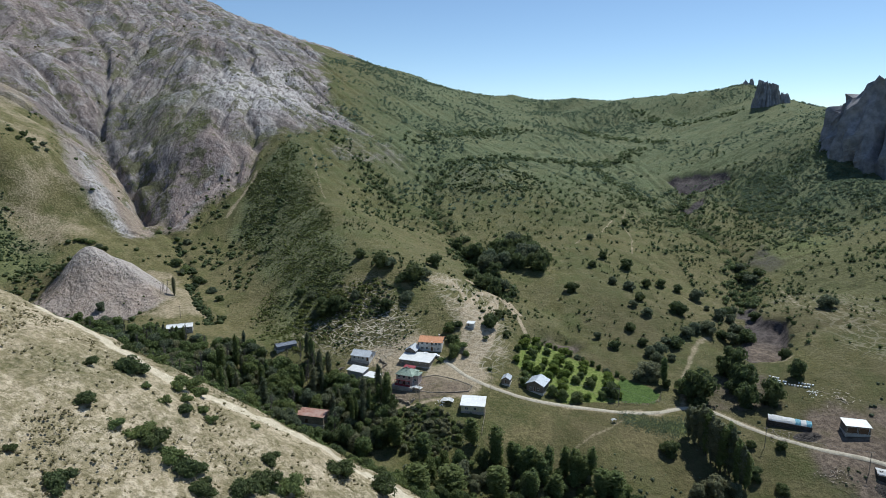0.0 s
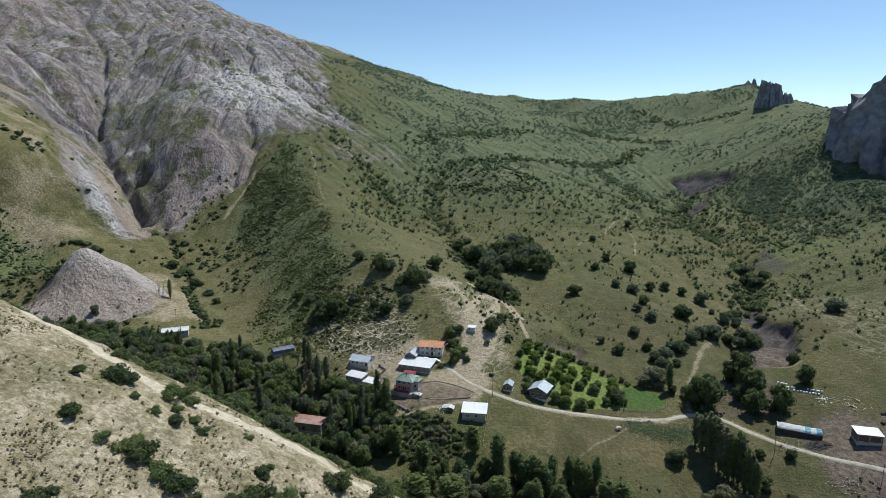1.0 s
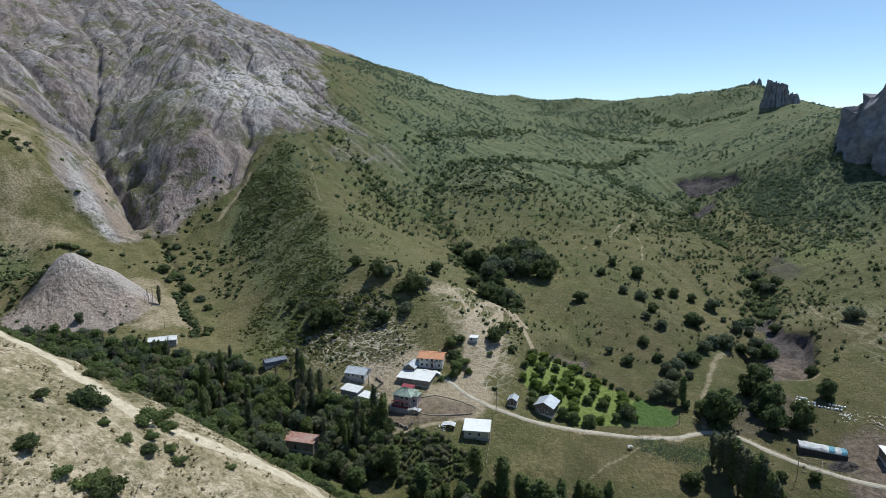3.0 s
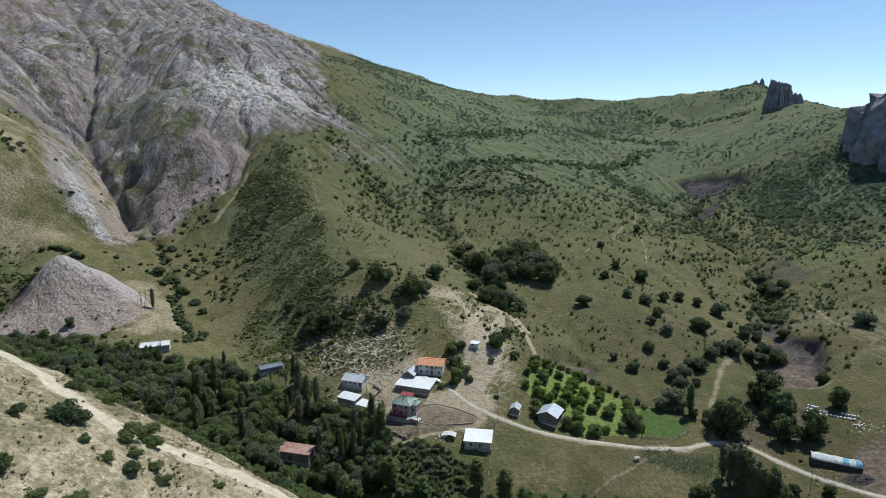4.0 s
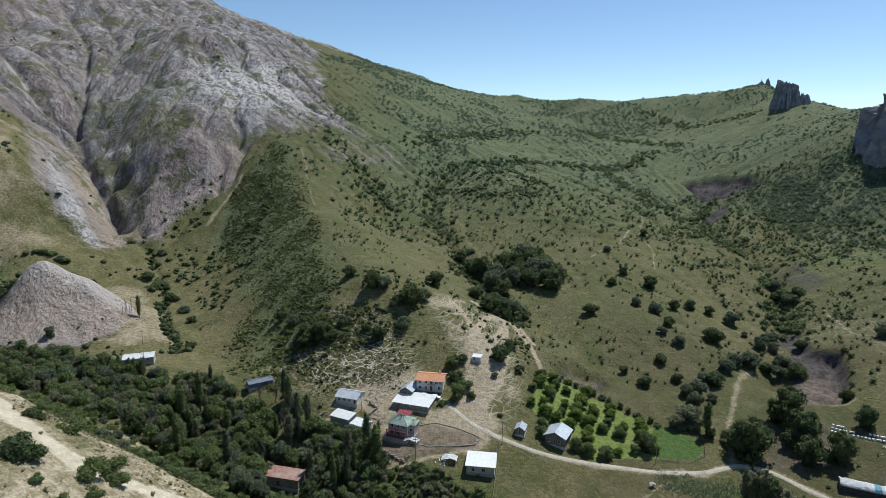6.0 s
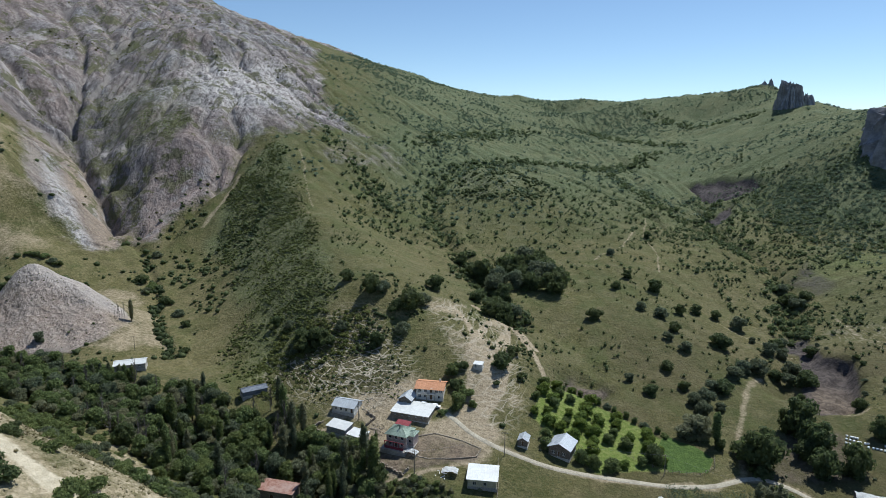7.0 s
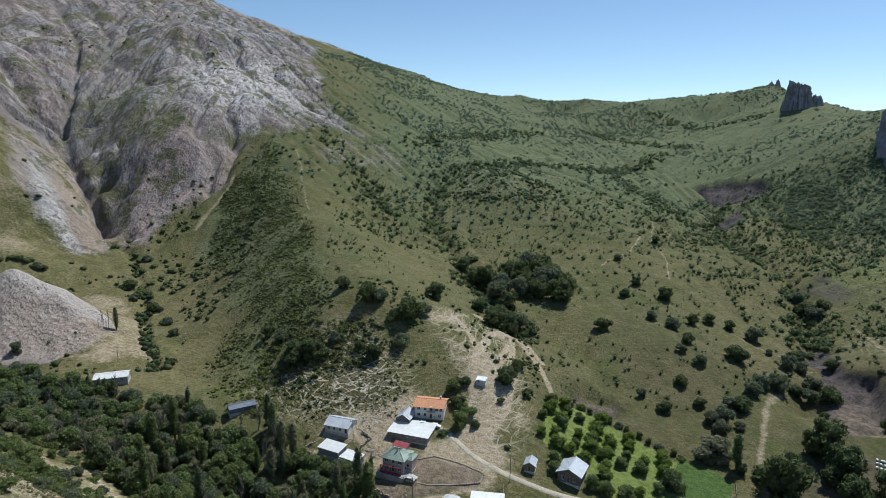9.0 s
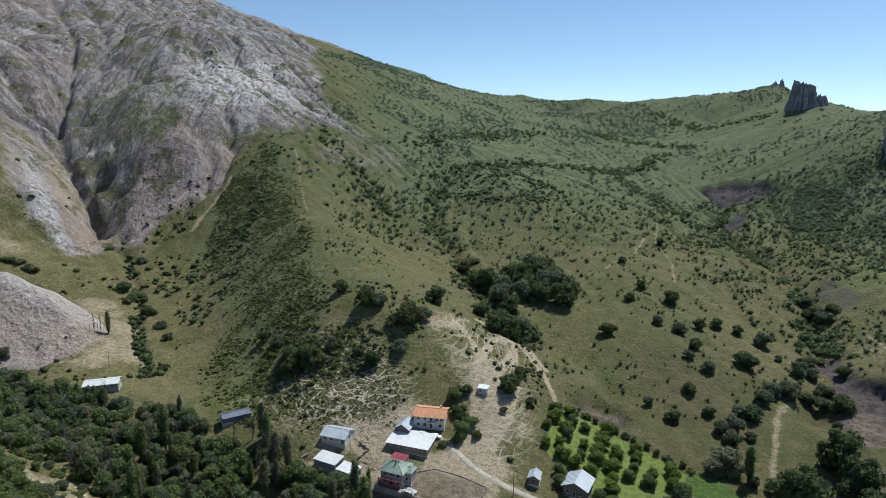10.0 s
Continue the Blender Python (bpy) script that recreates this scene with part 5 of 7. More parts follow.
# green belt of bushes between the sand and the wood
belt = [(-165, 204), (-120, 198), (-104, 196), (-84, 194), (-62, 188), (-40, 182), (-20, 178), (-2, 172), (12, 174), (0, 184), (-20, 192), (-45, 202), (-70, 208), (-100, 214), (-124, 216), (-165, 232)]
spots = []
while len(spots) < 200:
    x, y = pick.uniform(-165, 12), pick.uniform(170, 232)
    if inside(np.array([x]), np.array([y]), belt, 0.1)[0] > 0.5 and all(math.hypot(x - a, y - b) > 2.1 for a, b in spots):
        spots.append((x, y))
for x, y in spots:
    if x < -66 and pick.random() < 0.45:
        continue
    plant(LOW[1:2], x, y, pick.uniform(3.2, 6.0), "low green bush on the bank above the stream", "bush", "bushes on the stream bank", 0.95, mass=BANK_MASS if x < -66 else None)

for a, b, n in (((-78, 182), (-50, 175), 9), ((-50, 175), (-28, 171), 9), ((-28, 171), (-6, 166), 9), ((-6, 166), (8, 163), 6)):
    for i in range(n):
        t = (i + pick.uniform(-0.3, 0.3)) / n
        plant(LOW[:2], a[0] + (b[0] - a[0]) * t, a[1] + (b[1] - a[1]) * t + pick.uniform(2, 6), pick.uniform(4.0, 6.5), "leafy green bush along the edge of the sand", "bush", "bushes on the stream bank", 1.0)

# trees and bushes that crowd the stream
crowd = [(-16, 178), (0, 174), (20, 176), (60, 178), (72, 186), (56, 195), (40, 199), (20, 201), (2, 203), (-14, 199)]
spots = []
while len(spots) < 80:
    x, y = pick.uniform(-16, 72), pick.uniform(174, 204)
    if inside(np.array([x]), np.array([y]), crowd, 0.1)[0] > 0.5 and all(math.hypot(x - a, y - b) > 2.9 for a, b in spots):
        spots.append((x, y))
for x, y in spots:
    if pick.random() < 0.45:
        plant(ROUND[:4], x, y, pick.uniform(4.5, 7), "upright green tree crowding the stream", "tree", "trees crowding the stream", 1.4)
    else:
        plant(LOW + SILVER[:1], x, y, pick.uniform(3.5, 6), "leafy bush crowding the stream", "bush", "bushes crowding the stream", 0.95)

# thicket below the village
thicket = [(-20, 228), (-8, 229), (2, 224), (8, 217), (6, 208), (-6, 205), (-18, 212)]
spots = []
while len(spots) < 120:
    x, y = pick.uniform(-24, 10), pick.uniform(204, 232)
    if inside(np.array([x]), np.array([y]), thicket, 0.1)[0] > 0.5 and all(math.hypot(x - a, y - b) > 1.6 for a, b in spots):
        spots.append((x, y))
for x, y in spots:
    plant(LOW + SILVER[:1] + ROUND[2:3], x, y, pick.uniform(1.6, 4.2), "tangled low bush in the thicket below the village", "bush", "thicket bushes", 0.8, mass=THICKET_MASS)
stand("wood", "dense green trees of the streamside wood", "trees", WOOD_MASS)
stand("bank_bushes", "leafy bushes crowding the slope above the stream", "bushes", BANK_MASS)
stand("thicket", "tangled low bushes below the village", "bushes", THICKET_MASS)
for ob in [o for r in MODELS for o in (*r.children_recursive, r)]:
    bpy.data.objects.remove(ob)


# ---- scrub: far too many to count ----
def scrub(name, count, area, sizes, mat, label, seed, density, coarse=True, squat=0.75, cards=10, core=1.0):
    """Many shrubs as one mesh: a lumpy mass with some leaf sprays each, where density(x, y) allows."""
    rng = np.random.default_rng(seed)
    (x0, x1), (y0, y1) = area
    x, y = rng.uniform(x0, x1, count * 12), rng.uniform(y0, y1, count * 12)
    keep = rng.uniform(0, 1, len(x)) < density(x, y)
    x, y = x[keep][:count], y[keep][:count]
    n = len(x)
    s = sizes[0] + (sizes[1] - sizes[0]) * rng.uniform(0, 1, n) ** 2.2
    z = height(x, y)
    base_v, base_f = (PIP_V, PIP_F) if coarse else (OCT_V, OCT_F)
    k = len(base_v)
    v = base_v[None] * (1 + 0.15 * rng.standard_normal((n, k, 1)))
    v = v * np.stack([s * rng.uniform(0.8, 1.25, n), s * rng.uniform(0.8, 1.25, n), s * squat * rng.uniform(0.8, 1.2, n)], -1)[:, None] * 0.5 * core
    at = np.stack([x, y, z + 0.28 * s * squat], -1)
    v += at[:, None]
    f = (np.array(base_f)[None] + (np.arange(n) * k)[:, None, None]).reshape(-1, 3)
    d = ball(rng, n * cards).reshape(n, cards, 3)
    d[..., 2] = np.abs(d[..., 2])
    c = at[:, None] + d * s[:, None, None] * 0.5 * np.array([1.05, 1.05, squat * 1.1])
    a, b = ball(rng, n * cards).reshape(n, cards, 3), ball(rng, n * cards).reshape(n, cards, 3)
    r = s[:, None, None] * (0.24 if not coarse else 0.17 if cards < 16 else 0.2)
    tri = np.stack([c + a * r, c + b * r, c - (a + b) * r * 0.7], 2).reshape(-1, 3)
    g = np.arange(len(tri)).reshape(-1, 3) + n * k
    faces = np.concatenate([f, g]).astype(np.int32)
    me = bpy.data.meshes.new(name)
    verts = np.concatenate([v.reshape(-1, 3), tri])
    me.vertices.add(len(verts))
    me.vertices.foreach_set("co", verts.astype(np.float32).ravel())
    me.loops.add(faces.size)
    me.loops.foreach_set("vertex_index", faces.ravel())
    me.polygons.add(len(faces))
    me.polygons.foreach_set("loop_start", np.arange(0, faces.size, 3, dtype=np.int32))
    me.polygons.foreach_set("use_smooth", np.ones(len(faces), bool))
    me.materials.append(mat)
    me.update(calc_edges=True)
    return tagged(new(name, me), label, "shrubs", kind="stuff")


def open_slope(x, y):
    c = covers(x, y)
    return (1 - c["rock"]) * (1 - c["calm"]) * (1 - c["hill"]) * (1 - c["scar"]) * (1 - np.clip(2 * c["dirt"], 0, 1))


GULLIES = [[(-122, 640, 0), (-100, 610, 0), (-72, 570, 0), (-50, 530, 0)], LANDFORMS["main_gully"], LANDFORMS["east_gully"], [(20, 660, 0), (80, 700, 0), (150, 690, 0), (190, 720, 0), (260, 800, 0)], [(218, 529, 0), (190, 600, 0), (175, 690, 0)], [(-30, 700, 0), (40, 800, 0), (120, 900, 0)], [(300, 830, 0), (250, 900, 0), (210, 990, 0)], [(430, 900, 0), (360, 930, 0), (330, 1040, 0)]]


def gullies(x, y, r):
    return np.maximum.reduce([np.clip(1.35 - beside(x, y, [p[:2] for p in g]) / r, 0, 1) for g in GULLIES])


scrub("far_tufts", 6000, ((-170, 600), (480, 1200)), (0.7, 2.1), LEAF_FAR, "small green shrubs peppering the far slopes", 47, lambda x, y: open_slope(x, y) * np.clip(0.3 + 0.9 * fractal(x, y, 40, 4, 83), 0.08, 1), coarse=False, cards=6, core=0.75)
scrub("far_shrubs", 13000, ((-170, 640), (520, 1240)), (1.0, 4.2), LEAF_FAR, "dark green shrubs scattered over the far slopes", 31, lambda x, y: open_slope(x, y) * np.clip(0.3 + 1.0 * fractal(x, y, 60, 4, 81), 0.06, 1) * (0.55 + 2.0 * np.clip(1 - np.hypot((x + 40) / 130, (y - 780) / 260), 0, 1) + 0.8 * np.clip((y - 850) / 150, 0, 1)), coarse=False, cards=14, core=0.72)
scrub("gully_shrubs", 1900, ((-125, 440), (330, 1060)), (1.5, 6.0), LEAF_SCRUB, "dense dark shrubs filling the gullies", 32, lambda x, y: gullies(x, y, 12) * open_slope(x, y), cards=22, core=0.75)
scrub("slope_shrubs", 2800, ((-70, 300), (290, 600)), (0.35, 2.2), LEAF_SCRUB, "small dark shrubs dotted over grazed grass", 33, lambda x, y: open_slope(x, y) * np.clip(0.12 + 0.8 * fractal(x, y, 40, 3, 85), 0.05, 0.8), squat=1.05, cards=16, core=0.7)
scrub("mid_shrubs", 1500, ((-85, 320), (425, 720)), (1.0, 4.0), LEAF_SCRUB, "round dark shrubs scattered over the middle slopes", 52, lambda x, y: open_slope(x, y) * np.clip(0.2 + 0.9 * fractal(x, y, 48, 3, 115), 0.06, 1), squat=0.95, cards=18, core=0.7)
scrub("spur_scrub", 9000, ((-165, -50), (285, 570)), (0.5, 2.1), LEAF_SPUR, "dense low scrub on the shaded spur flank", 34, lambda x, y: inside(x + 6 * fractal(x, y, 20, 2, 3), y, SPUR_SCRUB, 12) * np.clip(0.6 + 0.7 * fractal(x, y, 18, 3, 87), 0.12, 1), squat=0.6, cards=7, core=0.85)
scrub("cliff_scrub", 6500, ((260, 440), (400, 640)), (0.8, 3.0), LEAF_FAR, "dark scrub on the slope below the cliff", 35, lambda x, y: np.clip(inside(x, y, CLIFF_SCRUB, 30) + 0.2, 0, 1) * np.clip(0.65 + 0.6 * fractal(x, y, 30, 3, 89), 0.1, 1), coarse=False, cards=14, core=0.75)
scrub("badland_shrubs", 700, ((-560, -90), (470, 1150)), (0.7, 3.2), LEAF_DRY, "sparse dry shrubs on the grey badland slopes", 36, lambda x, y: covers(x, y)["rock"] * np.clip(0.1 + fractal(x, y, 50, 3, 91), 0.02, 1))
scrub("outcrop_shrubs", 650, ((0, 100), (545, 670)), (0.9, 4.2), LEAF_SCRUB, "dark shrubs crowding a low rocky outcrop", 48, lambda x, y: inside(x, y, OUTCROP, 16) * np.clip(0.35 + 1.1 * fractal(x, y, 16, 3, 107), 0.05, 1))
scrub("cone_tufts", 520, ((-245, -158), (296, 358)), (0.25, 0.9), LEAF_DRY, "small dark tufts dotted over the pale mound", 51, lambda x, y: inside(x, y, CONE, 6) * np.clip(0.45 + 0.6 * fractal(x, y, 14, 3, 113), 0.05, 1), cards=6, core=0.8)
scrub("brook_shrubs", 460, ((-240, -120), (310, 470)), (1.2, 5.0), LEAF_DARK, "dark shrubs lining the dry brook", 49, lambda x, y: np.clip(1.3 - beside(x, y, [p[:2] for p in LANDFORMS["brook"]]) / 3.4, 0, 1) * np.clip(0.55 + 1.0 * fractal(x, y, 14, 3, 109), 0.05, 1))
scrub("west_scrub", 3600, ((-420, -235), (350, 560)), (0.6, 2.8), LEAF_SCRUB, "dense low scrub on the western slope", 45, lambda x, y: inside(x, y, WEST_SCRUB, 14) * np.clip(0.6 + 0.8 * fractal(x, y, 18, 3, 88), 0.05, 1), cards=7, core=0.85)
scrub("west_shrubs", 1100, ((-420, -120), (300, 560)), (0.8, 4.0), LEAF_SCRUB, "dark shrubs on the western meadow slopes", 37, lambda x, y: open_slope(x, y) * np.clip(0.1 + 0.8 * fractal(x, y, 40, 3, 93), 0.01, 1))
scrub("east_shrubs", 3400, ((165, 380), (240, 600)), (0.5, 3.0), LEAF_SCRUB, "scattered shrubs on the eastern slope", 38, lambda x, y: open_slope(x, y) * np.clip(-0.05 + 1.4 * fractal(x, y, 40, 3, 95), 0.02, 1) * np.clip((y - 320) / 60, 0.08, 1), squat=0.95, cards=16, core=0.7)
scrub("sand_tufts", 9500, ((-165, 8), (95, 192)), (0.25, 1.15), LEAF_TUFT, "dry tufts and low scrub on pale sand", 39, lambda x, y: inside(x, y, SAND_HILL, 6) * np.clip((beside(x, y, SAND_STRIP) - 2.5) / 4, 0.02, 1) * np.clip(0.5 + 0.5 * fractal(x, y, 14, 3, 97), 0.04, 1), squat=0.65, cards=6, core=0.75)
scrub("knoll_tufts", 800, ((-75, 40), (250, 345)), (0.4, 2.2), LEAF_DARK, "green tufts and shrubs round the knoll", 40, lambda x, y: np.clip(0.3 + 0.9 * fractal(x, y, 16, 3, 99), 0.02, 1) * (1 - covers(x, y)["calm"]) * (1 - 0.85 * inside(x, y, KNOLL_SAND, 8)))
scrub("knoll_bushes", 620, ((-84, -34), (272, 318)), (0.6, 2.8), LEAF_SPUR, "dark low bushes on the shaded side of the knoll", 46, lambda x, y: np.clip(0.5 + 0.9 * fractal(x, y, 12, 3, 103), 0.02, 1) * np.clip((-40 - x) / 10 + (y - 292) / 12, 0, 1), cards=18, core=0.7)
scrub("knoll_hummocks", 1500, ((-78, -12), (266, 316)), (0.35, 1.3), LEAF_SPUR, "small dark hummocks of grass on trodden grey ground", 50, lambda x, y: inside(x, y, KNOLL_GREY, 10) * np.clip(0.55 + 0.5 * fractal(x, y, 12, 3, 111), 0.05, 1), squat=0.55, cards=8, core=0.8)
scrub("meadow_shrubs", 240, ((-10, 190), (176, 250)), (0.4, 1.6), LEAF_GREY, "weedy tufts in the meadow", 42, lambda x, y: np.clip(-0.1 + 0.9 * fractal(x, y, 16, 3, 101), 0.0, 1) * (beside(x, y, MAIN_ROAD) > 4) * (1 - inside(x, y, HAY_FIELD, 4)) * (1 - 0.85 * inside(x, y, [(60, 228), (98, 222), (96, 200), (60, 200)], 6)))
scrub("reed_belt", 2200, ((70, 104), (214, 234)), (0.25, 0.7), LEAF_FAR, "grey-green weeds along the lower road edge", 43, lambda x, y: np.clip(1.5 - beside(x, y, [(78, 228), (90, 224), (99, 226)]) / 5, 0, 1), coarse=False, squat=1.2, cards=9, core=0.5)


# ---- buildings ----
ROOF_WHITE = plain("pale_galvanised_roof_sheet", (0.58, 0.6, 0.62), (0.7, 0.715, 0.73), 1.2, 0.55, 0.1, 0.01, (0.52, 0.52, 0.53))
ROOF_BLUE = plain("blue_grey_roof_sheet", (0.42, 0.46, 0.52), (0.54, 0.585, 0.64), 1.0, 0.52, 0.12, 0.01, (0.34, 0.36, 0.4))
ROOF_ORANGE = plain("orange_clay_roof", (0.46, 0.22, 0.12), (0.62, 0.32, 0.19), 0.8, 0.8, 0.0, 0.03, (0.42, 0.22, 0.14))
ROOF_GREEN = plain("dull_green_roof_sheet", (0.2, 0.27, 0.23), (0.33, 0.4, 0.35), 0.8, 0.5, 0.15, 0.01)
ROOF_RED = plain("faded_red_roof_sheet", (0.2, 0.035, 0.05), (0.3, 0.075, 0.085), 0.8, 0.55, 0.1, 0.01)
ROOF_RUST = plain("rusty_roof_sheet", (0.25, 0.11, 0.08), (0.4, 0.26, 0.22), 0.9, 0.7, 0.1, 0.01, (0.45, 0.38, 0.36))
ROOF_DARK = plain("slate_grey_roof_sheet", (0.1, 0.12, 0.16), (0.2, 0.22, 0.27), 0.9, 0.5, 0.2, 0.01)
WALL_WHITE = plain("whitewashed_wall", (0.55, 0.53, 0.5), (0.72, 0.7, 0.66), 0.9, 0.9, 0.0, 0.02, (0.42, 0.38, 0.33))
WALL_GREY = plain("grey_block_wall", (0.27, 0.26, 0.25), (0.42, 0.4, 0.38), 0.5, 0.92, 0.0, 0.03)
WALL_PINK = plain("pinkish_plaster_wall", (0.4, 0.31, 0.29), (0.54, 0.44, 0.41), 0.7, 0.9)
WALL_MAROON = plain("maroon_painted_base", (0.2, 0.035, 0.05), (0.3, 0.07, 0.08), 0.6, 0.8)
WALL_YELLOW = plain("pale_yellow_plaster_wall", (0.45, 0.41, 0.3), (0.58, 0.53, 0.4), 0.7, 0.9)
WALL_STONE = plain("rough_field_stone", (0.2, 0.17, 0.14), (0.38, 0.33, 0.27), 0.45, 0.95, 0.0, 0.08)
WALL_WOOD = plain("weathered_boards", (0.12, 0.1, 0.085), (0.24, 0.21, 0.18), 0.35, 0.9, 0.0, 0.02)
TIMBER = plain("grey_timber", (0.2, 0.17, 0.14), (0.36, 0.31, 0.26), 0.3, 0.9)
FRAME = plain("white_window_frame", (0.6, 0.6, 0.6), (0.75, 0.75, 0.74), 0.3, 0.5)
DOOR = plain("brown_door_boards", (0.09, 0.05, 0.03), (0.16, 0.1, 0.06), 0.3, 0.7)
CONCRETE = plain("pale_concrete", (0.4, 0.39, 0.37), (0.58, 0.56, 0.53), 0.7, 0.9)
DARK_EARTH = plain("dark_dung_heap", (0.035, 0.03, 0.028), (0.09, 0.08, 0.075), 0.5, 1.0, 0.0, 0.1)
SHEET_WHITE = plain("white_plastic_sheet", (0.74, 0.76, 0.79), (0.86, 0.87, 0.88), 0.8, 0.5, 0.0, 0.02, (0.66, 0.68, 0.71))
SHEET_BLUE = plain("light_blue_plastic_sheet", (0.12, 0.4, 0.58), (0.32, 0.62, 0.76), 0.8, 0.4, 0.0, 0.05)
STEEL = plain("dull_steel", (0.3, 0.3, 0.31), (0.45, 0.45, 0.46), 0.4, 0.45, 0.8, 0.005)
GLASS, gtree, gout = material("dark_window_glass", 0.08)
gout.inputs["Base Color"].default_value, gout.inputs["Specular IOR Level"].default_value = (0.02, 0.025, 0.03, 1), 0.6


def wall(bm, length, high, thick, holes):
    """An upright wall along x from 0 to length, with openings (x, z, width, height) cut right through."""
    cuts = sorted({0.0, length, *(round(h[0], 3) for h in holes), *(round(h[0] + h[2], 3) for h in holes)})
    for a, b in zip(cuts[:-1], cuts[1:]):
        gaps = sorted((h[1], h[1] + h[3]) for h in holes if h[0] - 1e-3 <= a and b <= h[0] + h[2] + 1e-3)
        z = 0.0
        for g0, g1 in gaps:
            if g0 > z:
                box(bm, a, b, 0, thick, z, g0)
            z = g1
        if z < high:
            box(bm, a, b, 0, thick, z, high)
    return bm


def fill_hole(parent, m, hole, door):
    """A window or a door set into an opening of a wall with the frame m."""
    x, z, w, h = hole
    bm = bmesh.new()
    for q in ((x, x + 0.08, z, z + h), (x + w - 0.08, x + w, z, z + h), (x + 0.08, x + w - 0.08, z + h - 0.08, z + h), (x + 0.08, x + w - 0.08, z, z + 0.08)):
        box(bm, q[0], q[1], 0.06, 0.18, q[2], q[3])
    if not door:
        box(bm, x + w / 2 - 0.04, x + w / 2 + 0.04, 0.07, 0.17, z + 0.08, z + h - 0.08)
    ob = part("door" if door else "window", bm, FRAME, parent, "brown boarded door" if door else "dark window with a pale frame", m)
    if door:
        bm = box(bmesh.new(), x + 0.08, x + w - 0.08, 0.09, 0.14, z + 0.08, z + h - 0.08)
        part("door_leaf", bm, DOOR, ob)
        part("door_handle", box(bmesh.new(), x + w - 0.25, x + w - 0.15, 0.03, 0.09, z + 0.95, z + 1.05), STEEL, ob)
    else:
        part("pane", box(bmesh.new(), x + 0.08, x + w / 2 - 0.04, 0.11, 0.13, z + 0.08, z + h - 0.08), GLASS, ob)
        part("pane", box(bmesh.new(), x + w / 2 + 0.04, x + w - 0.08, 0.11, 0.13, z + 0.08, z + h - 0.08), GLASS, ob)
        part("window_sill", box(bmesh.new(), x - 0.08, x + w + 0.08, -0.1, 0.05, z - 0.08, z), CONCRETE, ob)


def slope(parent, corners, mat, label="", rib=0.9, thick=0.07, name="roof"):
    """One roof plane as a slab over its corners (eave left, eave right, top right, top left), with raised seams up the fall."""
    c = [Vector(p) for p in corners]
    n = (c[1] - c[0]).cross(c[3] - c[0]).normalized()
    bm = bmesh.new()
    count = max(2, int((c[1] - c[0]).length / rib))
    wide, marks = 0.05 / (c[1] - c[0]).length, [(0.0, 0.0)]
    for k in range(count + 1):
        t = 0.02 + 0.96 * k / count
        marks += [(t - wide, 0.0), (t - wide / 2, 0.05), (t + wide / 2, 0.05), (t + wide, 0.0)]
    marks.append((1.0, 0.0))
    eave = [bm.verts.new(c[0].lerp(c[1], t) + n * (thick + h)) for t, h in marks]
    top = [bm.verts.new(c[3].lerp(c[2], t) + n * (thick + h)) for t, h in marks]
    low = [bm.verts.new(p) for p in c]
    for k in range(len(marks) - 1):
        bm.faces.new((eave[k], eave[k + 1], top[k + 1], top[k]))
    bm.faces.new(low[::-1])
    bm.faces.new((low[0], low[1], *eave[::-1]))
    bm.faces.new((low[2], low[3], *top))
    bm.faces.new((low[1], low[2], top[-1], eave[-1]))
    bm.faces.new((low[3], low[0], eave[0], top[0]))
    return part(name, bm, mat, parent, label)


def gable_end(parent, x, d, h, rise, thick, mat, side):
    bm = bmesh.new()
    tri = ((0, h), (d, h), (d / 2, h + rise))
    a, b = [bm.verts.new((x, y, z)) for y, z in tri], [bm.verts.new((x + side * thick, y, z)) for y, z in tri]
    bm.faces.new(a)
    bm.faces.new(b[::-1])
    for k in range(3):
        bm.faces.new((a[k], a[(k + 1) % 3], b[(k + 1) % 3], b[k]))
    bmesh.ops.recalc_face_normals(bm, faces=bm.faces)
    part("gable", bm, mat, parent)


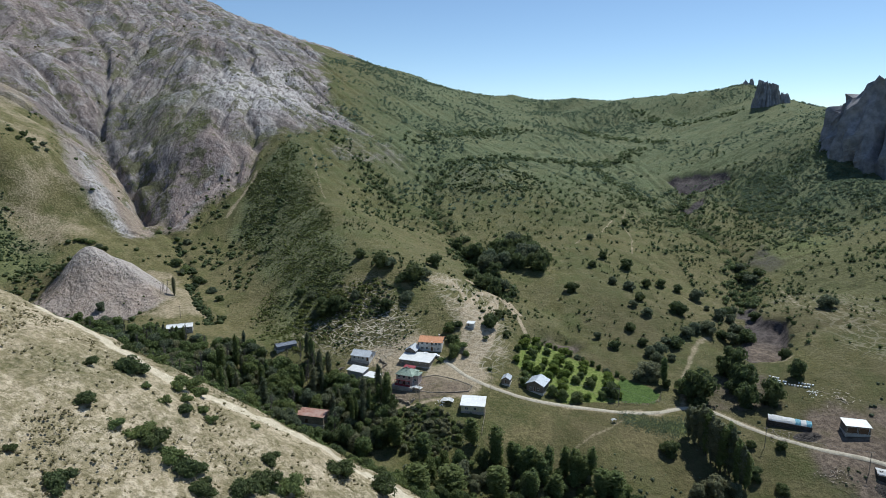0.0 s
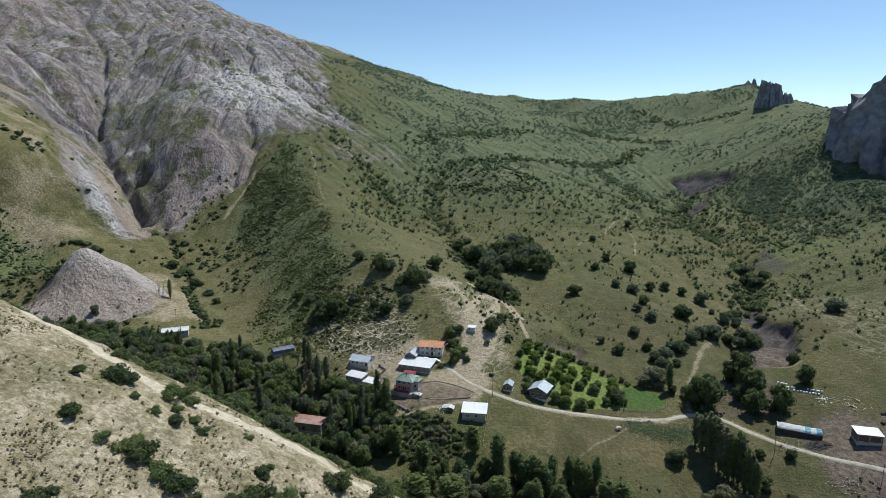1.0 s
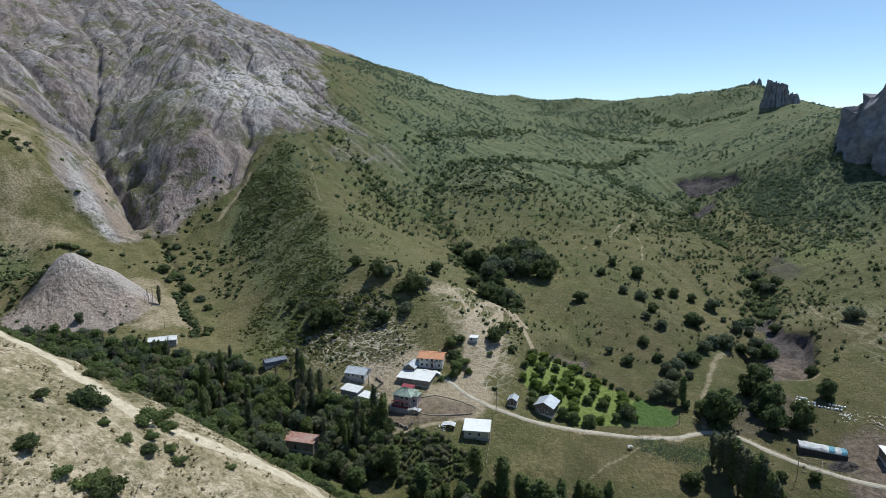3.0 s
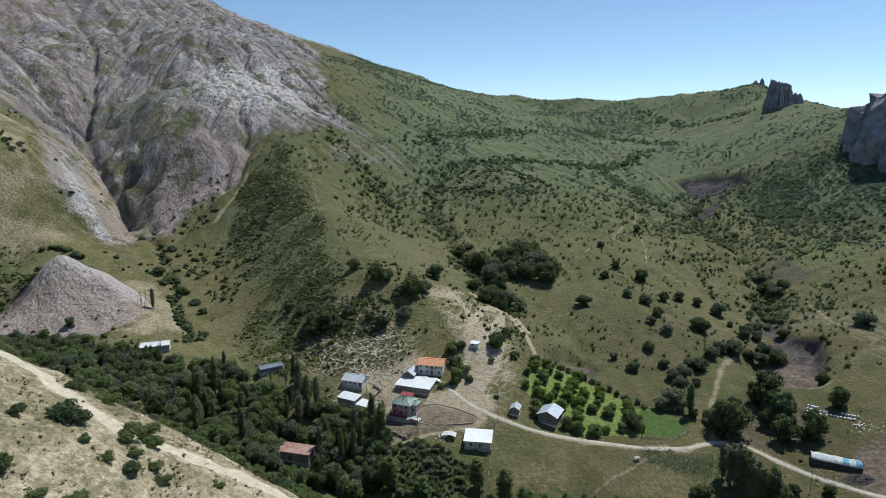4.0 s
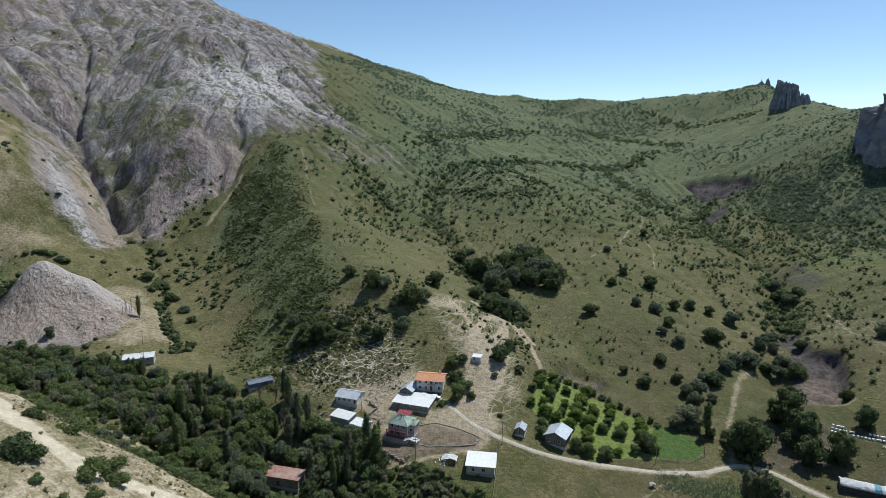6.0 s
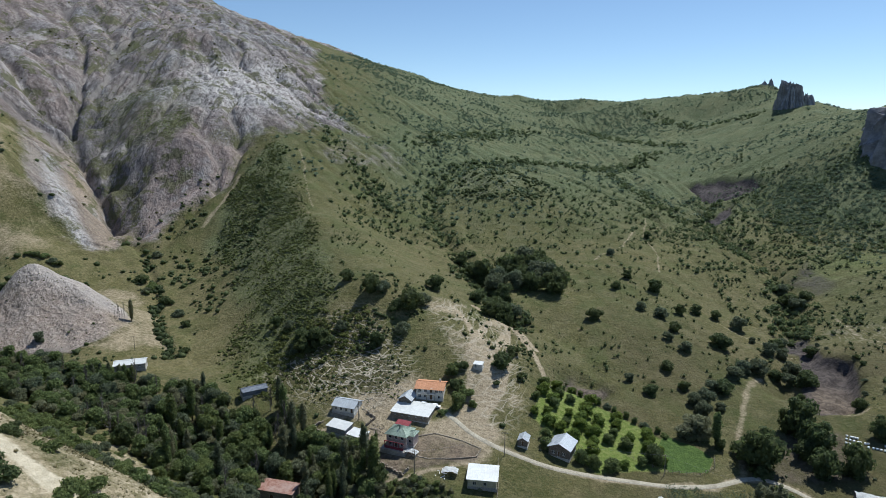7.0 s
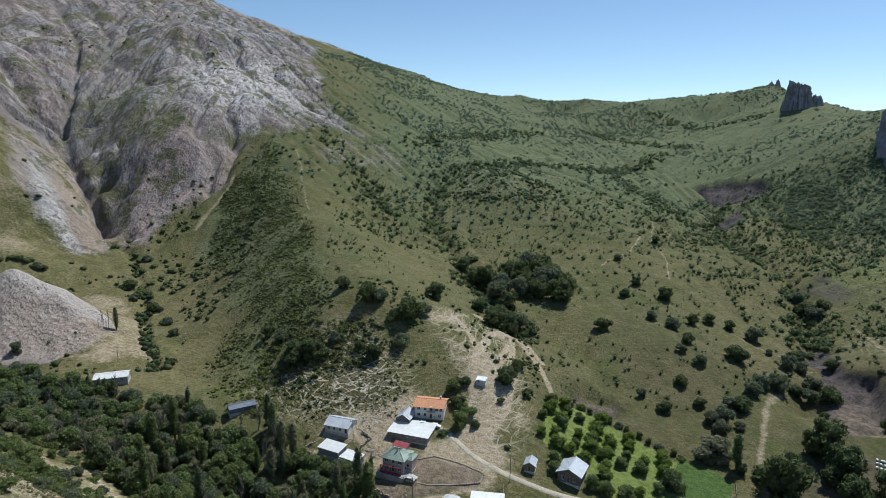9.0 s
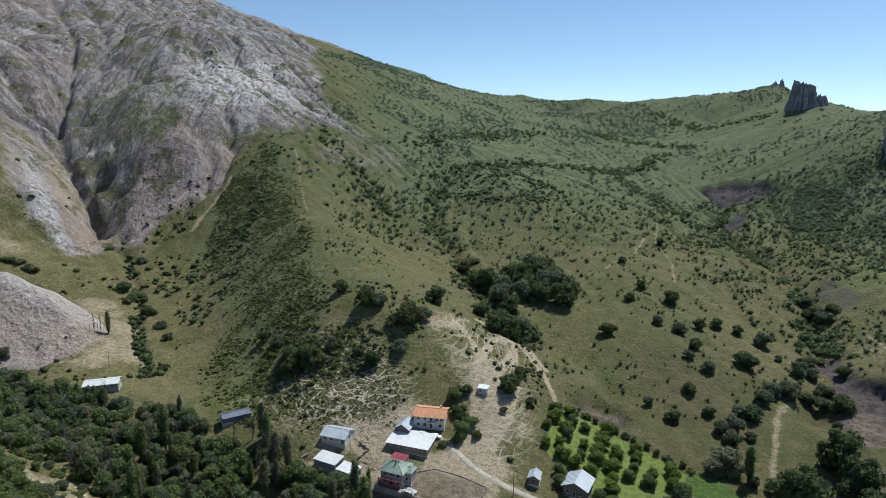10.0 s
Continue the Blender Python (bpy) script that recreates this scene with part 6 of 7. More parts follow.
def building(name, label, category, x, y, turn, long, deep, high, roof, rise, walls, cover, front=(), right=(), left=(), doors=(), over=0.45, plinth=None, lift=0.0, base=None, roof_label=""):
    """A house or shed: x, y is its middle, the front looks towards -y before the turn. roof: gable (ridge along x), cross (ridge along y), hip or lean (rising to the back)."""
    z = base if base is not None else ground_at(x, y) + lift
    root = thing(name, pose(x, y, z, 0, 0, turn) @ pose(-long / 2, -deep / 2, 0), label, category)
    t = 0.3
    plinth = plinth or CONCRETE
    part("foundation", box(bmesh.new(), -0.1, long + 0.1, -0.1, deep + 0.1, -2.2, 0.25), plinth, root)
    sides = [(pose(0, 0, 0.25), long, front), (pose(long, 0, 0.25, 0, 0, 90), deep, right), (pose(long, deep, 0.25, 0, 0, 180), long, ()), (pose(0, deep, 0.25, 0, 0, 270), deep, left)]
    h = high - 0.25
    for k, (m, l, holes) in enumerate(sides):
        trim = t if k % 2 else 0.0
        holes = [(a - trim, b, w, hh) for a, b, w, hh in holes]
        part("wall", wall(bmesh.new(), l - 2 * trim, h, t, holes), walls, root, at=m @ pose(trim, 0, 0))
        for hole in holes:
            fill_hole(root, m @ pose(trim, 0, 0), hole, hole[3] > 1.7)
    part("ceiling", box(bmesh.new(), 0.02, long - 0.02, 0.02, deep - 0.02, high, high + 0.1), TIMBER, root)
    high += 0.1
    o, g = over, 0.02
    cut = o * rise / (deep / 2)
    if roof == "gable":
        zt = high + rise
        slope(root, [(-o, -o, high - cut), (long + o, -o, high - cut), (long + o, deep / 2 + g, zt), (-o, deep / 2 + g, zt)], cover, roof_label)
        slope(root, [(long + o, deep + o, high - cut), (-o, deep + o, high - cut), (-o, deep / 2 - g, zt), (long + o, deep / 2 - g, zt)], cover, roof_label)
        part("ridge_cap", box(bmesh.new(), -o, long + o, deep / 2 - 0.14, deep / 2 + 0.14, zt + 0.06, zt + 0.13), cover, root)
        gable_end(root, 0.0, deep, high, rise - 0.02, t, walls, 1)
        gable_end(root, long, deep, high, rise - 0.02, t, walls, -1)
    elif roof == "cross":
        zt, cut = high + rise, o * rise / (long / 2)
        slope(root, [(-o, deep + o, high - cut), (-o, -o, high - cut), (long / 2 + g, -o, zt), (long / 2 + g, deep + o, zt)], cover, roof_label)
        slope(root, [(long + o, -o, high - cut), (long + o, deep + o, high - cut), (long / 2 - g, deep + o, zt), (long / 2 - g, -o, zt)], cover, roof_label)
        part("ridge_cap", box(bmesh.new(), long / 2 - 0.14, long / 2 + 0.14, -o, deep + o, zt + 0.06, zt + 0.13), cover, root)
        for yy in (0.0, deep - t):
            bm = bmesh.new()
            tri = ((0, high), (long, high), (long / 2, high + rise - 0.02))
            a, b = [bm.verts.new((u, yy, v)) for u, v in tri], [bm.verts.new((u, yy + t, v)) for u, v in tri]
            bm.faces.new(a)
            bm.faces.new(b[::-1])
            for k in range(3):
                bm.faces.new((a[k], a[(k + 1) % 3], b[(k + 1) % 3], b[k]))
            bmesh.ops.recalc_face_normals(bm, faces=bm.faces)
            part("gable", bm, walls, root)
    elif roof == "hip":
        zt, e = high + rise, min(deep, long) / 2 * 0.95
        a, b = (e, deep / 2, zt), (long - e, deep / 2, zt)
        p = [(-o, -o, high - cut), (long + o, -o, high - cut), (long + o, deep + o, high - cut), (-o, deep + o, high - cut)]
        slope(root, [p[0], p[1], b, a], cover, roof_label)
        slope(root, [p[2], p[3], a, b], cover, roof_label)
        slope(root, [p[1], p[2], (b[0] - 0.01, b[1] + 0.02, zt), (b[0] - 0.01, b[1] - 0.02, zt)], cover, roof_label)
        slope(root, [p[3], p[0], (a[0] + 0.01, a[1] - 0.02, zt), (a[0] + 0.01, a[1] + 0.02, zt)], cover, roof_label)
        part("ridge_cap", tube(bmesh.new(), (a[0], a[1], zt + 0.06), (b[0] + 0.01, b[1], zt + 0.06), 0.12, 0.12), cover, root)
    else:
        slope(root, [(-o, -o, high), (long + o, -o, high), (long + o, deep + o, high + rise), (-o, deep + o, high + rise)], cover, roof_label)
        for xx in (0.0, long - t):
            bm = bmesh.new()
            tri = ((0.0, high), (deep, high), (deep, high + rise - 0.05))
            a, b = [bm.verts.new((xx, u, v)) for u, v in tri], [bm.verts.new((xx + t, u, v)) for u, v in tri]
            bm.faces.new(a)
            bm.faces.new(b[::-1])
            for k in range(3):
                bm.faces.new((a[k], a[(k + 1) % 3], b[(k + 1) % 3], b[k]))
            bmesh.ops.recalc_face_normals(bm, faces=bm.faces)
            part("gable", bm, walls, root)
        part("back_wall", box(bmesh.new(), t, long - t, deep - t, deep, high, high + rise - 0.06), walls, root)
    return root


def row(n, start, pitch, z, w, h):
    return [(start + k * pitch, z, w, h) for k in range(n)]


# the two-storey house with the orange roof
house = building("house", "two-storey white house with an orange roof", "house", -4.9, 272.4, -10, 10.6, 8.2, 4.7, "gable", 1.3, WALL_WHITE, ROOF_ORANGE,
                 front=row(2, 0.9, 2.3, 3.1, 1.1, 1.2) + row(2, 7.5, 1.6, 3.1, 1.1, 1.2) + [(5.4, 2.7, 1.1, 2.0)] + row(2, 0.9, 2.3, 0.8, 1.1, 1.2) + [(5.4, 0.1, 1.1, 2.1), (8.6, 0.8, 1.1, 1.2)], right=row(2, 1.6, 3.4, 3.1, 1.1, 1.2), over=0.6, base=20.0)
part("balcony", box(box(bmesh.new(), 4.3, 7.7, -1.5, -0.05, 3.0, 3.16), 4.3, 4.4, -1.5, -1.4, 3.16, 4.1), CONCRETE, house, "narrow concrete balcony")
for xx in (4.35, 7.6):
    part("post", box(bmesh.new(), xx, xx + 0.14, -1.45, -1.31, -0.6, 3.0), TIMBER, house)
part("railing", box(box(bmesh.new(), 4.4, 7.7, -1.5, -1.44, 4.0, 4.08), 4.4, 7.7, -1.49, -1.46, 3.55, 3.6), STEEL, house)
part("chimney", box(box(bmesh.new(), 8.4, 8.9, 4.6, 5.1, 5.6, 6.9), 8.33, 8.97, 4.53, 5.17, 6.9, 7.02), CONCRETE, house)

# the long barn and its wing
building("barn", "long barn with a pale galvanised metal roof", "barn", -11.3, 261.8, -19, 14.6, 8.8, 2.5, "lean", 0.9, WALL_STONE, ROOF_WHITE, front=row(5, 1.2, 2.8, 1.3, 0.7, 0.6), over=0.4, base=17.0)
building("barn_wing", "small wing with a steep blue-grey metal roof", "shed", -13.9, 268.6, -19, 5.0, 6.2, 3.0, "cross", 1.5, WALL_WOOD, ROOF_BLUE, front=[(2.0, 0.9, 1.2, 1.2)], over=0.4, base=18.5)
# the house with the green hipped roof
green = building("house", "two-storey pinkish house with a green hipped roof", "house", -15.2, 246.0, -22, 7.4, 6.8, 4.9, "hip", 1.8, WALL_PINK, ROOF_GREEN,
                 front=row(3, 0.8, 2.3, 3.0, 1.1, 1.2) + [(0.8, 0.6, 1.1, 1.2), (3.1, 0.05, 1.1, 2.1), (5.4, 0.6, 1.1, 1.2)], right=row(2, 1.0, 2.8, 3.0, 1.1, 1.2) + row(2, 1.0, 2.8, 0.7, 1.1, 1.2), over=0.55)
part("veranda_floor", box(bmesh.new(), -1.2, 8.2, -2.4, -0.12, -1.4, 0.3), WALL_GREY, green, "grey concrete terrace")
for k in range(5):
    part("post", box(bmesh.new(), 0.0 + k * 1.75, 0.2 + k * 1.75, -1.7, -1.5, 0.3, 2.8), WALL_MAROON, green, "maroon veranda post")
part("veranda_beam", box(bmesh.new(), -0.1, 7.4, -1.75, -1.45, 2.8, 3.0), WALL_MAROON, green)
part("parapet", box(bmesh.new(), 0.2, 7.2, -1.68, -1.56, 0.3, 1.2), WALL_MAROON, green)
annex = building("house_annex", "low annex with a small green hipped roof", "house", -10.9, 245.2, -22, 2.6, 4.2, 4.1, "hip", 0.9, WALL_PINK, ROOF_GREEN, front=[(0.8, 1.2, 1.0, 1.1)], over=0.35)
part("chimney", box(bmesh.new(), 3.9, 4.25, 2.2, 2.55, 6.0, 7.8), STEEL, green)
building("shed", "small shed with a faded red metal roof", "shed", -14.6, 252.6, -22, 5.0, 2.6, 2.6, "lean", 0.5, WALL_GREY, ROOF_RED, over=0.25)
# the single-storey white house
building("house", "single-storey white house with a blue-grey metal roof", "house", -36.6, 264.4, -19, 9.0, 7.2, 2.4, "gable", 1.5, WALL_WHITE, ROOF_BLUE, front=row(3, 1.0, 2.2, 0.7, 0.9, 1.1) + [(7.6, 0.05, 1.0, 1.9)], right=[(2.6, 0.9, 1.0, 1.1)], over=0.4, lift=-0.5)
building("shed", "long low shed with a white metal roof", "shed", -37.8, 253.4, -27, 8.2, 4.6, 2.4, "lean", 0.7, WALL_GREY, ROOF_WHITE, over=0.3)
building("shed", "low outbuilding with a white metal roof", "shed", -30.6, 249.4, -30, 6.6, 4.2, 2.2, "lean", 0.6, WALL_GREY, ROOF_WHITE, over=0.3)
building("hut", "tiny white hut on the bare knoll track", "hut", 14.1, 283.4, -18, 3.6, 2.9, 1.7, "lean", 0.35, WALL_WHITE, ROOF_WHITE, front=[(0.5, 0.05, 0.8, 1.5)], over=0.2)
building("shed", "small dark shed with a blue-grey metal roof", "shed", 28.3, 247.6, -18, 3.4, 4.6, 2.3, "cross", 1.0, WALL_WOOD, ROOF_BLUE, front=[(1.2, 0.05, 1.0, 1.9)], over=0.3)
roadside = building("house", "roadside house with a broad white metal roof", "house", 12.7, 228.7, -8, 9.2, 8.0, 3.5, "lean", 0.45, WALL_YELLOW, ROOF_WHITE, front=[(1.6, 1.3, 1.1, 1.2), (5.0, 1.3, 1.1, 1.2)], right=[(3.0, 1.3, 1.1, 1.2)], over=0.5, base=9.8)
part("lower_wall", box(bmesh.new(), -0.12, 9.32, -0.14, 0.0, -1.6, 1.1), WALL_GREY, roadside, "dark grey rendered base")
part("porch_post", box(bmesh.new(), 9.4, 9.55, -0.4, -0.25, -1.2, 3.5), TIMBER, roadside)
part("porch_post", box(bmesh.new(), 9.4, 9.55, 7.6, 7.75, -1.2, 3.5), TIMBER, roadside)
building("house", "gabled house with a pale blue metal roof beside the orchard", "house", 41.7, 245.8, -28, 7.4, 8.0, 3.5, "cross", 1.7, WALL_WOOD, ROOF_BLUE, front=[(1.2, 0.9, 1.0, 1.2), (4.8, 0.9, 1.0, 1.2), (3.1, 0.05, 1.0, 2.1)], over=0.55)
building("barn", "farm building with a white metal roof by the wood", "barn", -136.8, 299.3, 20, 12.2, 6.8, 2.5, "gable", 0.9, WALL_GREY, ROOF_WHITE, front=row(4, 1.0, 2.8, 0.9, 1.1, 0.8), over=0.4)
building("shed", "long dark shed with a slate-grey metal roof", "shed", -76.2, 277.2, 32, 9.6, 4.6, 2.0, "gable", 0.7, ROOF_DARK, ROOF_DARK, over=0.3)
building("shed", "low shed with a rusty red metal roof among trees", "shed", -52.8, 226.0, -14, 12.0, 5.0, 3.4, "lean", 0.8, WALL_STONE, ROOF_RUST, front=[(4.0, 0.05, 1.4, 1.9)], over=0.3, lift=0.6)
building("barn", "open-fronted barn with a white metal roof", "barn", 160.0, 214.8, -14, 8.4, 5.6, 3.2, "lean", 0.5, WALL_WOOD, ROOF_WHITE, front=row(2, 0.45, 3.9, 0.1, 3.5, 2.4), over=0.35)


def hump_shed(x, y, turn, long, wide, high, patches, label, sheets):
    """A long low shed under plastic sheets thrown over hoops, each sheet a part."""
    root = thing("sheeted_shed", pose(x, y, ground_at(x, y) - 0.1, 0, 0, turn), label, "shed")
    rng = np.random.default_rng(int(x))
    edges = np.linspace(-long / 2, long / 2, len(sheets) + 1)
    for k, (mat, lab) in enumerate(sheets):
        bm, grid = bmesh.new(), []
        for i in range(7):
            xx = edges[k] + (edges[k + 1] - edges[k]) * i / 6
            line = []
            for j in range(15):
                a = math.pi * (0.11 + 0.78 * j / 14)
                r = 1 + 0.05 * lattice(np.array([xx * 0.9]), np.array([a * 2.0]), 5)[0]
                yy, zz = -math.cos(a) * wide / 2 * r * (0.92 + 0.08 * abs(math.cos(a))), high * min(1.0, math.sin(a) ** 0.45) * r
                line.append(bm.verts.new((xx, yy, zz + 0.05 * rng.standard_normal() * (zz > 0.5))))
            grid.append(line)
        for i in range(6):
            for j in range(14):
                bm.faces.new((grid[i][j], grid[i + 1][j], grid[i + 1][j + 1], grid[i][j + 1]))
        bmesh.ops.solidify(bm, geom=bm.faces[:], thickness=0.05)
        part("sheet", bm, mat, root, lab)
    for e, name in ((-long / 2 + 0.1, "end_wall"), (long / 2 - 0.3, "end_wall")):
        part(name, box(bmesh.new(), e, e + 0.2, -wide / 2 + 0.25, wide / 2 - 0.25, -0.8, high * 0.82), WALL_WOOD, root)
    part("base_wall", box(bmesh.new(), -long / 2, long / 2, -wide / 2 - 0.12, -wide / 2 + 0.4, -1.0, high * 0.62), DARK_EARTH, root)
    for k in range(patches):
        u = rng.uniform(-long / 2 + 0.6, long / 2 - 0.6)
        v = rng.uniform(-wide / 2 * 0.6, wide / 2 * 0.6)
        bm = bmesh.new()
        bmesh.ops.create_icosphere(bm, subdivisions=1, radius=0.3, matrix=Matrix.Translation((u, v, high + 0.02)) @ Matrix.Diagonal((1, 1, 0.45, 1)))
        part("tyre", bm, DARK_EARTH, root, "dark weight lying on the sheet")
    return root


hump_shed(140.0, 224.2, -26, 15.4, 5.6, 2.7, 0, "long low shed covered in white and light blue sheets", [(SHEET_WHITE, "white sheet")] * 5 + [(SHEET_BLUE, "light blue sheet"), (SHEET_WHITE, "white sheet"), (SHEET_BLUE, "light blue sheet")])
hump_shed(160.5, 195.0, -22, 9.5, 5.4, 2.4, 12, "low shed under white sheets weighted with dark lumps", [(SHEET_WHITE, "white sheet")] * 3)


# ---- fences, poles, hives and clutter ----
def pole(x, y, tall, label, arms=True, lean=0.0):
    root = thing("utility_pole", pose(x, y, ground_at(x, y), lean, lean * 0.6, pick.uniform(-20, 20)), label, "pole", "utility poles")
    part("post", tube(bmesh.new(), (0, 0, -0.8), (0, 0, tall), 0.13, 0.09, 8), TIMBER, root)
    if arms:
        arm = part("crossarm", box(bmesh.new(), -0.9, 0.9, -0.06, 0.06, tall - 0.6, tall - 0.46), TIMBER, root)
        for u in (-0.8, 0.0, 0.8):
            part("insulator", tube(bmesh.new(), (u, 0, tall - 0.46), (u, 0, tall - 0.26), 0.05, 0.035, 6), CONCRETE, arm)
    return root


POLES = [(20.8, 240.5, 9.0), (-9.5, 230.5, 8.5), (-31.6, 258.6, 7.5), (124.0, 212.0, 8.5), (153.5, 196.5, 8.5), (-145.0, 319.0, 7.0), (75.0, 238.0, 8.0)]
for x, y, h in POLES:
    pole(x, y, h, "weathered wooden utility pole with a crossarm")


def wire(a, b, sag=1.2):
    bm, last = bmesh.new(), None
    za, zb = ground_at(a[0], a[1]) + a[2] - 0.3, ground_at(b[0], b[1]) + b[2] - 0.3
    for i in range(13):
        t = i / 12
        p = (a[0] + (b[0] - a[0]) * t, a[1] + (b[1] - a[1]) * t, za + (zb - za) * t - sag * 4 * t * (1 - t))
        if last:
            tube(bm, last, p, 0.018, 0.018, 4)
        last = p
    me = bpy.data.meshes.new("power_line")
    bm.to_mesh(me)
    bm.free()
    me.materials.append(STEEL)
    tagged(new("power_line", me), "thin sagging power line between poles", "cable", "power lines")


for i, j in ((0, 6), (0, 1), (1, 2), (6, 3), (3, 4)):
    wire(POLES[i], POLES[j])


def fence(line, label, pitch=2.2, high=1.1, rails=2, mat=None):
    """Posts along a line on the plan, with rails from post to post."""
    p, pts = [Vector(q) for q in line], []
    for a, b in zip(p[:-1], p[1:]):
        k = max(1, round((b - a).length / pitch))
        pts += [a.lerp(b, i / k) for i in range(k)]
    pts.append(p[-1])
    x0, y0 = pts[0]
    z0 = ground_at(x0, y0)
    root = thing("fence", pose(x0, y0, z0), label, "fence")
    tops = []
    for q in pts:
        z = ground_at(q.x, q.y) - z0
        u = Vector((q.x - x0, q.y - y0, z))
        part("post", tube(bmesh.new(), u - Vector((0, 0, 0.5)), u + Vector((0.05, 0.03, high * pick.uniform(0.9, 1.15))), 0.07, 0.05, 5), mat or TIMBER, root)
        tops.append(u)
    for a, b in zip(tops[:-1], tops[1:]):
        for r in range(rails):
            h = high * (0.45 + 0.45 * r)
            part("rail", tube(bmesh.new(), a + Vector((0, 0, h)), b + Vector((0, 0, h + pick.uniform(-0.08, 0.08))), 0.045, 0.04, 4), mat or TIMBER, root)
    return root


fence([(65, 247), (76, 239.6), (88, 239.4), (95, 244), (97.5, 250)], "weathered wooden fence round the green field", 2.4)
fence([(18.5, 238), (17.5, 226), (15, 212)], "thin wooden fence beside the hay field", 3.0)
fence([(-48, 258), (-41, 255.5), (-33, 253.5)], "low wooden fence before the white house", 2.0)


def stone_wall(line, label, high=0.9, thick=0.5, group="dry stone walls"):
    """A dry wall of separate rough stones laid in courses."""
    x0, y0 = line[0]
    z0 = ground_at(x0, y0)
    root = thing("stone_wall", pose(x0, y0, z0), label, "wall", group)
    kinds = []
    for k in range(4):
        bm = box(bmesh.new(), -0.36, 0.36, -thick / 2, thick / 2, -0.17, 0.17)
        for v in bm.verts:
            v.co += Vector([pick.uniform(-0.08, 0.08) for _ in range(3)])
        me = bpy.data.meshes.new("stone")
        bm.to_mesh(me)
        bm.free()
        me.materials.append(WALL_STONE)
        kinds.append(me)
    for a, b in zip(line[:-1], line[1:]):
        a, b = Vector(a), Vector(b)
        n = max(1, int((b - a).length / 0.75))
        turn = math.atan2(b.y - a.y, b.x - a.x)
        for c in range(max(1, int(high / 0.32))):
            for i in range(n):
                if c and pick.random() < 0.18 * c:
                    continue
                q = a.lerp(b, (i + 0.5 + 0.5 * (c % 2)) / n)
                ob = new("stone", pick.choice(kinds))
                ob.parent = root
                ob.matrix_local = Matrix.Translation((q.x - x0, q.y - y0, ground_at(q.x, q.y) - z0 + 0.1 + c * 0.32)) @ Matrix.Rotation(turn + pick.uniform(-0.12, 0.12), 4, "Z")
    return root


stone_wall([(-27, 241.5), (-20, 236), (-13.5, 230.5), (-11.5, 233)], "broken dry stone wall below the yard", 1.3)
stone_wall([(-29, 262), (-25.5, 259), (-28.5, 255.5)], "collapsed stone pen beside the white house", 1.0)
stone_wall([(-44.5, 258.5), (-47.5, 256), (-45, 253.5)], "small ruined stone pen at the village edge", 1.0)
stone_wall([(-11, 248.6), (-3, 250.2), (6, 246.8), (13, 243), (11, 239), (3, 237.5), (-5, 237.2), (-12, 239.5)], "low dark stone wall round the dirt yard", 0.6, 0.45)


def hive(x, y):
    root = thing("beehive", pose(x, y, ground_at(x, y), 0, 0, pick.uniform(-12, 12)), "white box beehive standing in the grass", "beehive", "beehives in the meadow")
    body = part("body", box(bmesh.new(), -0.3, 0.3, -0.27, 0.27, 0.12, 0.62), SHEET_WHITE, root)
    part("lid", box(bmesh.new(), -0.35, 0.35, -0.32, 0.32, 0.62, 0.72), SHEET_WHITE, root)
    part("entrance", box(bmesh.new(), -0.15, 0.15, -0.29, -0.27, 0.15, 0.19), DOOR, body)
    for u, v in ((-0.25, -0.2), (0.25, -0.2), (-0.25, 0.2), (0.25, 0.2)):
        part("foot", box(bmesh.new(), u - 0.04, u + 0.04, v - 0.04, v + 0.04, -0.25, 0.12), TIMBER, root)


for a, b, n in (((147.5, 254.8), (160.5, 243.4), 15), ((149.0, 256.8), (155.5, 250.6), 8), ((150.2, 258.6), (153.2, 256.0), 6), ((158.0, 249.2), (162.5, 244.8), 6)):
    for i in range(n):
        if pick.random() < 0.9:
            t = (i + pick.uniform(-0.2, 0.2)) / n
            hive(a[0] + (b[0] - a[0]) * t, a[1] + (b[1] - a[1]) * t)


def heap(name, x, y, wide, deep, high, mat, label, category, seed):
    """A low uneven heap."""
    rng = np.random.default_rng(seed)
    n, v, f = 22, [], []
    for i in range(n):
        for j in range(n):
            a, b = 2 * i / (n - 1) - 1, 2 * j / (n - 1) - 1
            r = min(1.0, math.hypot(a, b))
            px, py = x + a * wide / 2, y + b * deep / 2
            v.append((a * wide / 2, b * deep / 2, ground_at(px, py) - ground_at(x, y) - 0.35 + (high + 0.3) * (1 - r * r) * rng.uniform(0.65, 1.2)))
    for i in range(n - 1):
        for j in range(n - 1):
            f.append((i * n + j, (i + 1) * n + j, (i + 1) * n + j + 1, i * n + j + 1))
    ob = new(name, mesh_of(name, v, f, [mat]))
    ob.matrix_world = pose(x, y, ground_at(x, y))
    return tagged(ob, label, category)


heap("earth_mound", 142.5, 215.5, 13, 7, 1.0, DARK_EARTH, "dark low mound of dung beside the farm track", "heap", 3)
heap("earth_mound", 155.5, 190.5, 9, 6, 0.7, DARK_EARTH, "dark heap with pale scraps by the sheds", "heap", 4)


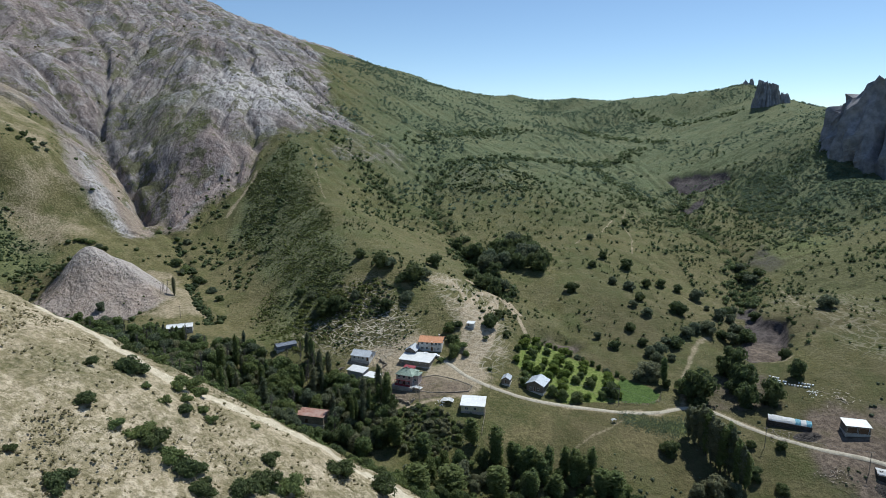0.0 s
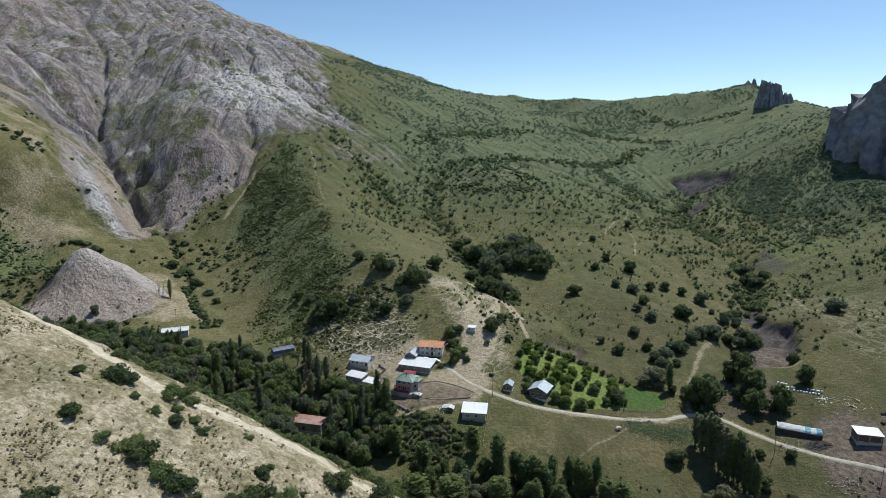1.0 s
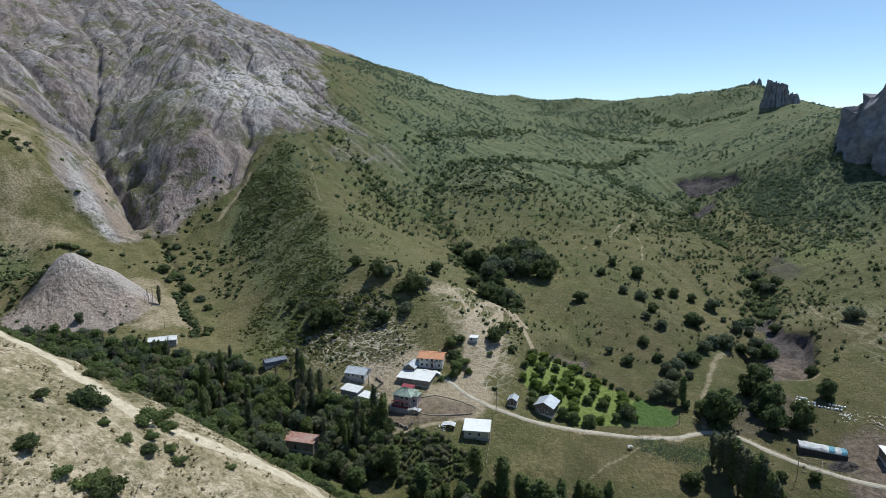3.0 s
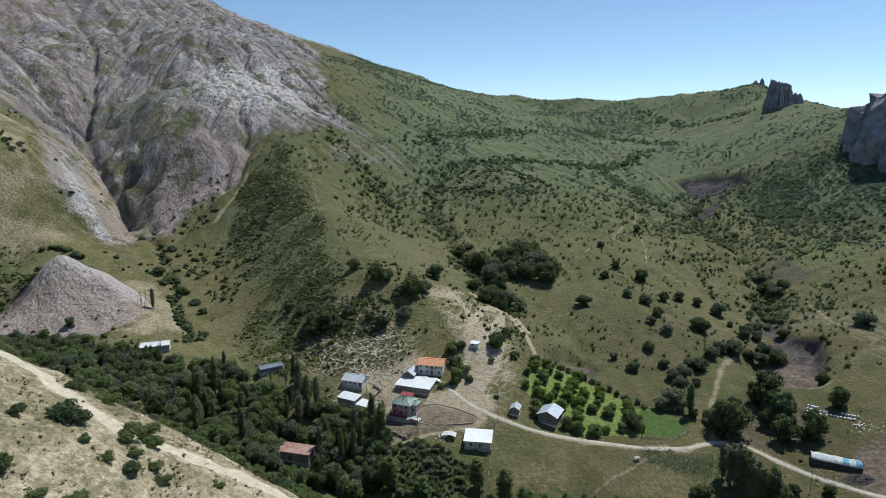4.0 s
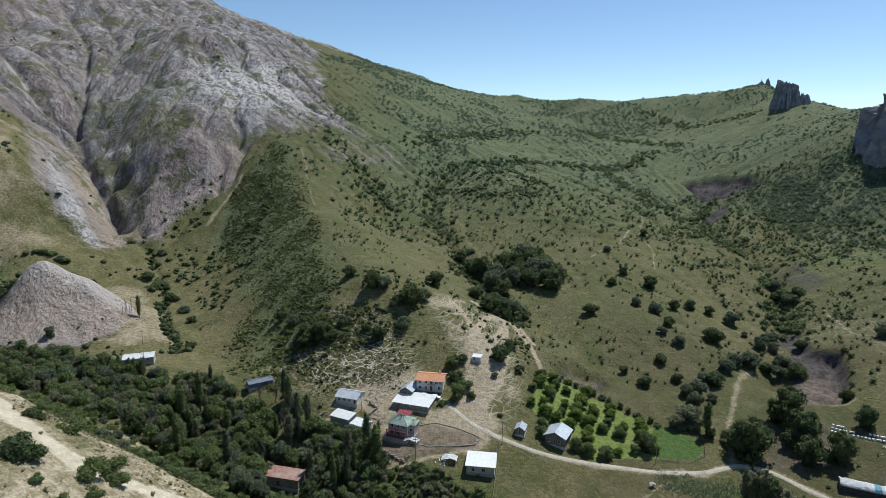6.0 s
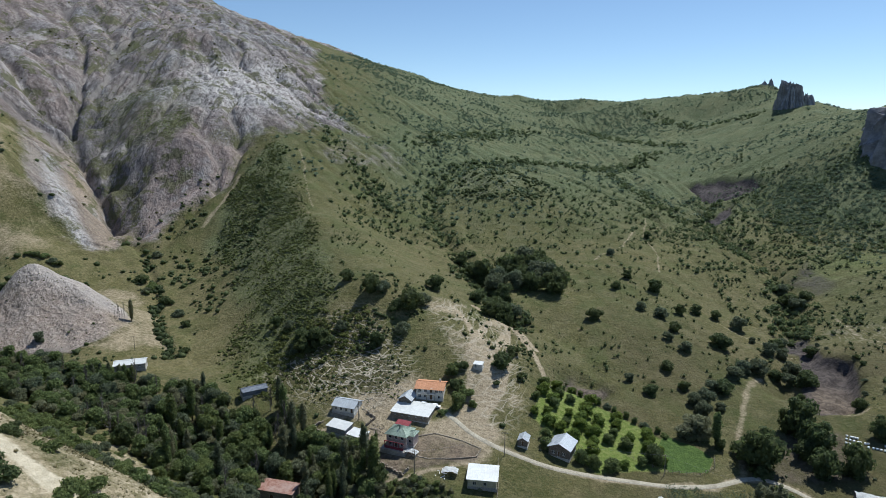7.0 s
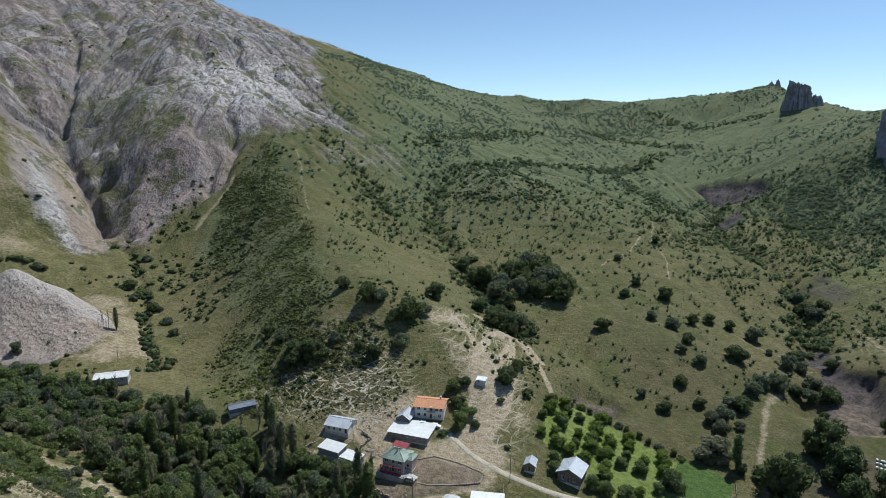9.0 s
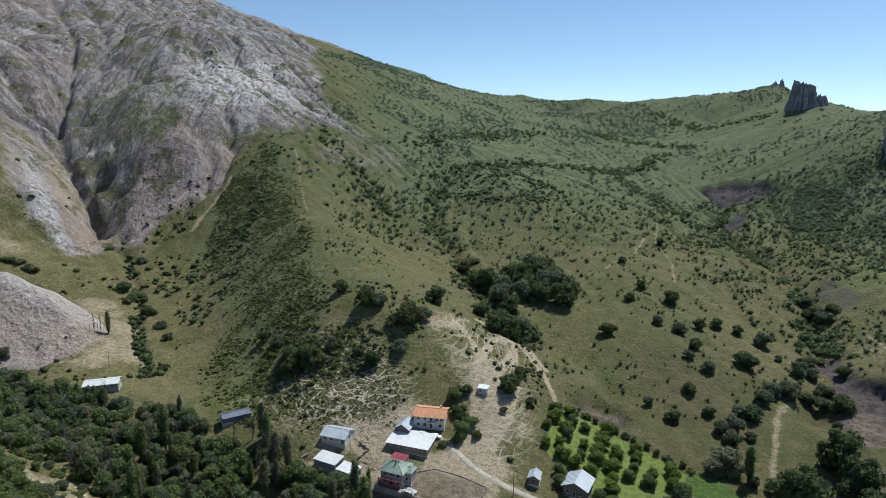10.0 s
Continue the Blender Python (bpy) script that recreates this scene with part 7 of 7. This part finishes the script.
def lumber(x, y, count, spread, lengths, label, name, mat, seed):
    """A loose pile of sticks or boards, each one a part."""
    rng = np.random.default_rng(seed)
    root = thing(name, pose(x, y, ground_at(x, y)), label, "pile")
    for k in range(count):
        u, v = rng.normal(0, spread, 2)
        l, t = rng.uniform(*lengths), rng.uniform(0.035, 0.09)
        z = ground_at(x + u, y + v) - ground_at(x, y) + rng.uniform(0.05, 0.5)
        m = Matrix.Translation((u, v, z)) @ Euler((rng.normal(0, 0.08), rng.normal(0, 0.12), rng.uniform(0, math.tau))).to_matrix().to_4x4()
        part("board", box(bmesh.new(), -l / 2, l / 2, -t * 1.6, t * 1.6, -t / 2, t / 2), mat, root, at=m)


PALE_WOOD = plain("pale_dry_timber", (0.33, 0.28, 0.22), (0.5, 0.45, 0.37), 0.4, 0.9)
lumber(166.5, 234.0, 46, 3.0, (0.9, 2.6), "scattered pile of pale timber", "timber_pile", PALE_WOOD, 5)
lumber(158.5, 239.5, 34, 1.5, (0.3, 0.9), "heap of white and grey scrap in the meadow", "scrap_pile", SHEET_WHITE, 6)
lumber(141.0, 197.5, 40, 2.4, (0.6, 2.2), "scattered grey sticks on the meadow", "stick_pile", TIMBER, 7)
lumber(132.0, 217.5, 26, 2.2, (0.8, 2.6), "loose grey branches by the road", "branch_pile", TIMBER, 8)
lumber(-24.5, 253.5, 24, 1.5, (0.8, 2.4), "loose boards beside the shed", "board_pile", TIMBER, 9)
lumber(-28.5, 266.0, 30, 2.4, (0.8, 2.6), "pile of pale branches behind the white house", "branch_pile", PALE_WOOD, 10)
lumber(-0.6, 230.4, 14, 1.1, (0.5, 1.4), "white and blue scraps beside a pond sheet", "scrap_pile", SHEET_WHITE, 11)


def car(x, y, turn, label):
    """A small parked car."""
    root = thing("car", pose(x, y, ground_at(x, y) + 0.02, 0, 0, turn), label, "car", "cars in the yard")
    bm = bmesh.new()
    prof = [(-2.0, 0.35), (2.0, 0.35), (2.05, 0.75), (1.1, 0.9), (0.6, 1.42), (-1.0, 1.45), (-1.6, 0.95), (-2.05, 0.88)]
    a, b = [bm.verts.new((u, -0.8, v)) for u, v in prof], [bm.verts.new((u, 0.8, v)) for u, v in prof]
    bm.faces.new(a)
    bm.faces.new(b[::-1])
    for k in range(len(prof)):
        bm.faces.new((a[k], b[k], b[(k + 1) % len(prof)], a[(k + 1) % len(prof)]))
    bmesh.ops.recalc_face_normals(bm, faces=bm.faces)
    bmesh.ops.bevel(bm, geom=bm.edges[:], offset=0.08, segments=2, affect="EDGES")
    part("body", bm, SHEET_WHITE, root)
    for s in (-0.81, 0.79):
        part("side_window", box(bmesh.new(), -0.95, 0.5, s, s + 0.02, 0.95, 1.32), GLASS, root)
    for u in (-1.25, 1.25):
        for s in (-0.78, 0.6):
            w = part("wheel", tube(bmesh.new(), (u, s, 0.31), (u, s + 0.18, 0.31), 0.31, 0.31, 14), DARK_EARTH, root)
            part("rim", tube(bmesh.new(), (u, s - 0.01, 0.31), (u, s + 0.19, 0.31), 0.17, 0.17, 10), STEEL, w)
    return root


car(-7.5, 265.5, -12, "white car parked between barn and house")
car(-3.3, 264.3, -10, "white car parked before the orange-roofed house")


def canopy(x, y, turn, wide, deep, label):
    """White sheeting thrown over a low frame."""
    root = thing("canopy", pose(x, y, ground_at(x, y), 0, 0, turn), label, "canopy")
    rng = np.random.default_rng(int(x * 7) & 255)
    n, bm = 9, bmesh.new()
    grid = [[bm.verts.new((wide * (i / (n - 1) - 0.5), deep * (j / (n - 1) - 0.5), 1.5 - 0.5 * abs(2 * i / (n - 1) - 1) ** 2 + 0.09 * rng.standard_normal())) for j in range(n)] for i in range(n)]
    for i in range(n - 1):
        for j in range(n - 1):
            bm.faces.new((grid[i][j], grid[i + 1][j], grid[i + 1][j + 1], grid[i][j + 1]))
    bmesh.ops.solidify(bm, geom=bm.faces[:], thickness=0.04)
    part("sheet", bm, SHEET_WHITE, root)
    for u in (-1, 1):
        for v in (-1, 1):
            part("post", box(bmesh.new(), u * wide * 0.42 - 0.05, u * wide * 0.42 + 0.05, v * deep * 0.42 - 0.05, v * deep * 0.42 + 0.05, -0.4, 1.05), TIMBER, root)


canopy(-11.0, 239.8, -25, 4.6, 2.6, "white sheet spread beside the pinkish house")
canopy(2.2, 231.0, -10, 5.0, 3.4, "pale sheet over a small pond frame")
canopy(69.4, 225.0, 15, 2.2, 1.4, "small white object in the hay field")
